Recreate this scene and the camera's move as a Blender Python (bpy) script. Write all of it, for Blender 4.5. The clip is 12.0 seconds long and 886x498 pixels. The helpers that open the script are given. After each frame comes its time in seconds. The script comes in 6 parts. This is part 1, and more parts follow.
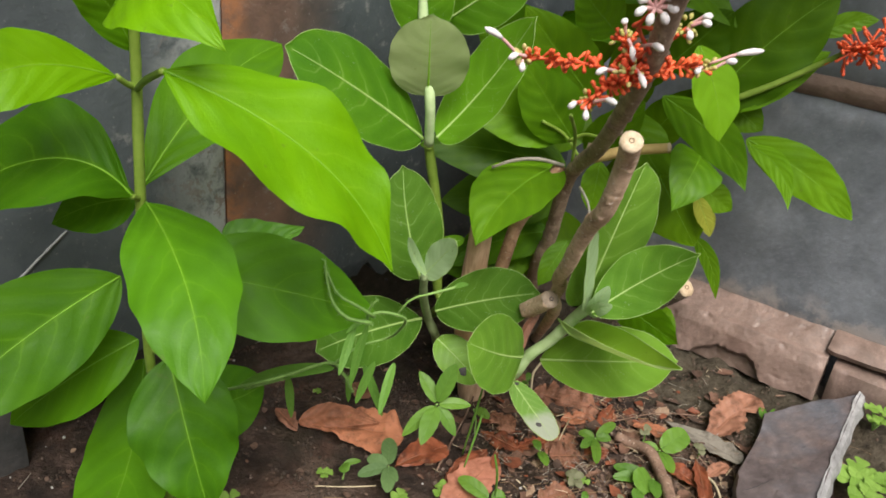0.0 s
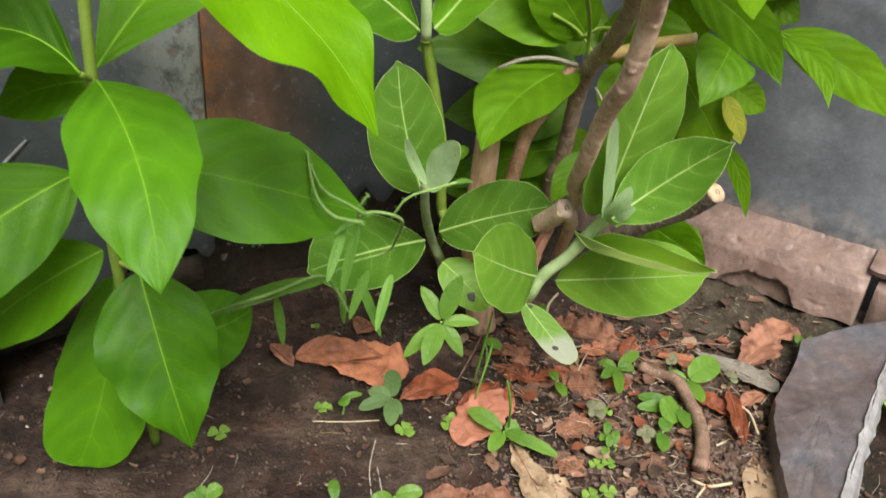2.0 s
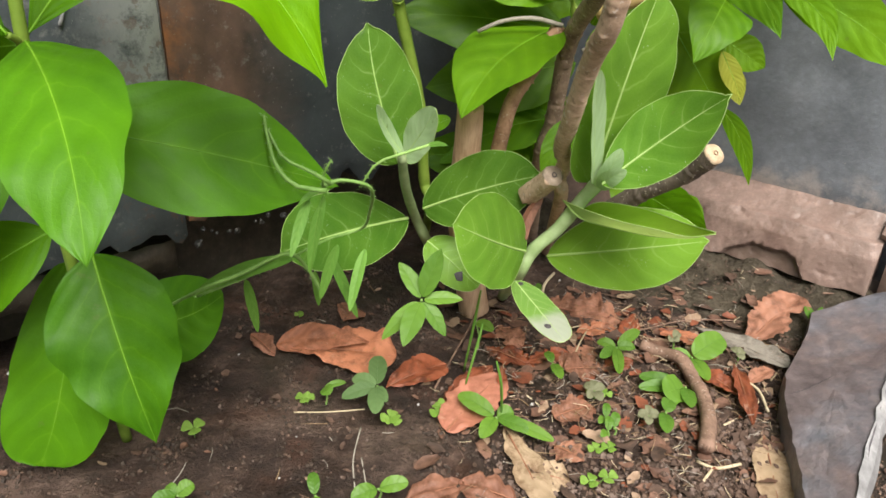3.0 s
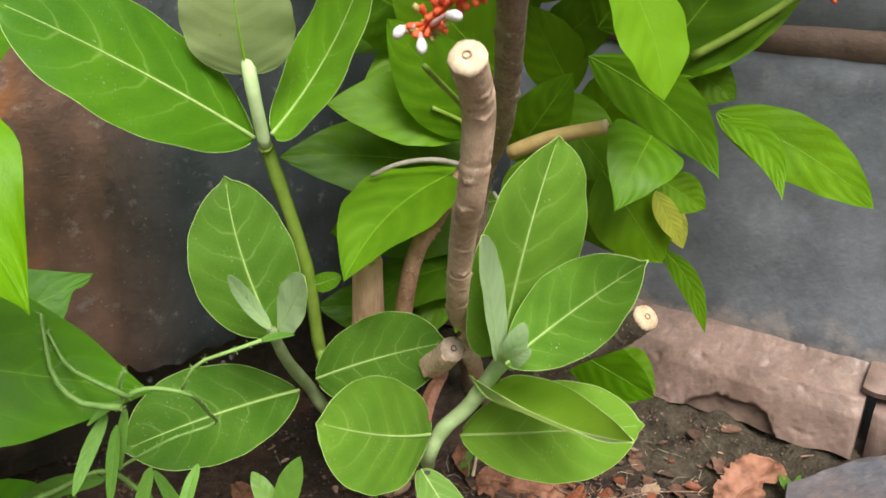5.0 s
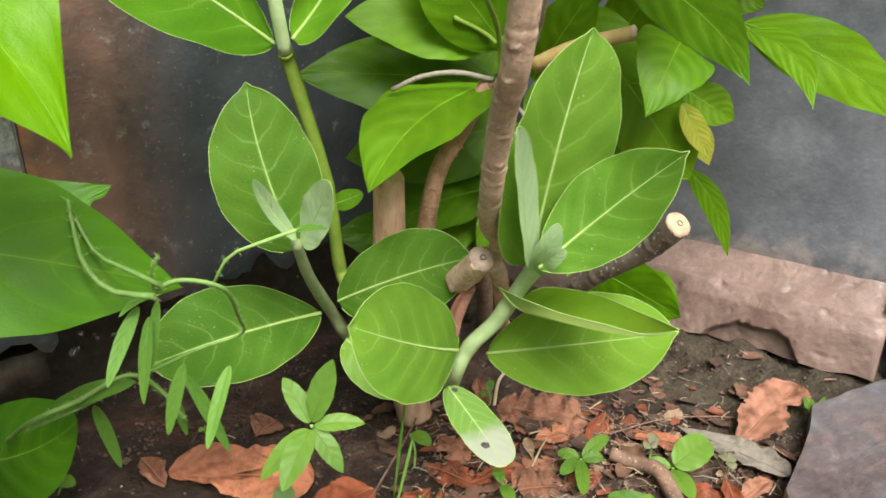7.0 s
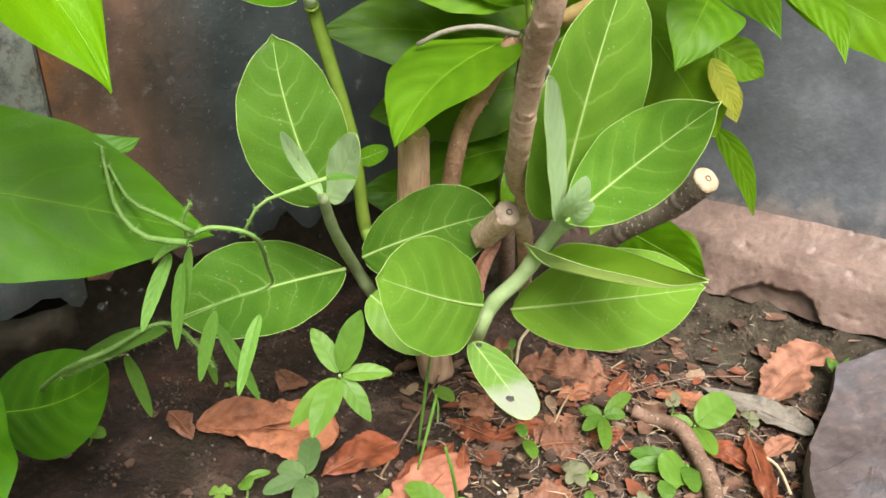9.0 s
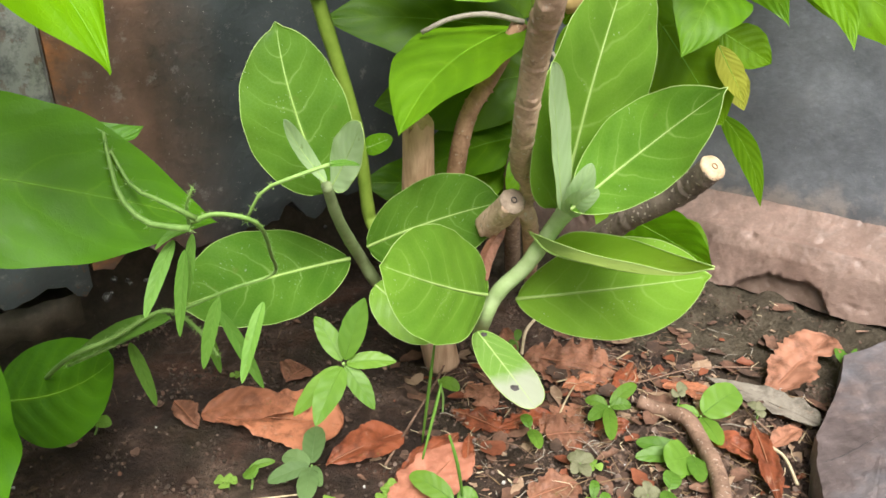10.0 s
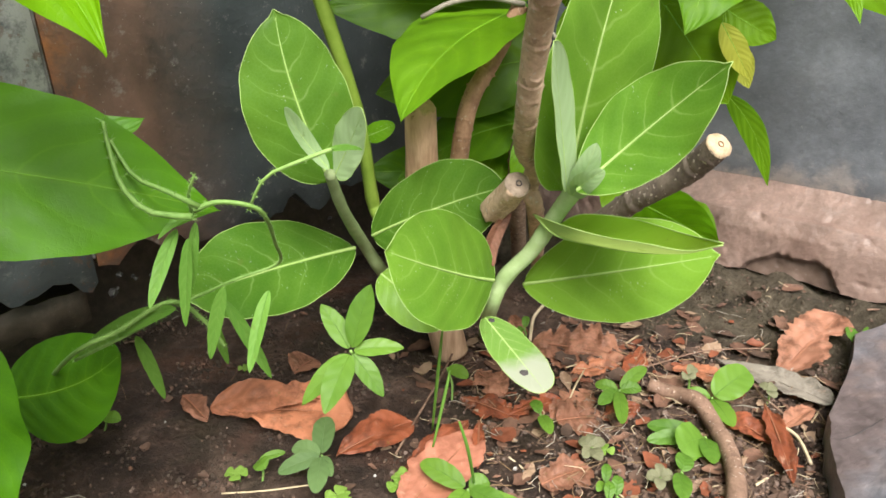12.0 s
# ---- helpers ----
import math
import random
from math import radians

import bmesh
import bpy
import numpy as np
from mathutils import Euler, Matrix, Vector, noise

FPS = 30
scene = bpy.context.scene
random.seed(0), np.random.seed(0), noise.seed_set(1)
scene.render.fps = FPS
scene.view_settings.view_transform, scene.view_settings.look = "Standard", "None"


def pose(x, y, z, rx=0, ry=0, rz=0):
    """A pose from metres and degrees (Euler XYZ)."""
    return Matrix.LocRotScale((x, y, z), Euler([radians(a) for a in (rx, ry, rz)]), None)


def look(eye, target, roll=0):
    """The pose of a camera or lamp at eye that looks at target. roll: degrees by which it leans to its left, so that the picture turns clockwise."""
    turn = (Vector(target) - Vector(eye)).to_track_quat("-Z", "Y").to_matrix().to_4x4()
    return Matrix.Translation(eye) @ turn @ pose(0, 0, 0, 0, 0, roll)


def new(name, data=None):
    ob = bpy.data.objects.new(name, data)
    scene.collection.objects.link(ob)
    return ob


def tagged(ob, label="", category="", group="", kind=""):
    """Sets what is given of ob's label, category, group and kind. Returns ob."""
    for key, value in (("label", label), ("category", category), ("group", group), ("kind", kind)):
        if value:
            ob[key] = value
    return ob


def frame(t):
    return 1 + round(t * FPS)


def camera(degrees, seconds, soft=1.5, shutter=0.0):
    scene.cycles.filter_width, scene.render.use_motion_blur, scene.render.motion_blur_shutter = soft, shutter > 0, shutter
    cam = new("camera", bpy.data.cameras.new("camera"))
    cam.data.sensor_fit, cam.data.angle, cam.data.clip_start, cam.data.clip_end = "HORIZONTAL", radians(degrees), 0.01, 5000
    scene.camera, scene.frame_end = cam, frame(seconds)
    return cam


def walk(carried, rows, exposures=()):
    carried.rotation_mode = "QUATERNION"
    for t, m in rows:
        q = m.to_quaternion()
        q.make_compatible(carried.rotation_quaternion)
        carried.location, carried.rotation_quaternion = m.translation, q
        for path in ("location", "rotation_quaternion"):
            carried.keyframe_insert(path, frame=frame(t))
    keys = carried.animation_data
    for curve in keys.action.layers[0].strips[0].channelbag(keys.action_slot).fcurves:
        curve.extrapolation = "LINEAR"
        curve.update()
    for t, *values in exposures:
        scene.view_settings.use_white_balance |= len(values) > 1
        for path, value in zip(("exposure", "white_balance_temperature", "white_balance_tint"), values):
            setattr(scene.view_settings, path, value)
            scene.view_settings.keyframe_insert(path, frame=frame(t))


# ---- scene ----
cam = camera(59.8, 12.0, soft=1.6, shutter=0.5)
PATH = [
    (0, (-0.03, 0.0, 0.516), (0.044, 1.803, -0.347), 6.1),
    (0.5, (-0.039, 0.01, 0.505), (0.033, 1.798, -0.388), 6.1),
    (1, (-0.03, 0.013, 0.501), (0.037, 1.79, -0.414), 5.7),
    (1.5, (-0.025, 0.021, 0.486), (0.036, 1.792, -0.441), 5.1),
    (2, (-0.015, 0.036, 0.44), (0.029, 1.808, -0.487), 4.3),
    (2.5, (0.004, 0.048, 0.419), (0.042, 1.82, -0.509), 3.3),
    (3, (0.007, 0.063, 0.408), (0.03, 1.83, -0.527), 2.1),
    (3.5, (0.016, 0.08, 0.445), (0.038, 1.864, -0.458), 1.7),
    (3.7, (0.031, 0.104, 0.471), (0.057, 1.899, -0.411), 1.0),
    (5.3, (0.085, 0.174, 0.405), (0.102, 2.048, -0.295), 0.7),
    (5.5, (0.085, 0.174, 0.399), (0.109, 2.048, -0.301), 0.7),
    (6, (0.085, 0.17, 0.384), (0.119, 2.035, -0.338), 0.6),
    (6.5, (0.081, 0.168, 0.372), (0.122, 2.02, -0.382), 0.4),
    (7, (0.063, 0.169, 0.375), (0.096, 2.015, -0.395), 0.1),
    (7.5, (0.056, 0.163, 0.375), (0.084, 1.998, -0.422), 0.2),
    (9.5, (0.057, 0.165, 0.363), (0.039, 1.977, -0.483), -0.3),
    (10, (0.058, 0.165, 0.362), (0.033, 1.974, -0.491), -0.4),
    (10.5, (0.059, 0.165, 0.362), (0.031, 1.972, -0.495), -0.6),
    (11, (0.059, 0.164, 0.36), (0.029, 1.97, -0.499), -0.8),
    (11.5, (0.06, 0.165, 0.361), (0.026, 1.968, -0.502), -1.1),
    (12, (0.058, 0.166, 0.356), (0.018, 1.968, -0.511), -2.0),
]
EXPOSURES = [(0, 0.69), (1.5, 0.84), (3.0, 1.08), (3.5, 1.10), (5.5, 0.97), (7.5, 1.26), (9.5, 1.34), (12, 1.34)]
walk(cam, [(t, look(eye, target, roll)) for t, eye, target, roll in PATH], EXPOSURES)

# ---------------------------------------------------------------- light: a bright overcast day
world = bpy.data.worlds.new("sky")
scene.world = world
world.use_nodes = True
wn, wl = world.node_tree.nodes, world.node_tree.links
sky = wn.new("ShaderNodeTexSky")
sky.sky_type, sky.sun_disc = "NISHITA", False
sky.sun_elevation, sky.sun_rotation = radians(54), radians(164)
sky.air_density, sky.dust_density = 1.0, 4.0
soften = wn.new("ShaderNodeHueSaturation")
soften.inputs["Saturation"].default_value = 0.25
wl.new(sky.outputs[0], soften.inputs["Color"])
wl.new(soften.outputs[0], wn["Background"].inputs["Color"])
wn["Background"].inputs["Strength"].default_value = 0.056
lamp = new("sun", bpy.data.lights.new("sun", "SUN"))
lamp.data.energy, lamp.data.angle, lamp.data.color = 3.3, radians(38), (1.0, 0.96, 0.9)
lamp.matrix_world = look((0.45, -1.0, 2.4), (0, 0.6, 0))


# ---------------------------------------------------------------- materials
from mathutils.bvhtree import BVHTree


class Nodes:
    """A small helper round one node tree."""

    def __init__(self, name):
        self.mat = bpy.data.materials.new(name)
        self.mat.use_nodes = True
        self.tree = self.mat.node_tree
        self.bsdf = self.tree.nodes["Principled BSDF"]
        self.out = self.tree.nodes["Material Output"]

    def node(self, kind, **sets):
        n = self.tree.nodes.new("ShaderNode" + kind)
        for key, value in sets.items():
            n.inputs[key].default_value = value
        return n

    def link(self, a, b):
        self.tree.links.new(a, b)

    def math(self, op, a, b=0.0, clamp=False):
        n = self.tree.nodes.new("ShaderNodeMath")
        n.operation, n.use_clamp = op, clamp
        for k, v in enumerate((a, b)):
            if isinstance(v, (int, float)):
                n.inputs[k].default_value = v
            else:
                self.link(v, n.inputs[k])
        return n.outputs[0]

    def noise(self, scale, detail=4.0, rough=0.55, coord="Object", stretch=None):
        c = self.node("TexCoord").outputs[coord]
        if stretch:
            m = self.node("Mapping")
            m.inputs["Scale"].default_value = stretch
            self.link(c, m.inputs[0])
            c = m.outputs[0]
        n = self.node("TexNoise", Scale=scale, Detail=detail, Roughness=rough)
        self.link(c, n.inputs["Vector"])
        return n.outputs["Fac"]

    def ramp(self, fac, stops):
        n = self.node("ValToRGB")
        e = n.color_ramp.elements
        while len(e) < len(stops):
            e.new(0.5)
        for el, (pos, col) in zip(e, stops):
            el.position, el.color = pos, (*col, 1)
        self.link(fac, n.inputs[0])
        return n.outputs[0]

    def mix(self, fac, a, b, blend="MIX"):
        n = self.tree.nodes.new("ShaderNodeMix")
        n.data_type, n.blend_type = "RGBA", blend
        for k, v in ((0, fac), (6, a), (7, b)):
            if isinstance(v, (int, float)):
                n.inputs[k].default_value = v
            elif isinstance(v, tuple):
                n.inputs[k].default_value = (*v, 1)
            else:
                self.link(v, n.inputs[k])
        return n.outputs[2]

    def bump(self, height, strength, dist):
        n = self.node("Bump", Strength=strength, Distance=dist)
        self.link(height, n.inputs["Height"])
        self.link(n.outputs[0], self.bsdf.inputs["Normal"])
        return n.outputs[0]

    def finish(self, colour, rough=0.6, spec=0.4):
        if isinstance(colour, tuple):
            self.bsdf.inputs["Base Color"].default_value = (*colour, 1)
        else:
            self.link(colour, self.bsdf.inputs["Base Color"])
        if isinstance(rough, (int, float)):
            self.bsdf.inputs["Roughness"].default_value = rough
        else:
            self.link(rough, self.bsdf.inputs["Roughness"])
        self.bsdf.inputs["Specular IOR Level"].default_value = spec
        return self.mat


def leaf_material(name, deep, fresh, vein, veins=9, lean=0.25, vein_amount=0.6, rough=0.4, glow=0.3, specks=0.0, patch=None, spec=0.3, stain=None, relief=0.0011):
    """A leaf blade: side veins follow the leaf's own length and width, the tone wanders over the blade and from leaf to leaf."""
    m = Nodes(name)
    uv = m.node("TexCoord").outputs["UV"]
    sep = m.node("SeparateXYZ")
    m.link(uv, sep.inputs[0])
    s = sep.outputs["X"]
    x = m.math("ABSOLUTE", m.math("SUBTRACT", m.math("MULTIPLY", sep.outputs["Y"], 2.0), 1.0))
    wander = m.noise(60, 2)
    k = m.math("MULTIPLY", m.math("SUBTRACT", s, m.math("MULTIPLY", m.math("POWER", x, 1.4), lean)), float(veins))
    k = m.math("ADD", k, m.math("MULTIPLY", wander, 0.5))
    dist = m.math("PINGPONG", k, 0.5)
    thin_out = m.math("ADD", m.math("MULTIPLY", x, 22.0), 14.0)
    line = m.math("SUBTRACT", 1.0, m.math("MULTIPLY", dist, thin_out), clamp=True)
    line = m.math("MULTIPLY", line, m.math("SUBTRACT", 1.12, x, clamp=True))
    mid = m.math("SUBTRACT", 1.0, m.math("MULTIPLY", x, m.math("ADD", m.math("MULTIPLY", s, 16.0), 8.0)), clamp=True)
    net = m.node("TexVoronoi", Scale=420.0)
    net.feature = "DISTANCE_TO_EDGE"
    m.link(m.node("TexCoord").outputs["Object"], net.inputs["Vector"])
    mesh_line = m.math("SUBTRACT", 1.0, m.math("MULTIPLY", net.outputs["Distance"], 9.0), clamp=True)
    rnd = m.node("ObjectInfo").outputs["Random"]
    tone = m.math("ADD", m.math("MULTIPLY", m.noise(22, 3), 0.75), m.math("MULTIPLY", rnd, 0.5))
    tone = m.math("ADD", tone, m.math("MULTIPLY", m.math("SUBTRACT", 0.25, dist), 0.22))
    col = m.ramp(tone, [(0.25, deep), (0.85, fresh)])
    col = m.mix(m.math("MULTIPLY", mesh_line, 0.05), col, vein)
    col = m.mix(m.math("MULTIPLY", line, vein_amount), col, vein)
    col = m.mix(m.math("MULTIPLY", mid, min(1.0, vein_amount * 0.9)), col, vein)
    blot = m.math("GREATER_THAN", m.noise(95, 3), 0.71)
    col = m.mix(m.math("MULTIPLY", blot, 0.35), col, (0.12, 0.16, 0.03))
    if stain:
        dark = m.math("MULTIPLY", m.math("SUBTRACT", m.noise(55, 8, 0.75), 0.48), 6.0, clamp=True)
        col = m.mix(m.math("MULTIPLY", dark, 0.85), col, stain)
        pale = m.math("MULTIPLY", m.math("SUBTRACT", m.noise(130, 5, 0.75), 0.58), 6.0, clamp=True)
        col = m.mix(m.math("MULTIPLY", pale, 0.45), col, (0.50, 0.34, 0.24))
    if specks:
        dots = m.math("GREATER_THAN", m.noise(800, 1), 0.72)
        where = m.math("GREATER_THAN", m.noise(45, 2), 0.56)
        col = m.mix(m.math("MULTIPLY", m.math("MULTIPLY", dots, where), specks), col, (0.5, 0.55, 0.42))
    if patch:
        p = m.math("MULTIPLY", m.math("SUBTRACT", m.math("ADD", s, m.math("MULTIPLY", m.noise(70, 3), 0.3)), 0.62), 5.0, clamp=True)
        col = m.mix(p, col, patch)
    h = m.math("ADD", m.math("MULTIPLY", dist, 0.55), m.math("MULTIPLY", m.noise(160, 3), 0.35))
    h = m.math("SUBTRACT", h, m.math("MULTIPLY", mesh_line, 0.04))
    nrm = m.bump(h, 0.4 if relief < 0.0012 else 0.55, relief)
    r = m.math("ADD", m.math("MULTIPLY", m.noise(90, 5, 0.65), 0.55), rough - 0.27)
    mat = m.finish(col, r, spec)
    thin = m.node("BsdfTranslucent")
    m.link(m.mix(0.5, col, (0.30, 0.45, 0.0)), thin.inputs["Color"])
    m.link(nrm, thin.inputs["Normal"])
    both = m.node("MixShader", Fac=glow)
    m.link(m.bsdf.outputs[0], both.inputs[1])
    m.link(thin.outputs[0], both.inputs[2])
    m.link(both.outputs[0], m.out.inputs["Surface"])
    return mat


def plain_material(name, dark, light, scale=60, rough=0.6, bump=0.4, dist=0.001, stretch=None, spec=0.35):
    m = Nodes(name)
    fine, broad = m.noise(scale, 5, 0.6, stretch=stretch), m.noise(scale * 0.15, 3)
    mixed = m.math("ADD", m.math("MULTIPLY", fine, 0.6), m.math("MULTIPLY", broad, 0.4))
    rnd = m.node("ObjectInfo").outputs["Random"]
    mixed = m.math("ADD", mixed, m.math("MULTIPLY", m.math("SUBTRACT", rnd, 0.5), 0.15))
    col = m.ramp(mixed, [(0.34, dark), (0.66, light)])
    m.bump(fine, bump, dist)
    return m.finish(col, rough, spec)


def bark_material(name, dark, light, dots=0.6):
    """Bark: long streaks, blotches and pale corky dots."""
    m = Nodes(name)
    fine, blotch = m.noise(420, 5, 0.65), m.noise(70, 5, 0.65)
    streak = m.noise(150, 4, 0.6, stretch=(1, 1, 0.3))
    t = m.math("ADD", m.math("MULTIPLY", blotch, 0.5), m.math("ADD", m.math("MULTIPLY", streak, 0.3), m.math("MULTIPLY", fine, 0.2)))
    col = m.ramp(t, [(0.38, dark), (0.60, light)])
    crack = m.math("GREATER_THAN", streak, 0.62)
    col = m.mix(m.math("MULTIPLY", crack, 0.45), col, (dark[0] * 0.45, dark[1] * 0.42, dark[2] * 0.4))
    cork = m.math("GREATER_THAN", m.noise(330, 1), 0.685)
    col = m.mix(m.math("MULTIPLY", cork, dots), col, (0.68, 0.60, 0.50))
    m.bump(m.math("ADD", m.math("ADD", streak, m.math("MULTIPLY", fine, 0.6)), m.math("MULTIPLY", cork, 0.5)), 0.7, 0.0012)
    return m.finish(col, 0.75, 0.3)


SHRUB = leaf_material("shrub_leaf", (0.036, 0.136, 0.003), (0.106, 0.305, 0.006), (0.22, 0.44, 0.02), 6, 0.34, 0.22, 0.48, 0.38, spec=0.25, relief=0.0013)
OLIVE = leaf_material("olive_shrub_leaf", (0.058, 0.170, 0.005), (0.168, 0.365, 0.009), (0.28, 0.44, 0.03), 6, 0.34, 0.22, 0.44, 0.36, spec=0.2, relief=0.0013)
# the olive leaf again, darkened in colour for leaves deep in the shrub's shade
OLIVE_SHADED = leaf_material("dark_olive_shrub_leaf", (0.042, 0.120, 0.003), (0.118, 0.25, 0.004), (0.20, 0.34, 0.02), 6, 0.34, 0.22, 0.44, 0.3, spec=0.2, relief=0.0013)
YOUNG = leaf_material("young_shrub_leaf", (0.086, 0.25, 0.001), (0.180, 0.42, 0.001), (0.33, 0.56, 0.03), 6, 0.34, 0.22, 0.44, 0.4, spec=0.2, relief=0.0013)
# the shrub leaf darkened in colour, for leaves that hang in shade
SHRUB_SHADED = leaf_material("old_shrub_leaf", (0.030, 0.110, 0.002), (0.084, 0.228, 0.003), (0.20, 0.40, 0.02), 6, 0.34, 0.22, 0.48, 0.34, spec=0.14, relief=0.0013)
MILK = leaf_material("milkweed_leaf", (0.076, 0.200, 0.016), (0.182, 0.362, 0.034), (0.44, 0.60, 0.20), 6, 0.26, 0.26, 0.46, 0.3, specks=0.6, spec=0.24)
MILK_TALL = leaf_material("tall_milkweed_leaf", (0.050, 0.170, 0.006), (0.128, 0.320, 0.010), (0.38, 0.56, 0.14), 6, 0.26, 0.26, 0.46, 0.35, specks=0.6, spec=0.26)
MILK_OLD = leaf_material("old_milkweed_leaf", (0.044, 0.128, 0.010), (0.105, 0.225, 0.022), (0.38, 0.52, 0.18), 6, 0.26, 0.26, 0.46, 0.25, specks=0.5, spec=0.16)
MILK_THIN = leaf_material("thin_milkweed_leaf", (0.13, 0.30, 0.016), (0.27, 0.50, 0.040), (0.44, 0.60, 0.20), 6, 0.26, 0.26, 0.5, 0.62, specks=0.4, spec=0.2)
MILK_BACK = leaf_material("milkweed_leaf_back", (0.36, 0.46, 0.19), (0.45, 0.55, 0.26), (0.58, 0.64, 0.40), 6, 0.26, 0.2, 0.65, 0.72, specks=0.4, spec=0.15)
PALE = leaf_material("downy_leaf", (0.28, 0.42, 0.19), (0.43, 0.58, 0.32), (0.50, 0.64, 0.38), 7, 0.28, 0.35, 0.7, 0.3)
UNDER = leaf_material("leaf_underside", (0.30, 0.38, 0.15), (0.40, 0.48, 0.215), (0.50, 0.58, 0.31), 7, 0.28, 0.35, 0.75, 0.55)
FADED = leaf_material("bleached_leaf", (0.085, 0.20, 0.03), (0.17, 0.32, 0.06), (0.5, 0.55, 0.3), 7, 0.28, 0.5, 0.5, 0.25, patch=(0.36, 0.39, 0.30))
YELLOW = leaf_material("yellowed_leaf", (0.29, 0.32, 0.03), (0.38, 0.40, 0.05), (0.5, 0.5, 0.1), 9, 0.22, 0.4, 0.5, 0.3)
WEED = leaf_material("weed_leaf", (0.088, 0.232, 0.030), (0.165, 0.345, 0.055), (0.36, 0.5, 0.15), 6, 0.2, 0.35, 0.55, 0.35)
SEED = leaf_material("seedling_leaf", (0.066, 0.165, 0.020), (0.140, 0.275, 0.033), (0.16, 0.34, 0.07), 5, 0.2, 0.15, 0.45, 0.35)
DEAD = leaf_material("dead_leaf", (0.145, 0.062, 0.038), (0.37, 0.172, 0.108), (0.30, 0.14, 0.085), 8, 0.2, 0.3, 0.6, 0.1, stain=(0.085, 0.035, 0.020))
DEAD_ORANGE = leaf_material("dead_orange_leaf", (0.19, 0.068, 0.034), (0.50, 0.195, 0.105), (0.38, 0.16, 0.08), 8, 0.2, 0.3, 0.55, 0.1, stain=(0.12, 0.045, 0.024))
DEAD_SALMON = leaf_material("dead_salmon_leaf", (0.33, 0.125, 0.078), (0.58, 0.245, 0.165), (0.45, 0.2, 0.13), 8, 0.2, 0.3, 0.6, 0.1, stain=(0.26, 0.10, 0.06))
DEAD_RED = leaf_material("dead_red_leaf", (0.15, 0.042, 0.020), (0.33, 0.095, 0.045), (0.26, 0.085, 0.045), 8, 0.2, 0.3, 0.45, 0.1, stain=(0.07, 0.022, 0.014))
DEAD_TAN = leaf_material("dead_tan_leaf", (0.25, 0.17, 0.10), (0.46, 0.34, 0.22), (0.4, 0.3, 0.2), 8, 0.2, 0.3, 0.6, 0.1, stain=(0.15, 0.085, 0.045))
DEAD_GREY = leaf_material("dead_grey_leaf", (0.13, 0.112, 0.09), (0.235, 0.208, 0.172), (0.24, 0.21, 0.18), 8, 0.2, 0.3, 0.65, 0.05, stain=(0.075, 0.062, 0.05))
RIB = plain_material("rib", (0.12, 0.29, 0.01), (0.20, 0.40, 0.02), 120, 0.5, 0.2)
RIB_PALE = plain_material("pale_rib", (0.30, 0.46, 0.11), (0.42, 0.57, 0.20), 120, 0.5, 0.2)
RIB_DEAD = plain_material("dry_rib", (0.22, 0.09, 0.05), (0.33, 0.15, 0.08), 120, 0.6, 0.2)
STEM = plain_material("green_stem", (0.16, 0.26, 0.03), (0.26, 0.36, 0.06), 90, 0.5, 0.3)
STEM_PALE = plain_material("downy_stem", (0.33, 0.46, 0.19), (0.52, 0.64, 0.35), 90, 0.75, 0.3)
STEM_DULL = plain_material("dull_stem", (0.16, 0.21, 0.09), (0.29, 0.35, 0.18), 90, 0.75, 0.3)
BARK = bark_material("bark", (0.35, 0.238, 0.155), (0.71, 0.515, 0.362))
BARK_GREY = bark_material("grey_bark", (0.085, 0.066, 0.054), (0.225, 0.180, 0.146), 0.5)
BARK_RED = bark_material("reddish_bark", (0.22, 0.12, 0.07), (0.44, 0.265, 0.165), 0.3)
BARK_DARK = bark_material("dark_bark", (0.17, 0.115, 0.080), (0.40, 0.29, 0.21), 0.5)
BARK_BROWN = bark_material("smooth_bark", (0.13, 0.078, 0.054), (0.29, 0.182, 0.130), 0.35)
WOOD = plain_material("broken_wood", (0.33, 0.185, 0.105), (0.70, 0.48, 0.32), 190, 0.75, 0.9, 0.0015, (1, 1, 0.12))
KNOB = plain_material("weathered_cut", (0.26, 0.195, 0.145), (0.52, 0.41, 0.31), 300, 0.8, 0.8)
CUT = plain_material("cut_wood", (0.38, 0.27, 0.165), (0.64, 0.51, 0.36), 240, 0.7, 0.5)
PITH = plain_material("pith", (0.20, 0.13, 0.07), (0.30, 0.2, 0.12), 200, 0.8, 0.4)
PITH_DARK = plain_material("dark_spot", (0.02, 0.018, 0.02), (0.07, 0.06, 0.06), 300, 0.6, 0.4)
STICK = plain_material("yellow_stick", (0.40, 0.27, 0.09), (0.60, 0.44, 0.19), 90, 0.6, 0.4)
GREY_TWIG = plain_material("grey_twig", (0.24, 0.21, 0.17), (0.42, 0.38, 0.32), 200, 0.7, 0.6)
STRAW = plain_material("straw", (0.42, 0.33, 0.2), (0.62, 0.52, 0.36), 150, 0.6, 0.3)
RED = plain_material("red_flower_stalk", (0.56, 0.050, 0.018), (0.80, 0.15, 0.050), 200, 0.45, 0.2)
BUD = plain_material("white_bud", (0.72, 0.66, 0.66), (0.85, 0.82, 0.82), 200, 0.5, 0.2)
PINK = plain_material("pink_tube", (0.55, 0.26, 0.25), (0.72, 0.45, 0.42), 200, 0.5, 0.2)
BERRY = plain_material("green_calyx", (0.36, 0.36, 0.08), (0.58, 0.46, 0.20), 200, 0.5, 0.2)
PEBBLE = plain_material("pebble", (0.30, 0.28, 0.26), (0.60, 0.58, 0.55), 90, 0.8, 0.6)


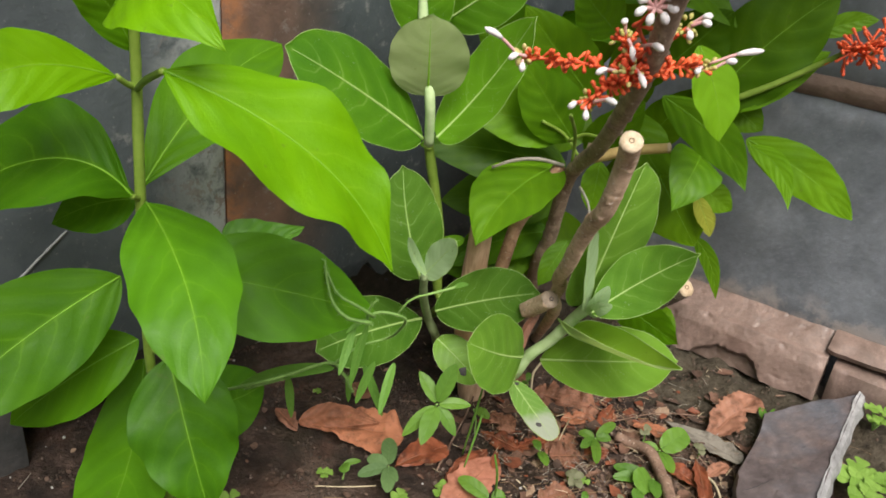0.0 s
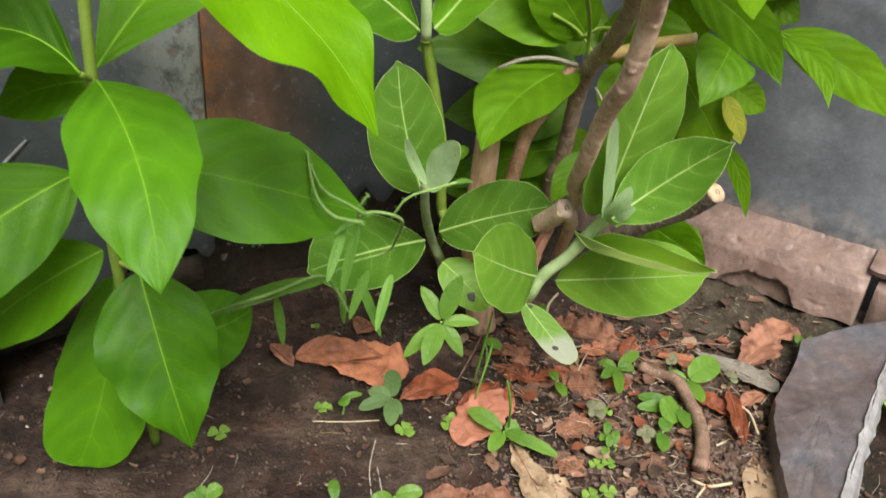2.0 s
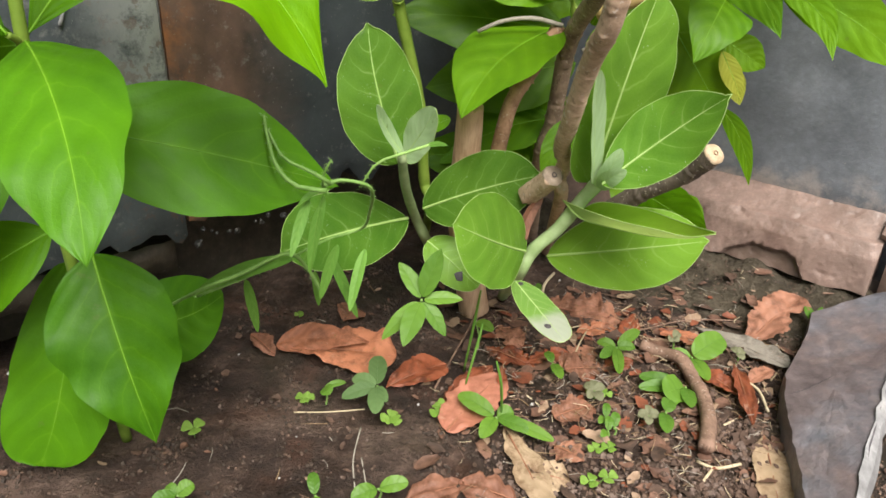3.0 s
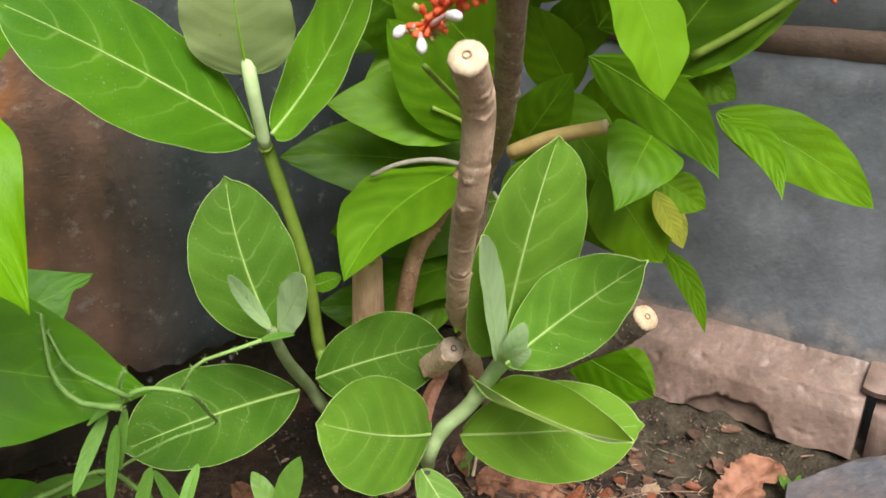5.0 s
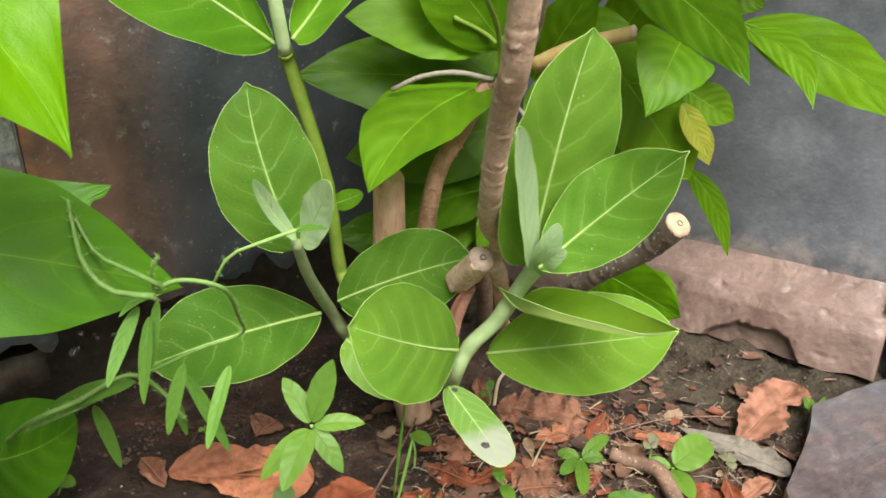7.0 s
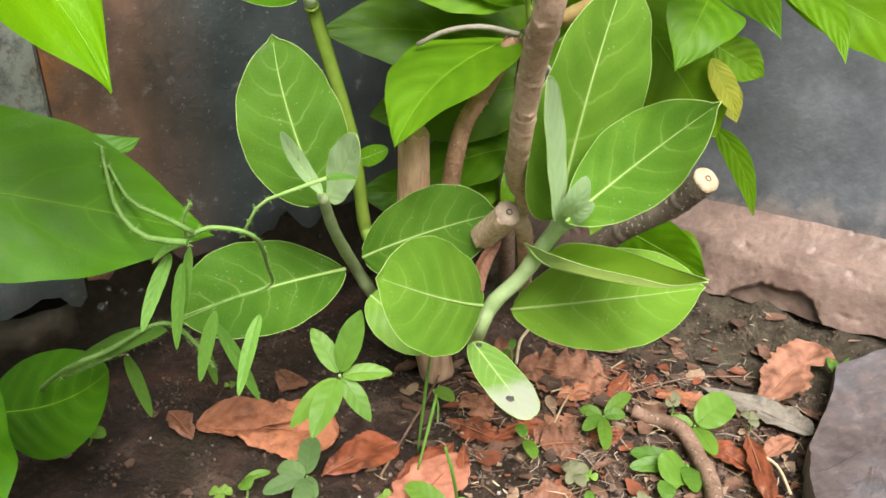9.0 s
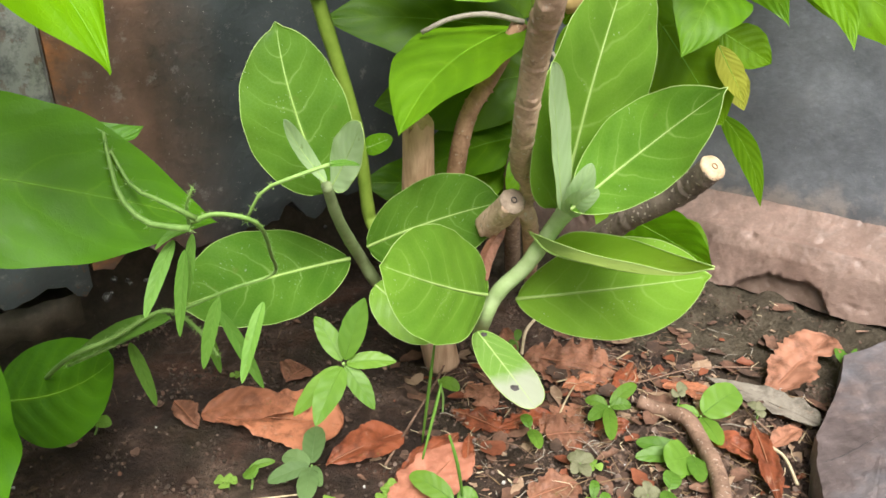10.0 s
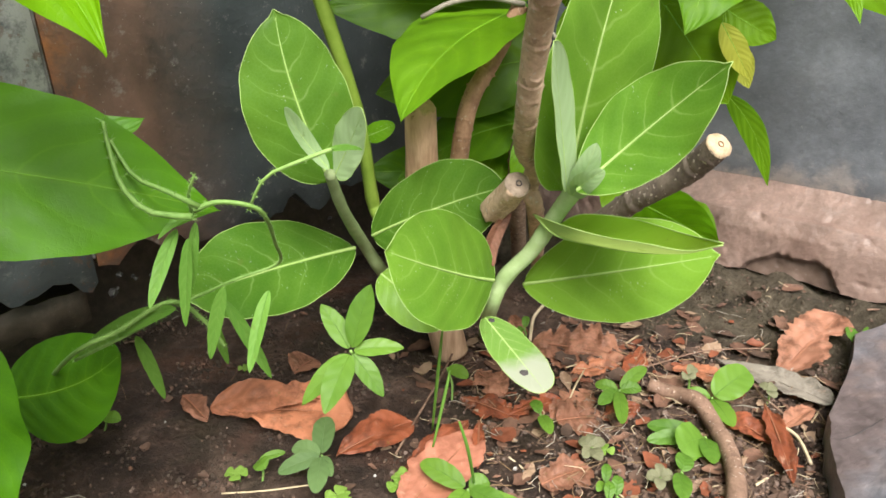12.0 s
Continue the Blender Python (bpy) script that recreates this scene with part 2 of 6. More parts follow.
def slate_material(name, dark, light, rust, rust_amount, smear=0.3, tint=None, worn_amount=1.0, lime=None, relief=0.5):
    """Split slate or mortar: clouded tone, rusty patches, pale scuffs, grit; tint: a second broad tone."""
    m = Nodes(name)
    broad, cloud, fine = m.noise(5, 4), m.noise(17, 6, 0.65), m.noise(220, 4)
    col = m.ramp(m.math("ADD", m.math("MULTIPLY", broad, 0.5), m.math("MULTIPLY", cloud, 0.5)), [(0.35, dark), (0.66, light)])
    if tint:
        where = m.math("MULTIPLY", m.math("SUBTRACT", m.noise(7, 5, 0.6), 0.44), 6.0, clamp=True)
        col = m.mix(where, col, tint)
    patch = m.math("MULTIPLY", m.math("SUBTRACT", m.noise(11, 6, 0.7), 0.62 - 0.3 * rust_amount), 5.0, clamp=True)
    col = m.mix(m.math("MULTIPLY", patch, rust_amount), col, rust)
    scuff = m.math("MULTIPLY", m.math("SUBTRACT", m.noise(34, 6, 0.75, stretch=(1, 1, 0.35)), 0.6), 4.0, clamp=True)
    col = m.mix(m.math("MULTIPLY", scuff, smear), col, (0.30, 0.28, 0.26))
    mottle = m.noise(90, 5, 0.7)
    streak = m.noise(45, 6, 0.7, stretch=(1.6, 0.35, 1))
    worn = m.math("ADD", m.math("MULTIPLY", mottle, 0.6), m.math("MULTIPLY", streak, 0.4))
    col = m.mix(worn_amount, col, m.ramp(worn, [(0.36, (0.62, 0.62, 0.62)), (0.52, (1.0, 1.0, 1.0)), (0.66, (1.5, 1.5, 1.5))]), "MULTIPLY")
    if lime:
        sep = m.node("SeparateXYZ")
        m.link(m.node("TexCoord").outputs["Object"], sep.inputs[0])
        reach = m.math("SUBTRACT", 1.0, m.math("MULTIPLY", m.math("SUBTRACT", sep.outputs["Z"], 0.09), 22.0), clamp=True)
        splash = m.math("MULTIPLY", m.math("SUBTRACT", m.math("ADD", m.noise(26, 6, 0.7), m.math("MULTIPLY", reach, 0.22)), 0.60), 7.0, clamp=True)
        col = m.mix(m.math("MULTIPLY", m.math("MULTIPLY", splash, reach), 0.8), col, lime)
    grit = m.math("GREATER_THAN", m.noise(420, 2), 0.74)
    col = m.mix(m.math("MULTIPLY", grit, 0.4), col, (0.4, 0.38, 0.35))
    high = m.math("ADD", m.math("MULTIPLY", cloud, 0.8), m.math("ADD", m.math("MULTIPLY", fine, 0.25), m.math("MULTIPLY", mottle, 0.35)))
    m.bump(high, relief, 0.004)
    return m.finish(col, m.math("ADD", m.math("MULTIPLY", cloud, 0.35), 0.32), 0.45)


def stained_slate(name, dark, light, way, stain):
    """The left wall's slate: stains follow the distance s from the joint between its slabs."""
    m = Nodes(name)
    c = m.node("TexCoord").outputs["Object"]
    dot = m.tree.nodes.new("ShaderNodeVectorMath")
    dot.operation = "DOT_PRODUCT"
    m.link(c, dot.inputs[0])
    dot.inputs[1].default_value = way
    s = m.math("ADD", dot.outputs["Value"], m.math("MULTIPLY", m.math("SUBTRACT", m.noise(14, 5, 0.6), 0.5), 0.03))
    broad, cloud, fine, mottle = m.noise(5, 4), m.noise(17, 6, 0.65), m.noise(220, 4), m.noise(70, 6, 0.7)
    col = m.ramp(m.math("ADD", m.math("MULTIPLY", broad, 0.5), m.math("MULTIPLY", cloud, 0.5)), [(0.35, dark), (0.66, light)])
    if stain == "rust":
        brown = m.math("SUBTRACT", 1.0, m.math("MULTIPLY", m.math("SUBTRACT", s, 0.062), 17.0), clamp=True)
        col = m.mix(brown, col, m.ramp(mottle, [(0.35, (0.055, 0.037, 0.030)), (0.65, (0.110, 0.069, 0.053))]))
        red = m.math("SUBTRACT", 1.0, m.math("MULTIPLY", m.math("SUBTRACT", s, 0.050), 60.0), clamp=True)
        col = m.mix(red, col, m.ramp(cloud, [(0.35, (0.085, 0.053, 0.042)), (0.62, (0.175, 0.100, 0.074))]))
        orange = m.math("MULTIPLY", m.math("SUBTRACT", 1.0, m.math("MULTIPLY", s, 40.0), clamp=True), m.math("MULTIPLY", m.math("SUBTRACT", m.noise(26, 5, 0.7), 0.42), 5.0, clamp=True))
        col = m.mix(m.math("MULTIPLY", orange, 0.85), col, (0.40, 0.15, 0.05))
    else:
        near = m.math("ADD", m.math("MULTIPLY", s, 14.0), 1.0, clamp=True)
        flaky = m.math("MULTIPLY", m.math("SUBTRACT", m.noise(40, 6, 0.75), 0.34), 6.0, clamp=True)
        # flakes fade out low down: shade at the wall's foot, put into the colour
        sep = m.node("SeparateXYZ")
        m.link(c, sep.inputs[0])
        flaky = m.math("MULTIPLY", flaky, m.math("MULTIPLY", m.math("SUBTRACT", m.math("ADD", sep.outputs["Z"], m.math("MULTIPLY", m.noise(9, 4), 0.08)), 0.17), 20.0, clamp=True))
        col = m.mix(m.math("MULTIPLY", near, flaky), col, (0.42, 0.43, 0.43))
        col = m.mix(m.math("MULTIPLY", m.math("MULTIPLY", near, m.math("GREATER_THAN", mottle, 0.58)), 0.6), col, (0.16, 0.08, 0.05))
    scuff = m.math("MULTIPLY", m.math("SUBTRACT", m.noise(60, 6, 0.75), 0.585), 8.0, clamp=True)
    col = m.mix(m.math("MULTIPLY", scuff, 0.5), col, (0.27, 0.26, 0.25))
    grit = m.math("GREATER_THAN", m.noise(420, 2), 0.72)
    col = m.mix(m.math("MULTIPLY", grit, 0.4), col, (0.4, 0.38, 0.35))
    m.bump(m.math("ADD", m.math("ADD", m.math("MULTIPLY", cloud, 0.7), m.math("MULTIPLY", mottle, 0.5)), m.math("MULTIPLY", fine, 0.25)), 0.6, 0.004)
    return m.finish(col, m.math("ADD", m.math("MULTIPLY", mottle, 0.4), 0.28), 0.5)


SLATE_WALL = slate_material("grey_slate", (0.104, 0.115, 0.130), (0.230, 0.247, 0.274), (0.24, 0.21, 0.19), 0.15, 0.5, worn_amount=0.4, lime=(0.42, 0.37, 0.34), relief=0.32)
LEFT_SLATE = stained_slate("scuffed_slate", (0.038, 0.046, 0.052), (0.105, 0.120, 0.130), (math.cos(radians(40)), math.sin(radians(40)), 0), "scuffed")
LEFT_RUST = stained_slate("rust_stained_slate", (0.026, 0.033, 0.037), (0.068, 0.080, 0.086), (math.cos(radians(40)), math.sin(radians(40)), 0), "rust")
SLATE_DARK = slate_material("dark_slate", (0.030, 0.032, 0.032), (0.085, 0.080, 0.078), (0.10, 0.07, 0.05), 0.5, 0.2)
PURPLE = slate_material("purple_slate", (0.090, 0.070, 0.070), (0.180, 0.142, 0.140), (0.20, 0.13, 0.105), 0.5, 0.45, (0.135, 0.142, 0.165), worn_amount=0.85, relief=0.7)
PALE_STONE = slate_material("pale_stone", (0.26, 0.24, 0.22), (0.44, 0.41, 0.38), (0.3, 0.25, 0.21), 0.3, 0.3)
CHIP = slate_material("chipped_edge", (0.20, 0.195, 0.195), (0.36, 0.355, 0.355), (0.4, 0.36, 0.33), 0.3, 0.4)
MORTAR = slate_material("mortar", (0.185, 0.118, 0.095), (0.375, 0.265, 0.222), (0.095, 0.068, 0.054), 0.66, 0.45, worn_amount=0.7)
MORTAR_BROWN = slate_material("brown_mortar", (0.115, 0.076, 0.058), (0.23, 0.160, 0.128), (0.08, 0.06, 0.05), 0.4, 0.3, worn_amount=0.5)
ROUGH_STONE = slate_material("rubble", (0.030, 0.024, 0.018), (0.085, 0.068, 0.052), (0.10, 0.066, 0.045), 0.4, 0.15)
SCRATCH = plain_material("scratch", (0.20, 0.20, 0.20), (0.33, 0.33, 0.33), 200, 0.8, 0.3)


def soil_material():
    m = Nodes("soil")
    broad, clod, fine = m.noise(7, 4), m.noise(42, 8, 0.75), m.noise(260, 5, 0.7)
    t = m.math("ADD", m.math("MULTIPLY", broad, 0.5), m.math("MULTIPLY", clod, 0.5))
    col = m.ramp(t, [(0.38, (0.024, 0.015, 0.011)), (0.50, (0.068, 0.042, 0.031)), (0.62, (0.215, 0.142, 0.108))])
    moss = m.math("MULTIPLY", m.math("SUBTRACT", m.noise(9, 5, 0.6), 0.52), 4.0, clamp=True)
    col = m.mix(m.math("MULTIPLY", moss, 0.6), col, (0.060, 0.056, 0.027))
    red = m.math("MULTIPLY", m.math("SUBTRACT", m.noise(16, 4), 0.56), 5.0, clamp=True)
    col = m.mix(m.math("MULTIPLY", red, 0.65), col, (0.17, 0.075, 0.045))
    bits = m.math("GREATER_THAN", fine, 0.66)
    col = m.mix(m.math("MULTIPLY", bits, 0.5), col, (0.26, 0.2, 0.15))
    # lighter olive earth banked against the right wall
    dot = m.tree.nodes.new("ShaderNodeVectorMath")
    dot.operation = "DOT_PRODUCT"
    m.link(m.node("TexCoord").outputs["Object"], dot.inputs[0])
    dot.inputs[1].default_value = (-0.604, -0.797, 0)
    off = m.math("ADD", dot.outputs["Value"], m.math("MULTIPLY", m.noise(22, 5, 0.6), 0.09))
    olive = m.math("MULTIPLY", m.math("MULTIPLY", m.math("SUBTRACT", -0.690, off), 40.0, clamp=True), m.math("MULTIPLY", m.math("ADD", off, 0.92), 40.0, clamp=True))
    col = m.mix(m.math("MULTIPLY", olive, 0.85), col, m.ramp(clod, [(0.34, (0.026, 0.020, 0.012)), (0.46, (0.085, 0.070, 0.045)), (0.64, (0.160, 0.134, 0.093))]))
    m.bump(m.math("ADD", clod, m.math("MULTIPLY", fine, 0.6)), 1.0, 0.014)
    damp = m.math("MULTIPLY", m.math("SUBTRACT", m.noise(24, 4, 0.6), 0.46), 6.0, clamp=True)
    return m.finish(col, m.math("SUBTRACT", 0.88, m.math("MULTIPLY", damp, 0.42)), 0.35)


SOIL = soil_material()


# ---------------------------------------------------------------- geometry helpers
def V(p):
    return Vector(p)


def mesh_object(name, verts, faces, material, parent=None, uvs=None, smooth=True, label="", extra=(), face_mats=None):
    """One mesh object. Places are in the world; under a parent they are taken from its foot."""
    origin = parent.matrix_world.translation if parent and parent.type == "EMPTY" else Vector((0, 0, 0))
    if parent and parent.type != "EMPTY":
        origin = Vector(parent["foot"])
    me = bpy.data.meshes.new(name)
    me.from_pydata([tuple(Vector(v) - origin) for v in verts], [], faces)
    if uvs:
        layer = me.uv_layers.new(name="UVMap")
        for loop in me.loops:
            layer.data[loop.index].uv = uvs[loop.vertex_index]
    me.materials.append(material)
    for m in extra:
        me.materials.append(m)
    if face_mats:
        for p, k in zip(me.polygons, face_mats):
            p.material_index = k
    if smooth:
        me.polygons.foreach_set("use_smooth", [True] * len(me.polygons))
    ob = new(name, me)
    if parent:
        ob.parent = parent
        ob["foot"] = tuple(origin)
    if label:
        ob["label"] = label
    return ob


def root(name, foot, label, category, group="", kind=""):
    ob = new(name)
    ob.empty_display_size = 0.02
    ob.location = foot
    ob.matrix_world = Matrix.Translation(foot)
    return tagged(ob, label, category, group, kind)


def spline(points, n):
    """A smooth line (Catmull-Rom) of n places through the points."""
    pts = [V(p) for p in points]
    if len(pts) == 2:
        return [pts[0].lerp(pts[1], k / (n - 1)) for k in range(n)]
    pts = [pts[0] * 2 - pts[1], *pts, pts[-1] * 2 - pts[-2]]
    out = []
    for k in range(n):
        f = k / (n - 1) * (len(pts) - 3)
        i = min(int(f), len(pts) - 4)
        t = f - i
        a, b, c, d = pts[i : i + 4]
        out.append(0.5 * ((2 * b) + (c - a) * t + (2 * a - 5 * b + 4 * c - d) * t * t + (3 * b - a - 3 * c + d) * t**3))
    return out


def tube(line, radii, sides=8, bumpy=0.0, seed=0, cap=True, grain=0.35):
    """Vertices and faces of a tube along a line; bumpy: how uneven its skin is; grain: how fast that changes along it."""
    verts, faces = [], []
    side = None
    start = (seed * 3.7) % 50.0
    for k, p in enumerate(line):
        along = (line[min(k + 1, len(line) - 1)] - line[max(k - 1, 0)]).normalized()
        if side is None:
            side = along.orthogonal().normalized()
        side = (side - along * side.dot(along)).normalized()
        other = along.cross(side)
        for j in range(sides):
            a = math.tau * j / sides
            r = radii[k]
            if bumpy:
                r *= 1 + bumpy * (1.6 * noise.noise(Vector((math.cos(a) * 1.4 + start, math.sin(a) * 1.4, k * grain))) + 0.8 * noise.noise(Vector((math.cos(a) * 4, math.sin(a) * 4 + start, k * grain * 2.5))))
            verts.append(p + (side * math.cos(a) + other * math.sin(a)) * r)
    for k in range(len(line) - 1):
        for j in range(sides):
            a, b = k * sides + j, k * sides + (j + 1) % sides
            faces.append((a, b, b + sides, a + sides))
    if cap:
        faces.append(tuple(range(sides))[::-1])
        faces.append(tuple(range((len(line) - 1) * sides, len(line) * sides)))
    return verts, faces


def half_width(kind, s):
    if isinstance(kind, tuple):  # how quickly the blade widens from its base and narrows to its tip
        a, b = kind
        p = a / (a + b)
        return s**a * (1 - s) ** b / (p**a * (1 - p) ** b)
    if kind == "lance":
        return s**0.72 * (1 - s) ** 0.95 / 0.316
    if kind == "oval":
        return s**0.5 * (1 - s) ** 0.52 / 0.493
    if kind == "round":
        return s**0.42 * (1 - s) ** 0.42 / 0.559
    if kind == "dry":
        return s**0.85 * (1 - s) ** 0.75 / 0.328
    if kind == "heart":
        return s**0.75 * (1 - s) ** 0.3 / 0.50
    return s**0.5 * (1 - s) ** 0.6 / 0.466  # narrow


def blade(kind, base, tip, width, normal, arch, fold=0.1, wave=0.0, bite=None, mucro=0.0, nl=44, nx=14, seed=0, veins=7, lean=0.24, quilting=1.0, crumple=0.0, torn=0.0):
    """The sheet of a leaf: vertices, faces, uvs, its middle line, its rim and its face direction."""
    rng = random.Random(seed)
    base, tip, n, arch = V(base), V(tip), V(normal).normalized(), V(arch)
    u = (tip - base).normalized()
    n = (n - u * n.dot(u)).normalized()
    side = u.cross(n)
    mid = (base + tip) / 2 + arch * 2
    phase = rng.uniform(0, 6)
    verts, uvs, line = [], [], []
    length = (tip - base).length
    for i in range(nl + 1):
        s = 0.5 * (i / nl) + 0.5 * (0.5 - 0.5 * math.cos(math.pi * i / nl))
        c = base * (1 - s) ** 2 + mid * 2 * s * (1 - s) + tip * s * s
        line.append(c)
        h = half_width(kind, min(max(s, 1e-4), 1 - 1e-4)) * width / 2
        if i == nl:
            c = c + u * mucro
        if i == 0:
            h = 0.0006
        for j in range(nx + 1):
            x = 2 * j / nx - 1
            hx = h
            if bite and x * bite[0] > 0:
                d = abs(s - bite[1]) / bite[3]
                hx = h * (1 - bite[2] * max(0.0, 1 - d))
            hx *= 1 + 0.03 * wave * math.sin(s * 31 + phase * (2 if x > 0 else 3)) * min(1, 6 * s * (1 - s)) * min(1, 1.6 * s)
            a = abs(x)
            ripple = wave * 0.0035 * min(1.2, width / 0.08) * a * a * math.sin(s * 17 + phase + (1.3 if x > 0 else 0)) * min(1, 5 * s * (1 - s))
            ripple += 0.0011 * min(1.0, width / 0.06) * a * math.sin(s * 7 + 2 * phase + x)
            swell = abs(math.sin(math.pi * veins * (s - lean * a**1.4))) ** 0.6 - 0.6
            quilt = -0.00085 * quilting * swell * min(1, 5 * a) * (1 - 0.8 * a) * min(1.2, width / 0.07) * min(1, 2.2 * (1 - s))
            if crumple:
                q = Vector((s * 5 * length / 0.08, x * 2.2, seed * 1.7))
                ripple += crumple * width * (0.12 * noise.noise(q) + 0.06 * noise.noise(q * 2.6) + 0.10 * a * a * noise.noise(q * 1.3 + Vector((9, 0, 0))))
                hx *= 1 + 0.16 * crumple * noise.noise(Vector((s * 31, 2 if x > 0 else 4, seed))) * min(1, 6 * s * (1 - s))
                hx *= 1 + 0.32 * crumple * noise.noise(Vector((s * 6, 5 if x > 0 else 8, seed))) * min(1, 6 * s * (1 - s))
            if torn:
                q = Vector((s * 9, 3 if x > 0 else 6, seed * 2.3))
                hx *= max(0.2, 1 - torn * (1.5 * max(0.0, noise.noise(q)) + 0.55 * abs(noise.noise(q * 3.7))))
            up = fold * a * hx * (1 - 0.35 * a) + ripple - quilt
            verts.append(c + side * (x * hx * (1 - 0.12 * fold)) + n * up)
            uvs.append((s, j / nx))
    faces = []
    w = nx + 1
    for i in range(nl):
        for j in range(nx):
            a = i * w + j
            faces.append((a, a + 1, a + w + 1, a + w))
    rim = [verts[i * w] for i in range(nl + 1)] + [verts[i * w + nx] for i in range(nl, -1, -1)]
    return verts, faces, uvs, line, rim, n


leaf_count = [0]
# the two dark shrub looks have shade mixed into the leaf colour
LOOKS = {"pale": PALE, "white": FADED, "under": UNDER, "yellow": YELLOW, "spots": MILK, "young": YOUNG, "old": SHRUB_SHADED, "dim": OLIVE_SHADED}
LABELS = {"pale": "young leaf with whitish down", "white": "bleached leaf with a black spot", "under": "grey-green underside of a leaf",
          "yellow": "yellowed old leaf", "spots": "leaf with a brown spot"}


def leaf(plant, kind, base, tip, width, normal, arch, fold, look="", bite=None, wave=0.0, material=None):
    leaf_count[0] += 1
    milk = plant["sort"] == "milk"
    mat = material or LOOKS.get(look) or ({"old": MILK_OLD, "tall": MILK_TALL}.get(plant["limbs"], MILK) if milk else OLIVE if plant["limbs"] == "E" else SHRUB)
    v, f, uv, line, rim, n = blade(kind, base, tip, width, normal, arch, fold, wave or (0.35 if milk else 0.5), bite, 0.0026 if milk and width > 0.04 else 0.0, seed=leaf_count[0],
                                     veins=6, lean=0.26 if milk else 0.34, quilting=0.8 if milk else 3.0 if material is None else 0.2)
    ob = mesh_object("leaf", v, f, mat, plant, uv, label=LABELS.get(look, ""))
    pale = milk and look != "under"
    r0 = max(0.00025, width * (0.0125 if milk else 0.0065))
    cut = line[:43]
    tv, tf = tube([p + n * r0 * 0.2 for p in cut], [r0 * (0.15 + 1.5 * (1 - k / len(cut)) ** 1.5) for k in range(len(cut))], 6)
    mesh_object("midrib", tv, tf, material if material and width < 0.03 else RIB_PALE if pale else RIB, ob)
    if milk and not bite and width > 0.02:
        tv, tf = tube(rim[1:-1], [0.00022] * (len(rim) - 2), 4, cap=False)
        mesh_object("margin", tv, tf, RIB_PALE if look != "under" else UNDER, ob)
    if look == "spots" or look == "white":
        spot(ob, line[29] + n * 0.0007 + (line[18] - line[17]).normalized().cross(n) * width * 0.12, n, 0.0032 if look == "white" else 0.005)
        if look == "white":
            spot(ob, line[4] + n * 0.0007 - (line[18] - line[17]).normalized().cross(n) * width * 0.08, n, 0.0026)
    return ob


def folded_leaf(plant, near, keel, far):
    """A leaf folded up along its midrib: one half seen from below, the other from inside."""
    n = 34
    edge_a, mid, edge_b = spline(near, n), spline(keel, n), spline(far, n)
    leaf_count[0] += 1
    halves = []
    for edge, mat, name in ((edge_b, MILK_THIN, "leaf"), (edge_a, MILK_BACK, "folded_half")):
        verts, uvs = [], []
        for k in range(n):
            out = edge[k] - mid[k]
            for j in range(7):
                x = j / 6
                sag = Vector((0, 0.0, -0.0022)) * math.sin(math.pi * x) * math.sin(math.pi * k / (n - 1))
                verts.append(mid[k] + out * x + sag)
                uvs.append((k / (n - 1), 0.5 + 0.5 * x))
        faces = [(k * 7 + j, k * 7 + j + 1, k * 7 + j + 8, k * 7 + j + 7) for k in range(n - 1) for j in range(6)]
        ob = mesh_object(name, verts, faces, mat, halves[0] if halves else plant, uvs, label="thin leaf folded up along its midrib" if name == "leaf" else "grey-green underside of the folded leaf")
        halves.append(ob)
        tv, tf = tube(edge, [0.00038] * n, 5)
        mesh_object("margin", tv, tf, RIB_PALE, halves[0])
    tv, tf = tube(mid, [0.0011 - 0.0008 * k / n for k in range(n)], 6)
    mesh_object("midrib", tv, tf, RIB_PALE, halves[0])


def spot(ob, place, n, r):
    rng = random.Random(leaf_count[0])
    side = n.orthogonal().normalized()
    other = n.cross(side)
    verts = [place + n * 0.0012]
    for k in range(10):
        a = math.tau * k / 10
        verts.append(place + (side * math.cos(a) + other * math.sin(a)) * r * rng.uniform(0.6, 1.1))
    mesh_object("spot", verts, [(0, 1 + k, 1 + (k + 1) % 10) for k in range(10)], PITH_DARK, ob, label="dark dropping on the leaf")


STEM_SKIN = {
    "A": {"stem": STEM, "petiole": STEM},
    "milk": {"stem": STEM_PALE},
    "old": {"stem": STEM_DULL},
    "tall": {"stem": STEM},
    "E": {"trunk": BARK_DARK, "branch": BARK, "side_branch": BARK_GREY, "knob": BARK, "stick": STICK, "twig": GREY_TWIG, "stump": WOOD, "stalk": STEM, "shoot": BARK_RED},
}


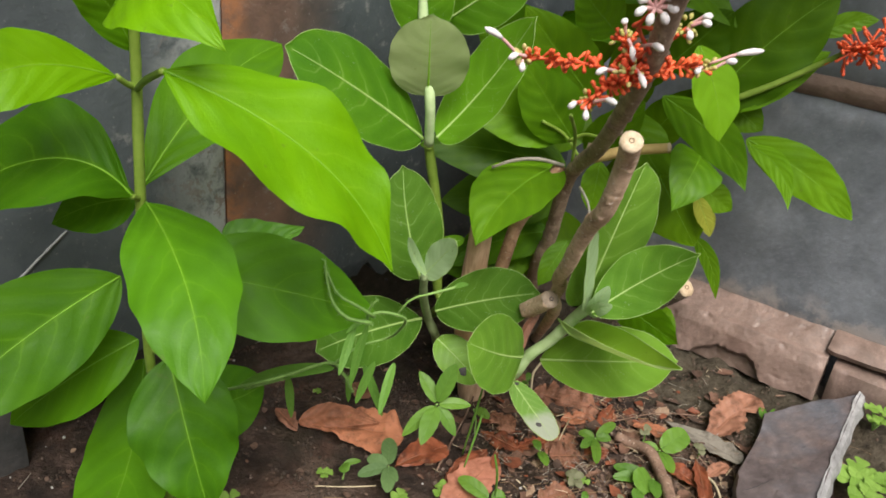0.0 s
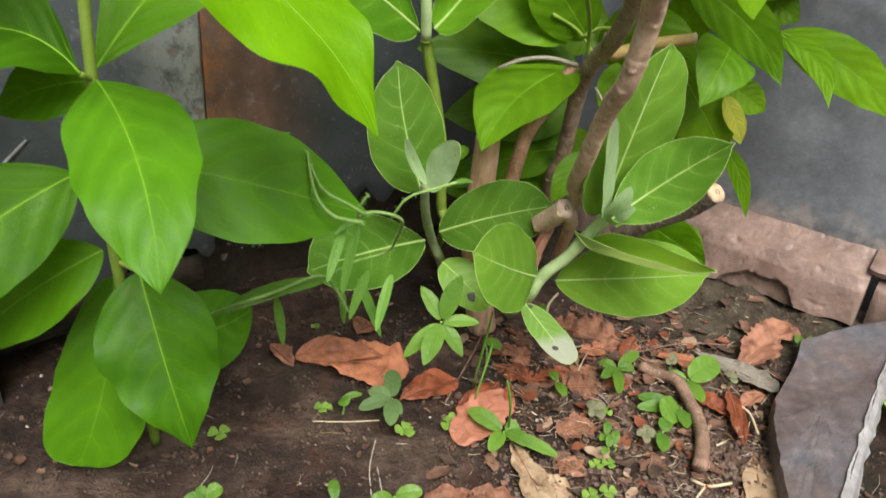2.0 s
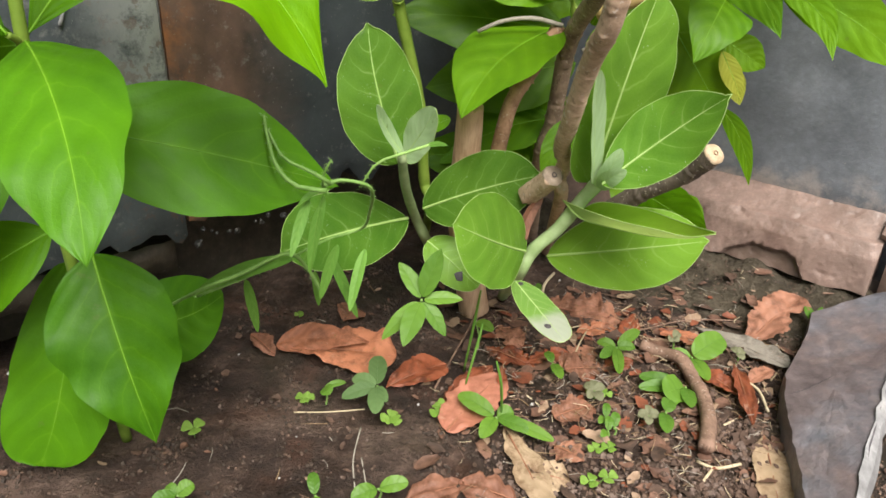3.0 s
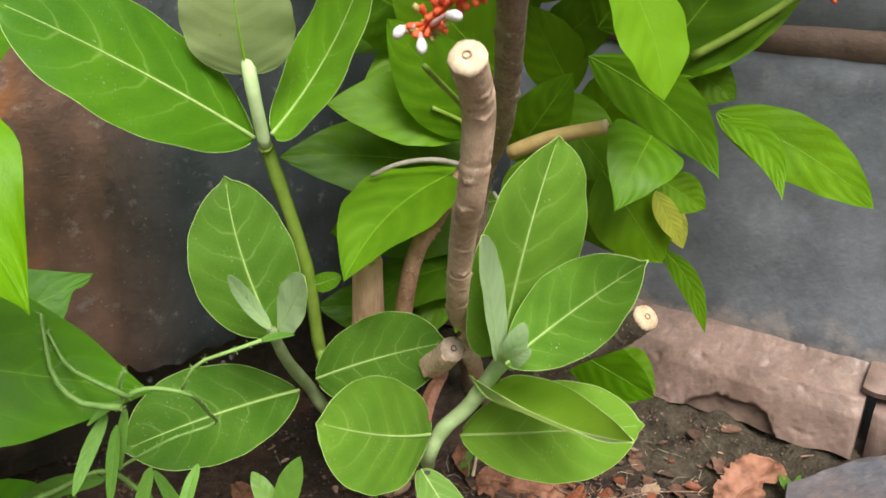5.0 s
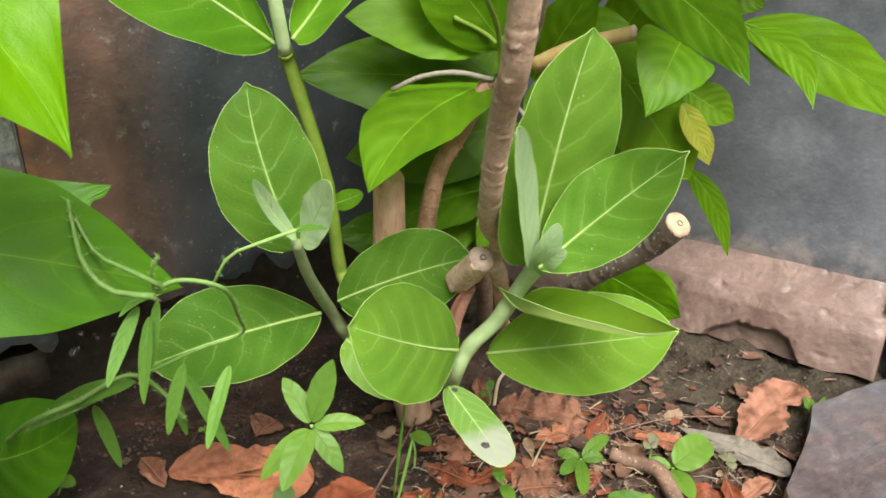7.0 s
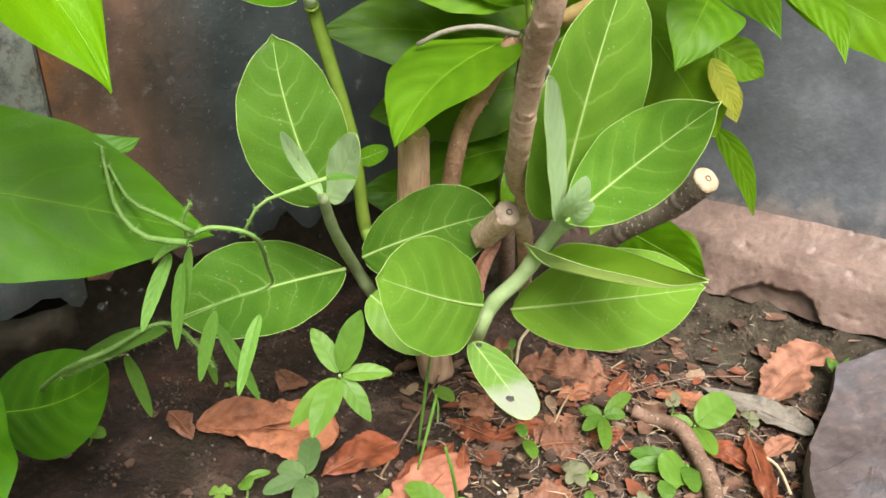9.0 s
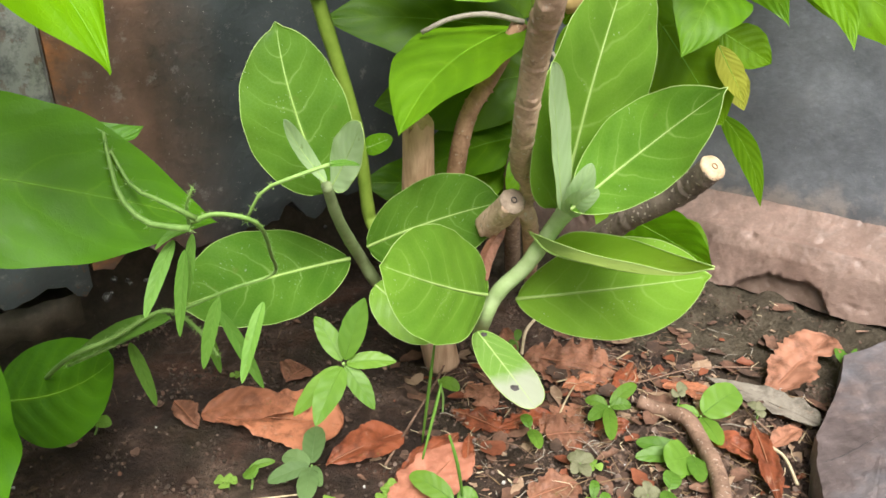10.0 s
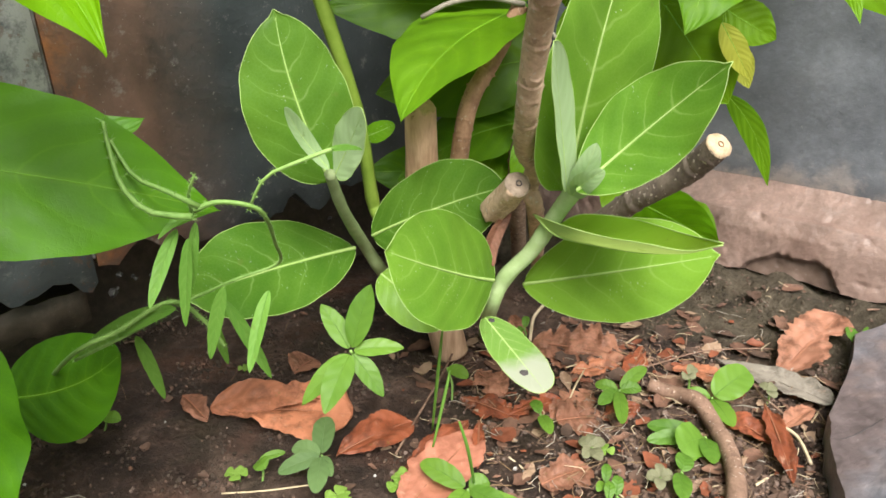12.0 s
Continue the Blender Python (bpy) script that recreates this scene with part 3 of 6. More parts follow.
def limb(plant, name, points, r0, r1, material=None, label=""):
    """A stem, branch or stalk with swollen nodes; cut ends get a pale face with a pith."""
    leaf_count[0] += 1
    rng = random.Random(leaf_count[0] * 7)
    woody = name in ("trunk", "branch", "side_branch", "knob", "stump", "shoot")
    length = sum((V(a) - V(b)).length for a, b in zip(points, points[1:]))
    n = max(8, int(length / (0.0016 if woody else 0.006)))
    line = spline(points, n)
    node = rng.uniform(0.2, 0.8)
    radii = []
    for k in range(n):
        s = k / (n - 1)
        r = r0 + (r1 - r0) * s
        if name != "stump":
            jitter = 0.16 * noise.noise(Vector((s * length * 30, leaf_count[0], 0))) if woody else 0.12 * math.sin(s * 9)
            d = (s * length / (0.052 if woody else 0.075) + node + jitter) % 1.0
            r *= 1 + (0.07 * (0.5 + abs(noise.noise(Vector((int(s * length / 0.052 + node) * 1.7, 1, leaf_count[0]))))) if woody else 0.08) * math.exp(-((min(d, 1 - d) / (0.035 if woody else 0.09)) ** 2))
            r *= 1 - (0.06 * math.exp(-(((d - 0.09) / 0.03) ** 2)) if woody else 0)
        radii.append(r)
    sides = 16 if woody else 8
    if name == "stump":
        sides = 26
    v, f = tube(line, radii, sides, (0.06 if name == "stump" else 0.2 if name == "knob" else 0.03) if woody else 0.02, leaf_count[0], grain=0.025)
    if woody and name != "stump":  # leaf scars and small knobs
        for _ in range(int(length / 0.008)):
            k0, j0, size = rng.randrange(n), rng.randrange(sides), rng.uniform(0.08, 0.30)
            for k in range(max(0, k0 - 2), min(n, k0 + 3)):
                for dj in (-1, 0, 1):
                    i = k * sides + (j0 + dj) % sides
                    v[i] = v[i] + (v[i] - line[k]) * size * math.exp(-(((k - k0) / 1.0) ** 2) - dj * dj * 1.6)
    if name == "stump":  # a splintered top
        top = (line[-1] - line[-2]).normalized()
        for j in range(sides):
            v[-sides + j] = v[-sides + j] + top * (0.006 * noise.noise(Vector((j * 0.9, 3, 1))) + 0.003 * math.sin(j * 2.1))
    mat = material or STEM_SKIN[plant["limbs"]][name]
    return mesh_object(name, v, f, mat, plant, label=label), line, radii


def cut_face(part, line, radii):
    """The sawn face at a limb's end."""
    knob = part.name.startswith("knob")
    p, n = line[-1], (line[-1] - line[-2]).normalized()
    side = n.orthogonal().normalized()
    other = n.cross(side)
    rng = random.Random(len(part.name))
    verts, faces = [p + n * 0.0012], []
    for ring, (r, lift) in enumerate(((0.25, 0.0016), (0.65, 0.0016), (1.0, 0.0006), (1.04, -0.0010))):
        for k in range(16):
            a = math.tau * k / 16
            verts.append(p + (side * math.cos(a) + other * math.sin(a)) * radii[-1] * r * rng.uniform(0.95, 1.05) + n * lift)
    for k in range(16):
        faces.append((0, 1 + k, 1 + (k + 1) % 16))
    for ring in range(3):
        for k in range(16):
            a, b = 1 + ring * 16 + k, 1 + ring * 16 + (k + 1) % 16
            faces.append((a, a + 16, b + 16, b))
    face = mesh_object("cut_face", verts, faces, KNOB if knob else CUT, part, label="weathered grey cut end" if knob else "pale sawn end of the branch")
    ring = [p + n * 0.0019 + (side * math.cos(a) + other * math.sin(a)) * radii[-1] * 0.22 for a in [math.tau * k / 10 for k in range(10)]]
    v, f = tube([*ring, ring[0]], [radii[-1] * 0.05] * 11, 5, cap=False)
    mesh_object("pith", v, f, PITH_DARK if knob else PITH, part)
    return face


# ---------------------------------------------------------------- ground
def ground_height(x, y):
    near = max(0.0, 1 - max(abs(x - 0.05) - 0.7, abs(y - 0.5) - 0.7, 0.0) / 0.4)
    p = Vector((x * 9, y * 9, 0.3))
    z = 0.003 * noise.noise(p * 0.5) + 0.003 * noise.noise(p * 1.7) + 0.0025 * noise.noise(p * 5) + 0.0018 * noise.noise(p * 13)
    rough = math.exp(-(((x - 0.24) / 0.16) ** 2 + ((y - 0.58) / 0.16) ** 2))
    z += rough * (0.005 * noise.noise(p * 7) + 0.0045 * noise.noise(p * 15) + 0.0028 * noise.noise(p * 30))
    z -= 0.012 * math.exp(-(((x - 0.2) / 0.12) ** 2 + ((y - 0.76) / 0.08) ** 2))
    off = (Vector((x, y, 0)) - Vector((0.40, 0.745, 0))).dot(Vector((-0.604, -0.797, 0)))
    if x > -0.05:  # a rough bank of earth against the plinth
        bank = math.exp(-((max(off, 0) / 0.05) ** 2)) * (1 if off > -0.03 else 0)
        z += 0.026 * bank * (1 + 0.5 * noise.noise(p * 3)) + bank * (0.0045 * noise.noise(p * 6) + 0.0035 * abs(noise.noise(p * 13)))
    return z * near - 0.007


def build_ground():
    def steps(lo, hi, step, reach):
        inner = list(np.arange(lo, hi + 1e-6, step))
        out, d = [], step
        while d < reach:
            d *= 1.6
            out.append(d)
        return [lo - d for d in out[::-1]] + inner + [hi + d for d in out]

    xs, ys = steps(-0.45, 0.6, 0.0034, 60), steps(0.3, 0.98, 0.0034, 60)
    verts = [(x, y, ground_height(x, y)) for y in ys for x in xs]
    w = len(xs)
    faces = [(j * w + i, j * w + i + 1, (j + 1) * w + i + 1, (j + 1) * w + i) for j in range(len(ys) - 1) for i in range(w - 1)]
    ob = mesh_object("ground", verts, faces, SOIL)
    return tagged(ob, "dark damp garden soil with crumbs and moss", "soil", kind="structure")


ground = build_ground()

# ---------------------------------------------------------------- the two walls that meet behind the plants
LEFT_AT, LEFT_WAY = Vector((-0.207, 0.674, 0)), Vector((math.cos(radians(40)), math.sin(radians(40)), 0))
LEFT_OUT = Vector((LEFT_WAY.y, -LEFT_WAY.x, 0))
RIGHT_AT, RIGHT_WAY = Vector((0.40, 0.745, 0)), Vector((0.797, -0.604, 0))
RIGHT_OUT = Vector((-0.604, -0.797, 0))


def rough_slab(name, at, way, out, s0, s1, z0, z1, front, back, material, parent, ragged=0.0, seed=1, label="", step=0.012):
    """A stone slab in a wall, from s0 to s1 along it: an uneven front, rounded edges, a ragged lower edge where asked."""
    ns, nz = max(4, int((s1 - s0) / step)), max(4, int((z1 - z0) / step))
    ns, nz = min(ns, 90), min(nz, 60)
    verts, faces = [], []
    up = Vector((0, 0, 1))
    for i in range(nz + 1):
        for j in range(ns + 1):
            s, z = s0 + (s1 - s0) * j / ns, z0 + (z1 - z0) * i / nz
            edge = min(s - s0, s1 - s, z - z0, z1 - z)
            low = ragged * (noise.noise(Vector((s * 14, seed, 0))) + 0.6 * noise.noise(Vector((s * 45, seed, 3))) + 0.3 * noise.noise(Vector((s * 120, seed, 6)))) * max(0, 1 - (z - z0) / 0.06)
            d = front + 0.004 * noise.noise(Vector((s * 6, z * 6, seed))) + 0.0016 * noise.noise(Vector((s * 30, z * 30, seed)))
            d -= 0.004 * math.exp(-edge / 0.003)
            verts.append(at + way * s + out * d + up * (z + low))
    w = ns + 1
    faces = [(i * w + j, i * w + j + 1, (i + 1) * w + j + 1, (i + 1) * w + j) for i in range(nz) for j in range(ns)]
    ring = [*range(w), *[i * w + ns for i in range(1, nz + 1)], *[nz * w + j for j in range(ns - 1, -1, -1)], *[i * w for i in range(nz - 1, 0, -1)]]
    first = len(verts)
    for k in ring:
        v = verts[k]
        verts.append(v - out * ((v - at).dot(out) - back))
    for a in range(len(ring)):
        b = (a + 1) % len(ring)
        faces.append((ring[b], ring[a], first + a, first + b))
    faces.append(tuple(first + a for a in range(len(ring))))
    ob = mesh_object(name, verts, faces, material, parent, label=label)
    ob.data.set_sharp_from_angle(angle=radians(32))
    return ob


wall_left = root("wall_left", tuple(LEFT_AT), "garden wall faced with dark slate and rusty stone slabs", "wall", kind="structure")
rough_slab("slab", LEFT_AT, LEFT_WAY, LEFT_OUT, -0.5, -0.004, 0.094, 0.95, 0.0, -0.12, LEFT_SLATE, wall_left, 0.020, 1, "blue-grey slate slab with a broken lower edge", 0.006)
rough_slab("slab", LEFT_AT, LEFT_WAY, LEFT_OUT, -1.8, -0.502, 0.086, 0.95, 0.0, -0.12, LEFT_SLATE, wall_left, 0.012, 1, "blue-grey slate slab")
rough_slab("slab", LEFT_AT, LEFT_WAY, LEFT_OUT, -0.001, 0.62, 0.104, 0.95, -0.001, -0.12, LEFT_RUST, wall_left, 0.022, 3, "dark slate slab stained rusty brown along its joint", 0.007)
rough_slab("joint", LEFT_AT, LEFT_WAY, LEFT_OUT, -0.0036, -0.0014, 0.11, 0.95, -0.0022, -0.12, CHIP, wall_left, 0, 17, "thin joint with pale flaking mortar", 0.006)
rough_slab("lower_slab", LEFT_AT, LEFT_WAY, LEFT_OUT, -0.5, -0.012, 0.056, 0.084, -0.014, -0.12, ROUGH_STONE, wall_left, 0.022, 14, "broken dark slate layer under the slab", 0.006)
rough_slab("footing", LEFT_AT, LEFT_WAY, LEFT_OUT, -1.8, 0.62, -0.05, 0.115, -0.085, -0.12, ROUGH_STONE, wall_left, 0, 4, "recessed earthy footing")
chip_rng = random.Random(41)
chip_v, chip_f = [], []
for k in range(18):
    s, r = chip_rng.gauss(0.06, 0.07), chip_rng.uniform(0.001, 0.0045)
    p = LEFT_AT + LEFT_WAY * s + LEFT_OUT * chip_rng.uniform(-0.022, -0.002) + Vector((0, 0, 0.083 + 0.016 * noise.noise(Vector((s * 14, 3, 0))) + chip_rng.uniform(-0.006, 0.004)))
    way = Vector((chip_rng.uniform(-1, 1), chip_rng.uniform(-1, 1), chip_rng.uniform(-0.5, 0.5))).normalized()
    tv, tf = tube([p - way * r, p, p + way * r], [r * 0.4, r, r * 0.5], 6, 0.5, k)
    chip_f += [tuple(i + len(chip_v) for i in fc) for fc in tf]
    chip_v += tv
mesh_object("broken_mortar", chip_v, chip_f, SLATE_DARK, wall_left, label="crumbling mortar under the slab", smooth=False)
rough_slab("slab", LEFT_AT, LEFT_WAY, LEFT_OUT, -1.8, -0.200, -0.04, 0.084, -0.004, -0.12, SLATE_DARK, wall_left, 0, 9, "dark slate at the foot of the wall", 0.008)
for ends in (((-0.303, 0.7, 0.339), (-0.316, 0.7, 0.31), (-0.33, 0.7, 0.283)), ((-0.352, 0.62, 0.225), (-0.371, 0.61, 0.207), (-0.393, 0.6, 0.187))):
    track = []
    for p in spline(ends, 16):
        s = (V(p) - LEFT_AT).dot(LEFT_WAY)
        track.append(LEFT_AT + LEFT_WAY * s + LEFT_OUT * 0.0022 + Vector((0, 0, p.z)))
    v, f = tube(track, [0.0016 * (0.6 + 0.8 * abs(noise.noise(Vector((k * 0.9, 2, 0))))) for k in range(16)], 6, 0.4, 3)
    mesh_object("scratch", v, f, SCRATCH, wall_left, label="pale scrape on the slate")
wall_right = root("wall_right", tuple(RIGHT_AT), "garden wall of grey slate slabs on a pinkish mortar plinth", "wall", kind="structure")
rough_slab("slab", RIGHT_AT, RIGHT_WAY, RIGHT_OUT, -0.48, 2.0, 0.082, 0.346, -0.048, -0.2, SLATE_WALL, wall_right, 0.004, 5, "grey slate slab")
rough_slab("joint", RIGHT_AT, RIGHT_WAY, RIGHT_OUT, -0.48, 2.0, 0.3445, 0.368, -0.0450, -0.2, MORTAR_BROWN, wall_right, 0.003, 6, "narrow mortar joint")
rough_slab("slab", RIGHT_AT, RIGHT_WAY, RIGHT_OUT, -0.48, 2.0, 0.366, 0.95, -0.046, -0.2, SLATE_WALL, wall_right, 0.004, 7, "grey slate slab")
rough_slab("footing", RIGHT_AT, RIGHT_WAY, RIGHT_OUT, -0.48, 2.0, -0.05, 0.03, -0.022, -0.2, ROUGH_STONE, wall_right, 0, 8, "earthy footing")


def plinth(s0, s1, prof, seed, label, step=0.003):
    """A length of the mortar plinth: a sloping profile with a broken, pitted skin."""
    fine = []
    for (d0, z0), (d1, z1) in zip(prof, prof[1:]):
        m = max(1, int(math.hypot(d1 - d0, z1 - z0) / (0.0018 if seed == 1 else 0.0035)))
        fine += [(d0 + (d1 - d0) * k / m, z0 + (z1 - z0) * k / m) for k in range(m)]
    fine.append(prof[-1])
    n = min(520, max(6, int((s1 - s0) / step)))
    verts, faces, broken = [], [], []
    for j in range(n + 1):
        s = s0 + (s1 - s0) * j / n
        bite = 0.006 * max(0.0, noise.noise(Vector((s * 16, seed, 0)))) + 0.004 * noise.noise(Vector((s * 55, seed, 1)))
        reach = (s + 0.058) / 0.046  # a flake has come off the lower face here
        break_top = 0.014 + 0.027 * max(0.0, 1 - reach**4) + 0.006 * noise.noise(Vector((s * 40, 2, seed))) + 0.003 * noise.noise(Vector((s * 130, 5, seed))) if seed == 1 else 0
        for k, (d, z) in enumerate(fine):
            q = Vector((s * 22, d * 22, z * 22 + seed))
            w = 0.0018 * noise.noise(q) + 0.0008 * noise.noise(q * 3) + 0.0004 * noise.noise(q * 9)
            w -= 0.004 * max(0.0, noise.noise(q * 5 + Vector((4, 0, 0))) - 0.35)
            low = max(0.0, 1 - (z - prof[0][1]) / 0.026)
            end = 0.004 * math.exp(-min(s - s0, s1 - s) / 0.004)
            broken.append(z < break_top)
            w -= 0.008 * min(1.0, max(0.0, (break_top - z) / 0.003))
            verts.append(RIGHT_AT + RIGHT_WAY * s + RIGHT_OUT * (d + w - bite * low - end) + Vector((0, 0, z + w * 0.3 + bite * low * 0.5)))
    m = len(fine)
    for j in range(n):
        for k in range(m - 1):
            a = j * m + k
            faces.append((a, a + 1, a + 1 + m, a + m))
    for row in (0, n):
        ring = [row * m + k for k in range(m)]
        c = len(verts)
        verts.append(sum((verts[i] for i in ring), Vector()) / m)
        faces += [(c, ring[k], ring[k + 1]) for k in range(m - 1)]
    mats = [1 if all(broken[i] for i in fc if i < len(broken)) and len(fc) == 4 else 0 for fc in faces]
    ob = mesh_object("plinth", verts, faces, MORTAR, wall_right, label=label, extra=[MORTAR_BROWN], face_mats=mats)
    ob.data.set_sharp_from_angle(angle=radians(50))


plinth(-0.48, 0.044, [(-0.06, 0.024), (-0.002, 0.018), (0.001, 0.020), (-0.008, 0.058), (-0.016, 0.072), (-0.022, 0.0735), (-0.045, 0.089), (-0.055, 0.099), (-0.07, 0.100)], 1, "pinkish mortar plinth with a broken edge", 0.0015)
plinth(0.052, 2.0, [(-0.06, 0.010), (-0.014, 0.010), (-0.012, 0.014), (-0.010, 0.052), (-0.013, 0.064), (-0.026, 0.070), (-0.05, 0.072)], 5, "cracked-off length of pinkish plinth")
plinth(0.040, 2.0, [(-0.05, 0.074), (-0.020, 0.076), (-0.017, 0.082), (-0.030, 0.090), (-0.048, 0.096), (-0.07, 0.097)], 9, "thin upper edge of the plinth")


# ---------------------------------------------------------------- plants
plant_a = root("shrub", (-0.205, 0.50, 0.0), "leafy shrub with broad glossy bright green leaves in soil", "shrub")
plant_a["sort"], plant_a["limbs"] = "shrub", "A"
limb(plant_a, "stem", [(-0.226, 0.52, -0.008), (-0.222, 0.5, 0.092), (-0.221, 0.485, 0.188), (-0.213, 0.472, 0.308), (-0.211, 0.475, 0.381), (-0.208, 0.47, 0.415), (-0.202, 0.46, 0.455)], 0.0042, 0.0032)
limb(plant_a, "petiole", [(-0.211, 0.475, 0.381), (-0.214, 0.467, 0.385), (-0.2165, 0.4591, 0.3912)], 0.0022, 0.0018)
limb(plant_a, "petiole", [(-0.211, 0.475, 0.38), (-0.189, 0.432, 0.398), (-0.1635, 0.3876, 0.4157)], 0.0022, 0.002)
limb(plant_a, "petiole", [(-0.213, 0.474, 0.306), (-0.2139, 0.4603, 0.3136)], 0.0022, 0.0018)
limb(plant_a, "petiole", [(-0.221, 0.485, 0.181), (-0.2069, 0.4869, 0.1726)], 0.0022, 0.0018)
leaf(plant_a, (0.70, 1.11), (-0.1997, 0.4223, 0.4388), (-0.1272, 0.3708, 0.432), 0.0539, (-0.30, -0.74, 0.60), (-0.0008, -0.0053, 0.019), 0.14, look="young")
leaf(plant_a, (0.79, 0.51), (-0.2165, 0.4591, 0.3912), (-0.2692, 0.394, 0.3897), 0.0412, (0.7364, -0.5657, 0.3711), (-0.004, -0.0103, 0.0136), 0.11, look="young")
leaf(plant_a, (0.88, 1.28), (-0.1635, 0.3876, 0.4157), (-0.0413, 0.3884, 0.3131), 0.0795, (0.1506, -0.433, 0.8887), (0.0179, 0.0089, 0.0067), 0.19, wave=1.3, look="young")
leaf(plant_a, (0.96, 0.55), (-0.2139, 0.4603, 0.3136), (-0.316, 0.4464, 0.3112), 0.0922, (0.512, -0.3857, 0.7675), (0.0098, 0.0021, 0.0246), 0.28, look="old")
leaf(plant_a, (1.10, 0.95), (-0.2183, 0.4874, 0.3067), (-0.1506, 0.6257, 0.3849), 0.0695, (0.2673, -0.5699, 0.777), (-0.0047, 0.0094, 0.0129), 0.16, look="old")
leaf(plant_a, (0.81, 1.01), (-0.2042, 0.4584, 0.3111), (-0.1356, 0.3386, 0.2489), 0.0636, (-0.0974, -0.4511, 0.8872), (0.0138, -0.0157, 0.0132), 0.13, wave=1.0)
leaf(plant_a, (1.02, 1.25), (-0.2083, 0.4518, 0.2702), (-0.0518, 0.4954, 0.22), 0.0741, (0.383, -0.7721, 0.5071), (0.0115, -0.0072, 0.0051), 0.11, wave=.5)
leaf(plant_a, (0.73, 0.96), (-0.23, 0.4692, 0.2488), (-0.3199, 0.3754, 0.1814), 0.0730, (0.2889, -0.8761, 0.3861), (-0.0049, -0.0088, 0.0058), 0.09, look="old")
leaf(plant_a, (0.70, 1.19), (-0.2069, 0.4869, 0.1726), (-0.1661, 0.4391, 0.0624), 0.0810, (0.1571, -0.9471, 0.2797), (0.0035, -0.0107, 0.0041), 0.22, wave=1.0)
leaf(plant_a, (0.55, 0.31), (-0.2339, 0.5065, 0.1552), (-0.2625, 0.4653, 0.0143), 0.0701, (0.0616, -0.9908, 0.1205), (0.0077, -0.0049, -0.0039), 0.10)
leaf(plant_a, (0.46, 0.61), (-0.2263, 0.5592, 0.0707), (-0.1529, 0.5661, 0.0968), 0.0677, (0.2032, -0.7172, 0.6666), (0.0041, -0.0018, -0.0062), 0.06, wave=.15)
leaf(plant_a, "lance", (-0.226, 0.48, 0.191), (-0.312, 0.45, 0.128), 0.058, (-0.158, -0.793, 0.588), (-0.002, -0.008, 0.006), 0.1, look="old")
leaf(plant_a, "lance", (-0.217, 0.478, 0.304), (-0.273, 0.47, 0.284), 0.041, (-0.089, -0.811, 0.578), (0, 0, 0.005), 0.1, look="old")
leaf(plant_a, "lance", (-0.211, 0.475, 0.404), (-0.23, 0.44, 0.45), 0.031, (0.652, -0.709, -0.269), (0, 0, 0.01), 0.1, look="old")
leaf(plant_a, (0.63, 1.11), (-0.1894, 0.5783, 0.2252), (-0.1262, 0.6112, 0.2337), 0.0538, (0.1396, -0.8145, 0.5632), (-0.0021, -0.0076, -0.0082), 0.06, bite=(1, .86, .75, .09))

plant_b = root("milkweed", (0.005, 0.70, 0.0), "young milkweed with rounded pale-veined leaves beside the wall", "plant", "young milkweeds")
plant_b["sort"], plant_b["limbs"] = "milk", "old"
limb(plant_b, "stem", [(0.0077, 0.8196, -0.0074), (0.0009, 0.6994, 0.0777), (-0.0105, 0.6761, 0.115), (-0.0173, 0.637, 0.1592), (-0.0193, 0.6079, 0.1963)], 0.0055, 0.0036)
leaf(plant_b, (0.48, 0.67), (-0.022, 0.6235, 0.185), (-0.0456, 0.6301, 0.2877), 0.0669, (0.4413, -0.8486, 0.2919), (-0.0046, -0.0039, 0.0061), -0.01)
leaf(plant_b, (0.51, 0.54), (-0.019, 0.6246, 0.1891), (0.0055, 0.5956, 0.2382), 0.0295, (-0.4685, -0.7757, 0.4229), (-0.0002, 0.0036, -0.002), 0.09, look="pale")
leaf(plant_b, "oval", (-0.018, 0.6, 0.202), (-0.036, 0.582, 0.245), 0.011, (0.751, -0.66, 0.038), (-0.003, 0.003, 0), 0.5, look="pale")
leaf(plant_b, (0.73, 0.60), (-0.0167, 0.6678, 0.1173), (-0.107, 0.5768, 0.1295), 0.0732, (0.6892, -0.1278, 0.7132), (-0.0056, 0.0023, -0.0001), 0.25)
leaf(plant_b, (0.57, 0.53), (-0.0036, 0.6695, 0.1259), (0.0894, 0.6393, 0.1722), 0.0618, (-0.5511, -0.741, 0.3835), (0.0013, -0.0016, 0.004), 0.08)
leaf(plant_b, "oval", (0.001, 0.665, 0.097), (0.046, 0.64, 0.066), 0.040, (0.064, -0.729, 0.681), (0, -0.003, 0.003), 0.05, look="spots")

plant_c = root("milkweed", (0.075, 0.635, 0.0), "leaning milkweed with thick oval leaves and a bleached low leaf", "plant", "young milkweeds")
plant_c["sort"], plant_c["limbs"] = "milk", "milk"
limb(plant_c, "stem", [(0.0788, 0.7437, -0.0053), (0.0791, 0.6354, 0.0808), (0.0881, 0.621, 0.114), (0.1052, 0.6154, 0.137), (0.12, 0.6058, 0.1676), (0.1286, 0.5919, 0.1899)], 0.0053, 0.0053)
leaf(plant_c, (0.63, 0.55), (0.0806, 0.6135, 0.117), (0.0204, 0.533, 0.1787), 0.0690, (0.8837, -0.4349, 0.1732), (0.0027, -0.0087, 0.0014), 0.06)
leaf(plant_c, (0.66, 0.70), (0.102, 0.6323, 0.1035), (0.2106, 0.5774, 0.149), 0.0653, (-0.3747, -0.7599, 0.5313), (0.0072, -0.006, 0.0035), 0.07)
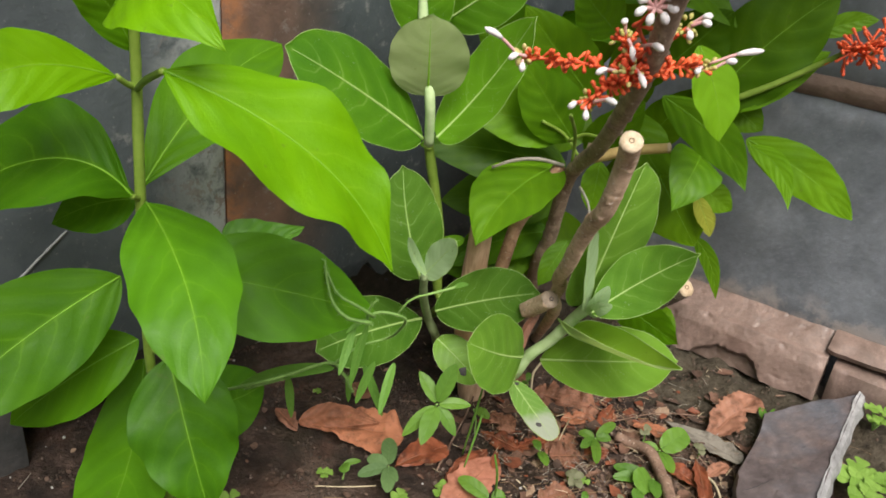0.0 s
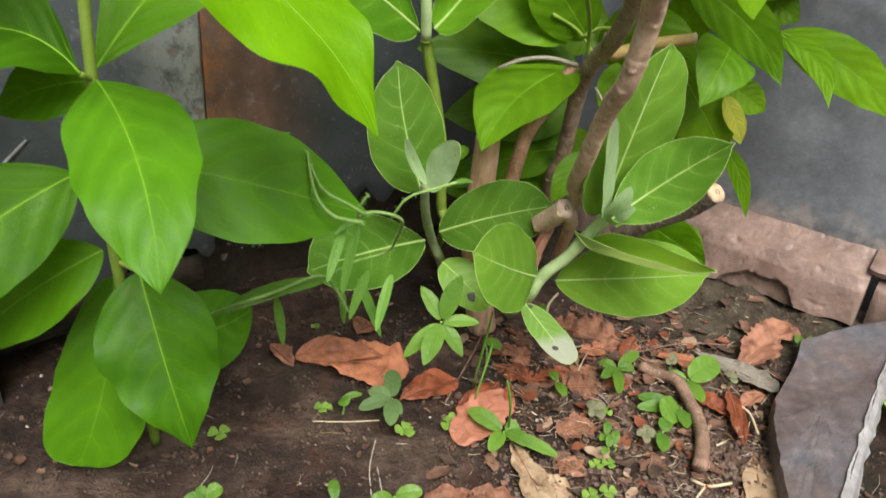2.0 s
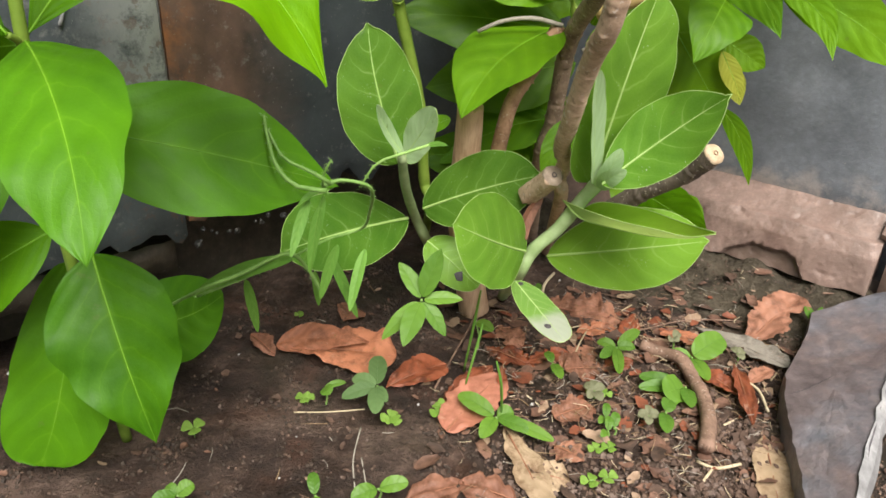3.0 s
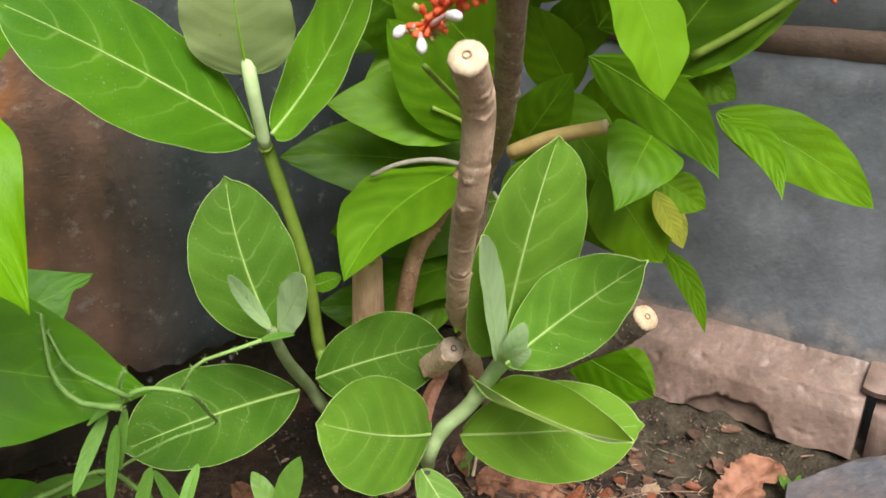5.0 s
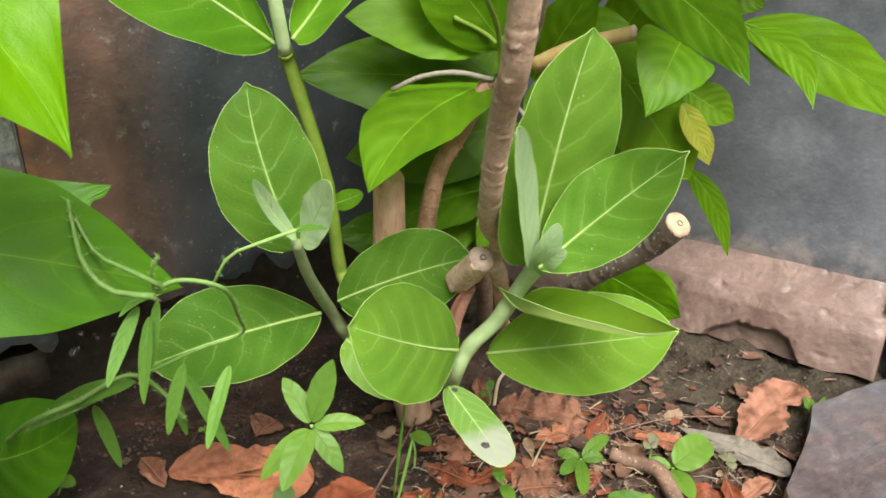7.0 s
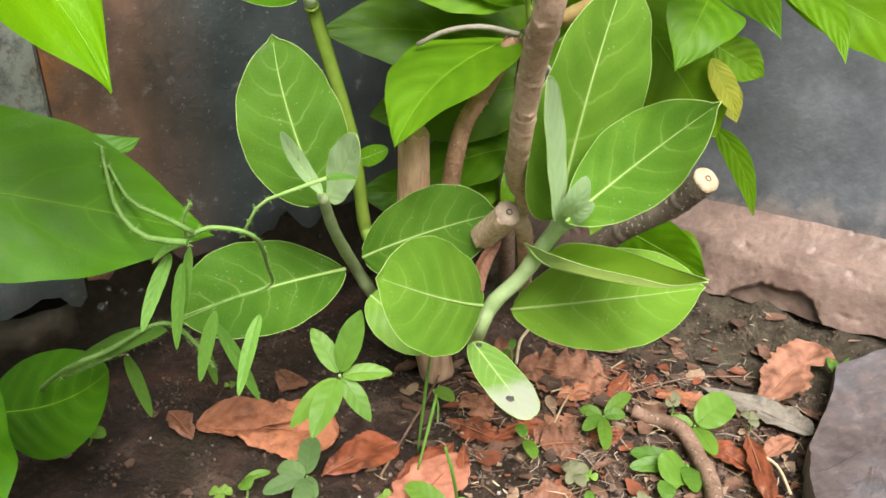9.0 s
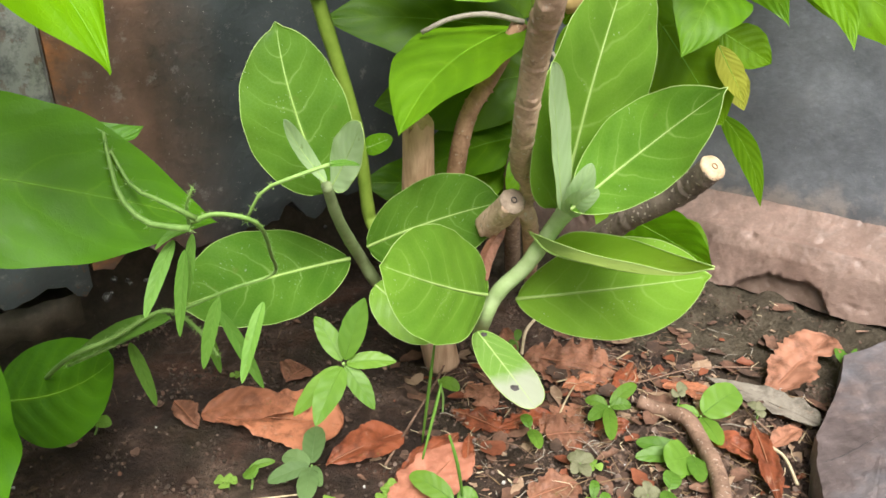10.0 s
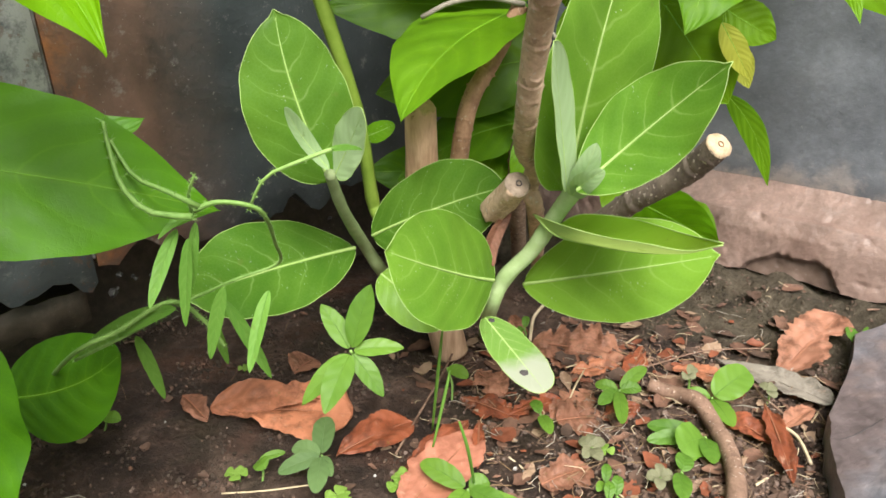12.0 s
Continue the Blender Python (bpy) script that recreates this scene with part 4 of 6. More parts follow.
folded_leaf(plant_c, [(0.1052, 0.6085, 0.1653), (0.1197, 0.5821, 0.1694), (0.1361, 0.5513, 0.1761), (0.1529, 0.5207, 0.1855), (0.1676, 0.4989, 0.1915), (0.1789, 0.4852, 0.2007)],
            [(0.1068, 0.6077, 0.1648), (0.1178, 0.5934, 0.1579), (0.1403, 0.5722, 0.1601), (0.1596, 0.5430, 0.1693), (0.1717, 0.5133, 0.1839), (0.1790, 0.4851, 0.2006)],
            [(0.1204, 0.6099, 0.1548), (0.1297, 0.6145, 0.1601), (0.1419, 0.6146, 0.1619), (0.1645, 0.5947, 0.1665), (0.1781, 0.5376, 0.1824), (0.1792, 0.4855, 0.2016)])
leaf(plant_c, (0.75, 0.83), (0.1247, 0.5677, 0.1966), (0.1927, 0.5459, 0.2691), 0.0531, (-0.698, -0.6663, 0.2622), (0.0045, 0.0087, 0.0011), 0.17)
leaf(plant_c, (0.37, 0.58), (0.1242, 0.6038, 0.1826), (0.1501, 0.5926, 0.3233), 0.0781, (0.4395, -0.8663, -0.2374), (-0.0022, -0.0121, 0.0126), 0.26)
leaf(plant_c, (0.49, 0.51), (0.1213, 0.581, 0.1918), (0.1069, 0.5468, 0.2834), 0.0230, (0.8336, -0.5213, -0.183), (0.0007, 0.0049, -0.0006), 0.38, look="pale")
leaf(plant_c, "oval", (0.125, 0.585, 0.187), (0.134, 0.565, 0.225), 0.015, (-0.259, -0.88, -0.397), (-0.001, -0.004, -0.002), 0.3, look="pale")
leaf(plant_c, "oval", (0.125, 0.58, 0.189), (0.137, 0.555, 0.213), 0.013, (-0.724, -0.629, -0.282), (-0.003, -0.003, 0.001), 0.3, look="pale")
leaf(plant_c, (0.48, 0.44), (0.0747, 0.6124, 0.0894), (0.1082, 0.5461, 0.0762), 0.0301, (0.0343, -0.1887, 0.9814), (0.0023, -0.0031, -0.0013), 0.10, look="white")

plant_d = root("milkweed", (0.03, 0.71, 0.0), "tall milkweed with a smooth green stem and broad leaves", "plant", "young milkweeds")
plant_d["sort"], plant_d["limbs"] = "milk", "tall"
limb(plant_d, "stem", [(-0.0057, 0.8765, -0.0082), (0.0024, 0.6981, 0.1187), (-0.0035, 0.6873, 0.1456), (-0.0078, 0.6759, 0.2127), (-0.0238, 0.66, 0.2933), (-0.0253, 0.6529, 0.304)], 0.0050, 0.0046)
limb(plant_d, "stem", [(-0.0253, 0.6529, 0.304), (-0.0282, 0.6395, 0.3488), (-0.0379, 0.6625, 0.3946), (-0.0436, 0.663, 0.4481)], 0.0043, 0.0040, STEM_PALE, label="pale downy upper stem")
leaf(plant_d, (0.70, 0.63), (-0.0312, 0.6508, 0.3095), (-0.1356, 0.5753, 0.3938), 0.0843, (0.7763, -0.415, 0.4744), (0.0008, -0.0063, 0.0054), 0.07)
leaf(plant_d, (0.52, 0.67), (-0.0192, 0.6469, 0.3128), (0.0478, 0.6223, 0.4242), 0.0698, (-0.899, -0.4376, -0.0134), (0.0054, 0.0103, -0.0029), 0.17)
leaf(plant_d, "round", (-0.03, 0.643, 0.35), (-0.033, 0.63, 0.416), 0.066, (0.02, -0.981, -0.192), (0, -0.004, -0.001), 0.05, look="under")
leaf(plant_d, "oval", (-0.035, 0.672, 0.391), (-0.05, 0.66, 0.472), 0.054, (0.068, -0.989, -0.135), (0, -0.004, -0.001), 0.06)
leaf(plant_d, "oval", (-0.022, 0.69, 0.404), (0.046, 0.66, 0.462), 0.055, (-0.331, -0.939, -0.098), (-0.001, -0.004, 0), 0.06)
leaf(plant_d, "oval", (-0.005, 0.68, 0.196), (0.017, 0.672, 0.207), 0.014, (-0.389, -0.914, 0.114), (-0.001, -0.002, 0), 0.06)

plant_e = root("flowering_shrub", (0.10, 0.74, 0.0), "woody shrub with sawn brown branches and red flower clusters", "shrub")
plant_e["sort"], plant_e["limbs"] = "shrub", "E"
limb(plant_e, "trunk", [(0.1207, 0.8784, -0.0092), (0.1084, 0.7756, 0.1335), (0.1137, 0.7553, 0.1774), (0.116, 0.718, 0.2631), (0.1227, 0.6384, 0.3236), (0.1159, 0.5244, 0.4095), (0.1085, 0.4649, 0.4695), (0.1089, 0.4337, 0.496)], 0.0078, 0.0070)
cut_face(*limb(plant_e, "branch", [(0.1363, 0.8518, -0.0086), (0.1114, 0.6535, 0.1472), (0.1052, 0.6379, 0.17), (0.1069, 0.6258, 0.1898), (0.0979, 0.5951, 0.2133), (0.0958, 0.5605, 0.2442), (0.096, 0.5379, 0.2728), (0.0969, 0.5132, 0.3008), (0.0985, 0.4874, 0.3249), (0.0996, 0.4691, 0.362), (0.0939, 0.4448, 0.3852)], 0.0055, 0.0070))
cut_face(*limb(plant_e, "knob", [(0.0804, 0.6293, 0.1589), (0.0876, 0.6136, 0.1741), (0.0945, 0.5988, 0.1894)], 0.0080, 0.0078))
cut_face(*limb(plant_e, "side_branch", [(0.1622, 0.6798, 0.1275), (0.1815, 0.6586, 0.1535), (0.2043, 0.6335, 0.1805), (0.2166, 0.6122, 0.2058)], 0.0080, 0.0083))
cut_face(*limb(plant_e, "stick", [(0.136, 0.715, 0.286), (0.163, 0.7, 0.301), (0.197, 0.685, 0.312)], 0.0054, 0.005))
limb(plant_e, "stump", [(0.049, 0.722, -0.008), (0.0329, 0.7084, 0.0952), (0.0329, 0.698, 0.161), (0.034, 0.6886, 0.2133)], 0.015, 0.0110)
limb(plant_e, "shoot", [(0.059, 0.878, -0.008), (0.057, 0.72, 0.124), (0.061, 0.695, 0.179), (0.069, 0.7, 0.214), (0.085, 0.705, 0.241), (0.105, 0.715, 0.276)], 0.0072, 0.0058)
limb(plant_e, "twig", [(0.037, 0.7, 0.272), (0.057, 0.7, 0.281), (0.082, 0.705, 0.283), (0.107, 0.71, 0.277)], 0.0016, 0.002)
limb(plant_e, "stalk", [(0.113, 0.7, 0.283), (0.105, 0.67, 0.32), (0.077, 0.56, 0.367)], 0.0018, 0.0016)
limb(plant_e, "stalk", [(0.109, 0.72, 0.299), (0.122, 0.71, 0.31), (0.134, 0.69, 0.314)], 0.0018, 0.0016)
limb(plant_e, "stalk", [(0.08, 0.71, 0.319), (0.106, 0.72, 0.304), (0.126, 0.715, 0.279)], 0.0016, 0.0016)
limb(plant_e, "stalk", [(0.263, 0.73, 0.353), (0.293, 0.72, 0.373), (0.32, 0.71, 0.394), (0.337, 0.7, 0.409)], 0.0034, 0.0028)
limb(plant_e, "twig", [(0.124, 0.7, 0.261), (0.133, 0.69, 0.248), (0.135, 0.68, 0.235)], 0.0014, 0.0012)
leaf(plant_e, (0.75, 1.12), (0.1042, 0.7293, 0.2705), (0.0245, 0.6268, 0.2211), 0.0794, (-0.3781, -0.6036, 0.7019), (-0.0107, -0.0053, 0.009), 0.20, wave=.4)
leaf(plant_e, (0.79, 1.07), (0.1856, 0.6361, 0.4144), (0.2139, 0.6165, 0.3415), 0.0556, (0.5559, -0.8113, -0.1807), (0.0061, -0.0007, -0.0015), 0.09)
leaf(plant_e, (0.78, 1.31), (0.1842, 0.6982, 0.3564), (0.275, 0.6773, 0.2784), 0.0438, (-0.1702, -0.9723, -0.16), (0.0154, 0.0015, 0.002), 0.10)
leaf(plant_e, (0.70, 0.94), (0.2909, 0.7439, 0.3116), (0.3995, 0.7019, 0.2508), 0.0464, (-0.1194, -0.9911, 0.0597), (0.004, -0.009, 0.0061), 0.08, wave=.8)
leaf(plant_e, (0.63, 1.09), (0.2926, 0.7374, 0.3069), (0.324, 0.6852, 0.2611), 0.0235, (-0.5099, -0.7784, 0.3661), (0.0085, -0.0026, 0.0084), 0.10)
leaf(plant_e, (0.67, 1.11), (0.2323, 0.6979, 0.304), (0.1973, 0.6428, 0.2654), 0.0550, (0.0329, -0.8834, 0.4675), (0.0022, -0.0041, 0.0114), 0.10)
leaf(plant_e, "lance", (0.205, 0.72, 0.272), (0.254, 0.71, 0.204), 0.060, (-0.12, -0.991, 0.059), (0, -0.004, 0), 0.08, look="dim")
leaf(plant_e, "lance", (0.240, 0.703, 0.262), (0.262, 0.698, 0.224), 0.017, (-0.153, -0.988, 0.026), (0, -0.002, 0), 0.1, look="yellow")
leaf(plant_e, (0.67, 0.97), (0.2625, 0.7425, 0.2027), (0.3131, 0.7607, 0.1195), 0.0189, (0.0846, -0.9671, -0.2399), (0.0046, -0.0011, 0.0058), 0.10)
leaf(plant_e, "lance", (0.243, 0.71, 0.27), (0.277, 0.7, 0.25), 0.030, (-0.165, -0.965, 0.203), (0, -0.002, 0), 0.1, look="dim")
leaf(plant_e, "lance", (0.182, 0.7, 0.14), (0.251, 0.68, 0.105), 0.049, (-0.02, -0.95, -0.30), (0, -0.004, 0.002), 0.1, look="old")
leaf(plant_e, "lance", (0.117, 0.73, 0.296), (0.05, 0.7, 0.379), 0.059, (0.198, -0.962, -0.189), (0.001, -0.004, -0.001), 0.1)
leaf(plant_e, "lance", (0.113, 0.74, 0.303), (0.005, 0.72, 0.319), 0.056, (0.227, -0.85, 0.475), (0, 0, 0.004), 0.1)
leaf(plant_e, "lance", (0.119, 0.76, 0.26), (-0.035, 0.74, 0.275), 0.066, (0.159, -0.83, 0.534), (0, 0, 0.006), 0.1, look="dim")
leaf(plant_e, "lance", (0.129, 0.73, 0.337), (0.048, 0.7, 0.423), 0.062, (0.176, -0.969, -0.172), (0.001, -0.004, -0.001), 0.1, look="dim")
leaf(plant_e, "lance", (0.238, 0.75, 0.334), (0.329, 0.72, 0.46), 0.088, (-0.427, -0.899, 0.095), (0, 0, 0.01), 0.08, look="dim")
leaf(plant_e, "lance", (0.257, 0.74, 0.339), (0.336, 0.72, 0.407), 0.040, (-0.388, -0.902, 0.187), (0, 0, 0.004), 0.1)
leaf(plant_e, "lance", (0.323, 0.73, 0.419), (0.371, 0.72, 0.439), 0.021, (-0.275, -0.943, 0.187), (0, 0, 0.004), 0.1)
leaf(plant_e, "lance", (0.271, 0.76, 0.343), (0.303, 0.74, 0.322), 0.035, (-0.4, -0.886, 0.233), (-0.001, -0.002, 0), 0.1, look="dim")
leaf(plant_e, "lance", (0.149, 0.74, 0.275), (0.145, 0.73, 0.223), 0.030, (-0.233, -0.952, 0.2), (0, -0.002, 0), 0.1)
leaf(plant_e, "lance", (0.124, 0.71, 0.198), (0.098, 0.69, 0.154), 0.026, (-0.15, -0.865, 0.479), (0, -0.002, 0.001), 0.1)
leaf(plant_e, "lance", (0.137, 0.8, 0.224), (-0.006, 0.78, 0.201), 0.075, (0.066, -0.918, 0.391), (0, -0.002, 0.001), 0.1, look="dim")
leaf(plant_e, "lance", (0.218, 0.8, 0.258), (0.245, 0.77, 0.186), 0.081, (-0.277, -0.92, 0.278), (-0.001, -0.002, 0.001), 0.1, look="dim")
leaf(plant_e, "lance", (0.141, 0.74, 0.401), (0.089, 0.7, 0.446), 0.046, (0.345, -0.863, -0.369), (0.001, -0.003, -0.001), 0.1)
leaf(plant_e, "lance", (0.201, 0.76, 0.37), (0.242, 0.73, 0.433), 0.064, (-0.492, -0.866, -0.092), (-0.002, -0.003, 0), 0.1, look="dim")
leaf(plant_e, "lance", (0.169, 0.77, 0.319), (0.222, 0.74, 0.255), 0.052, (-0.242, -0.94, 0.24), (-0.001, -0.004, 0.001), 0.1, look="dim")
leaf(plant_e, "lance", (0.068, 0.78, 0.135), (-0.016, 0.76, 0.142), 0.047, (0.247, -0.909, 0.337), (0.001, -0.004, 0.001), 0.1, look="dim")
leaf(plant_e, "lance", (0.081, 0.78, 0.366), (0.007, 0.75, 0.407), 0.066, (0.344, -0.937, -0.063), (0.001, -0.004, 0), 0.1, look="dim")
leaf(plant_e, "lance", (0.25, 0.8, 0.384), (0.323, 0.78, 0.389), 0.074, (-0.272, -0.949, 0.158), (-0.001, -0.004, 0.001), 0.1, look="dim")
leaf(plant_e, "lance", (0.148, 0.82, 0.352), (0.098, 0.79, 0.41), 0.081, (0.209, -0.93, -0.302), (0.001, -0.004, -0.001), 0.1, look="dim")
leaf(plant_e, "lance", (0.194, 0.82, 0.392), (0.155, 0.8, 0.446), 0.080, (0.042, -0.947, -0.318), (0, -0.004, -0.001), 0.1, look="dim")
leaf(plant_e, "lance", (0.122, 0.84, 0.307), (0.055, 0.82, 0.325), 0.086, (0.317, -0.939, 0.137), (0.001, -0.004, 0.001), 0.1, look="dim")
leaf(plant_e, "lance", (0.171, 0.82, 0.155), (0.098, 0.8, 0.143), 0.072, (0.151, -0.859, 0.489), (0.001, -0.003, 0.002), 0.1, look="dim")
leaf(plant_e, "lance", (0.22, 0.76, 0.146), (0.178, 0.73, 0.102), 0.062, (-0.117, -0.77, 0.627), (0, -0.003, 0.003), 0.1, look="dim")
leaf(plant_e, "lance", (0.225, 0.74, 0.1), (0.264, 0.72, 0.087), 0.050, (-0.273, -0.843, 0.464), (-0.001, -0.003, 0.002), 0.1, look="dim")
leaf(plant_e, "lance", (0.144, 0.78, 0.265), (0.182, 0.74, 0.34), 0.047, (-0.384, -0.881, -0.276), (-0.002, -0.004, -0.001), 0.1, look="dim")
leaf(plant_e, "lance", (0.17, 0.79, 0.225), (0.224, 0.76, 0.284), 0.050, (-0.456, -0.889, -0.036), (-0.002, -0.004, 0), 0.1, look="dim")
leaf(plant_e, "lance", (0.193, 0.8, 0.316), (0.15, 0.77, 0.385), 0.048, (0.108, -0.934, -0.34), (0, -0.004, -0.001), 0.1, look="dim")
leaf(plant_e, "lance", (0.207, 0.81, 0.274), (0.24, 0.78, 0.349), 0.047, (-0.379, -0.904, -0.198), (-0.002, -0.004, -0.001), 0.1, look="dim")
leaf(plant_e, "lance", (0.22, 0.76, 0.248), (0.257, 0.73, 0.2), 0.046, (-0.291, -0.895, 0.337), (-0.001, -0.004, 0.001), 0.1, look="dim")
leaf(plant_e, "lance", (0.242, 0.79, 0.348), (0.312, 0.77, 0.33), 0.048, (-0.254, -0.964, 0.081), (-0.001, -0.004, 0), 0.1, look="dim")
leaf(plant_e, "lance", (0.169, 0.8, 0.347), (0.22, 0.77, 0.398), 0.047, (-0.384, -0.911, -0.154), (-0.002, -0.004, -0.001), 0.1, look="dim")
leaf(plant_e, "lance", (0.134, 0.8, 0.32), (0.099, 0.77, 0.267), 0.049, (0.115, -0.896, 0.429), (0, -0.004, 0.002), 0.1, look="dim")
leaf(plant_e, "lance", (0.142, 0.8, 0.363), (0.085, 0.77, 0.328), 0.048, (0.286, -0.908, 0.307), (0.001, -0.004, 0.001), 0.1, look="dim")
leaf(plant_e, "lance", (0.261, 0.735, 0.242), (0.271, 0.72, 0.212), 0.019, (-0.316, -0.886, 0.339), (-0.001, -0.002, 0.001), 0.1, look="yellow")

leaf(plant_e, "narrow", (0.092, 0.625, 0.16), (0.08, 0.61, 0.129), 0.011, (0.3, -0.9, 0.2), (-0.006, 0, 0), 0.6, material=DEAD)

# the shrub's inner foliage, crowded in the corner of the walls
crown = random.Random(12)
for k in range(64):
    # the high ones are unseen leaves added above it to cast shade
    high = k >= 34
    over = k >= 46
    base = Vector((crown.uniform(0.02, 0.30), crown.uniform(0.76, 0.86), crown.uniform(0.10, 0.46)))
    if high:
        base = Vector((crown.uniform(0.12, 0.36), crown.uniform(0.62, 0.80), crown.uniform(0.49, 0.56)))
    if over:
        base = Vector((crown.uniform(0.16, 0.46), crown.uniform(0.50, 0.78), crown.uniform(0.58, 0.72)))
    base.y = min(base.y, 0.86 - 0.75 * abs(base.x - 0.13))
    a = crown.uniform(0, math.tau)
    way = Vector((math.cos(a), -0.35 + 0.3 * math.sin(a), crown.uniform(-0.5, 0.35) if not high else crown.uniform(0.0, 0.3))).normalized()
    reach = crown.uniform(0.08, 0.13)
    if (base + way * reach).y > 0.88 - 0.75 * abs((base + way * reach).x - 0.13):
        way.y = -abs(way.y)
    end = base + way * reach
    if max(end.x, base.x) > 0.18 and min(end.z, base.z) < 0.40:
        continue
    leaf(plant_e, "lance", tuple(base), tuple(base + way * reach), reach * 0.46, (crown.uniform(-0.4, 0.2), -0.6, 0.75), (0, 0, 0.01), 0.1)


# the left shrub carried on upwards: unseen leaves added to shade it
for k in range(9):
    base = Vector((crown.uniform(-0.44, -0.2), crown.uniform(0.24, 0.46), crown.uniform(0.60, 0.76)))
    a = crown.uniform(0, math.tau)
    way = Vector((math.cos(a), math.sin(a), crown.uniform(-0.15, 0.3))).normalized()
    leaf(plant_a, "lance", tuple(base), tuple(base + way * 0.15), 0.075, (crown.uniform(-0.3, 0.3), -0.3, 0.9), (0, 0, 0.012), 0.1, wave=0.8)


# ---------------------------------------------------------------- flower clusters of the woody shrub
def bud(parent, a, b, r):
    """A white bud on a pink tube."""
    a, b = V(a), V(b)
    m = a.lerp(b, 0.55) + Vector((0, 0, 0.002))
    line = spline([a, m, b], 10)
    v, f = tube(line[:7], [r * 0.45] * 7, 6)
    mesh_object("flower_tube", v, f, PINK, parent)
    v, f = tube(line[4:], [r * 0.45, r * 0.7, r * 0.85, r * 0.9, r * 0.75, r * 0.3], 8)
    mesh_object("bud", v, f, BUD, parent, label="white unopened bud")


def red_branch(parent, points, seed, start=0.1, count=16, spread=0.0062):
    """A red flower stalk set with short red side stalks, each ending in a small knob."""
    rng = random.Random(seed)
    line = spline(points, 14)
    verts, faces = tube(line, [0.0013] * 14, 6)
    for k in range(count):
        s = start + (1 - start) * k / count
        p = line[min(13, int(s * 13))]
        way = Vector((rng.uniform(-1, 1), rng.uniform(-1, 0.6), rng.uniform(-0.8, 1))).normalized()
        q = p + way * spread * rng.uniform(0.7, 1.3)
        tv, tf = tube([p, p.lerp(q, 0.6), q, q + way * 0.0022, q + way * 0.003], [0.0007, 0.0009, 0.0015, 0.0016, 0.0006], 6)
        faces += [tuple(i + len(verts) for i in fc) for fc in tf]
        verts += tv
    return mesh_object("flower_stalk", verts, faces, RED, parent, label="branching red flower stalk")


def calyx_knot(parent, centre, r, count, seed):
    """A knot of small greenish-yellow calyces."""
    rng = random.Random(seed)
    verts, faces = [], []
    for k in range(count):
        way = Vector((rng.uniform(-1, 1), rng.uniform(-1, 1), rng.uniform(-1, 1))).normalized()
        p = V(centre) + way * r * rng.uniform(0.3, 0.9)
        tv, tf = tube([p - way * 0.0018, p, p + way * 0.0016, p + way * 0.003], [0.0007, 0.0016, 0.0016, 0.0004], 6)
        faces += [tuple(i + len(verts) for i in fc) for fc in tf]
        verts += tv
    mesh_object("calyx", verts, faces, BERRY, parent, label="yellow-green calyces")


HEART = (0.107, 0.512, 0.408)
for end, seed, buds in (
    ((0.033, 0.54, 0.41), 1, (((0.029, 0.54, 0.412), (0.004, 0.53, 0.429)), ((0.032, 0.53, 0.41), (0.032, 0.525, 0.403)), ((0.034, 0.53, 0.413), (0.022, 0.525, 0.411)))),
    ((0.077, 0.515, 0.389), 2, (((0.081, 0.51, 0.391), (0.093, 0.495, 0.395)), ((0.076, 0.51, 0.387), (0.077, 0.505, 0.379)), ((0.074, 0.51, 0.39), (0.065, 0.51, 0.385)))),
    ((0.095, 0.52, 0.432), 3, (((0.096, 0.52, 0.435), (0.092, 0.515, 0.445)), ((0.096, 0.51, 0.434), (0.1, 0.5, 0.422)), ((0.091, 0.505, 0.414), (0.077, 0.5, 0.412)))),
    ((0.158, 0.535, 0.416), 4, (((0.161, 0.535, 0.419), (0.194, 0.53, 0.432)), ((0.163, 0.53, 0.417), (0.176, 0.525, 0.424)), ((0.155, 0.53, 0.417), (0.15, 0.525, 0.413)))),
    ((0.129, 0.5, 0.446), 5, (((0.131, 0.5, 0.448), (0.142, 0.495, 0.455)), ((0.128, 0.49, 0.449), (0.139, 0.485, 0.451)), ((0.126, 0.49, 0.447), (0.128, 0.485, 0.441)))),
    ((0.098, 0.5, 0.414), 6, (((0.1, 0.5, 0.419), (0.108, 0.49, 0.408)), ((0.1, 0.49, 0.434), (0.11, 0.475, 0.435)))),
):
    middle = V(HEART).lerp(V(end), 0.5) + Vector((0, 0, 0.004))
    stalks = red_branch(plant_e, [HEART, tuple(middle), end], seed, count=58 if seed != 5 else 12)
    calyx_knot(stalks, end, 0.010, 16, seed)
    for a, b in buds:
        bud(stalks, a, b, 0.0027)
opened = red_branch(plant_e, [(0.108, 0.495, 0.429), (0.094, 0.48, 0.446), (0.096, 0.47, 0.457)], 8, count=4)
for k in range(7):
    a = math.tau * k / 7
    c = V((0.097, 0.465, 0.46))
    bud(opened, tuple(c), tuple(c + Vector((0.013 * math.cos(a), -0.003, 0.010 * math.sin(a)))), 0.0030)
far_cluster = red_branch(plant_e, [(0.336, 0.7, 0.409), (0.349, 0.69, 0.418), (0.377, 0.69, 0.428)], 9, count=70, spread=0.016)
calyx_knot(far_cluster, (0.357, 0.69, 0.418), 0.012, 8, 9)

# ---------------------------------------------------------------- hairy weed with narrow leaves
weed = root("weed", (-0.282, 0.683, -0.005), "hairy trailing weed with narrow light green leaves", "weed")
weed["sort"], weed["limbs"] = "shrub", "A"


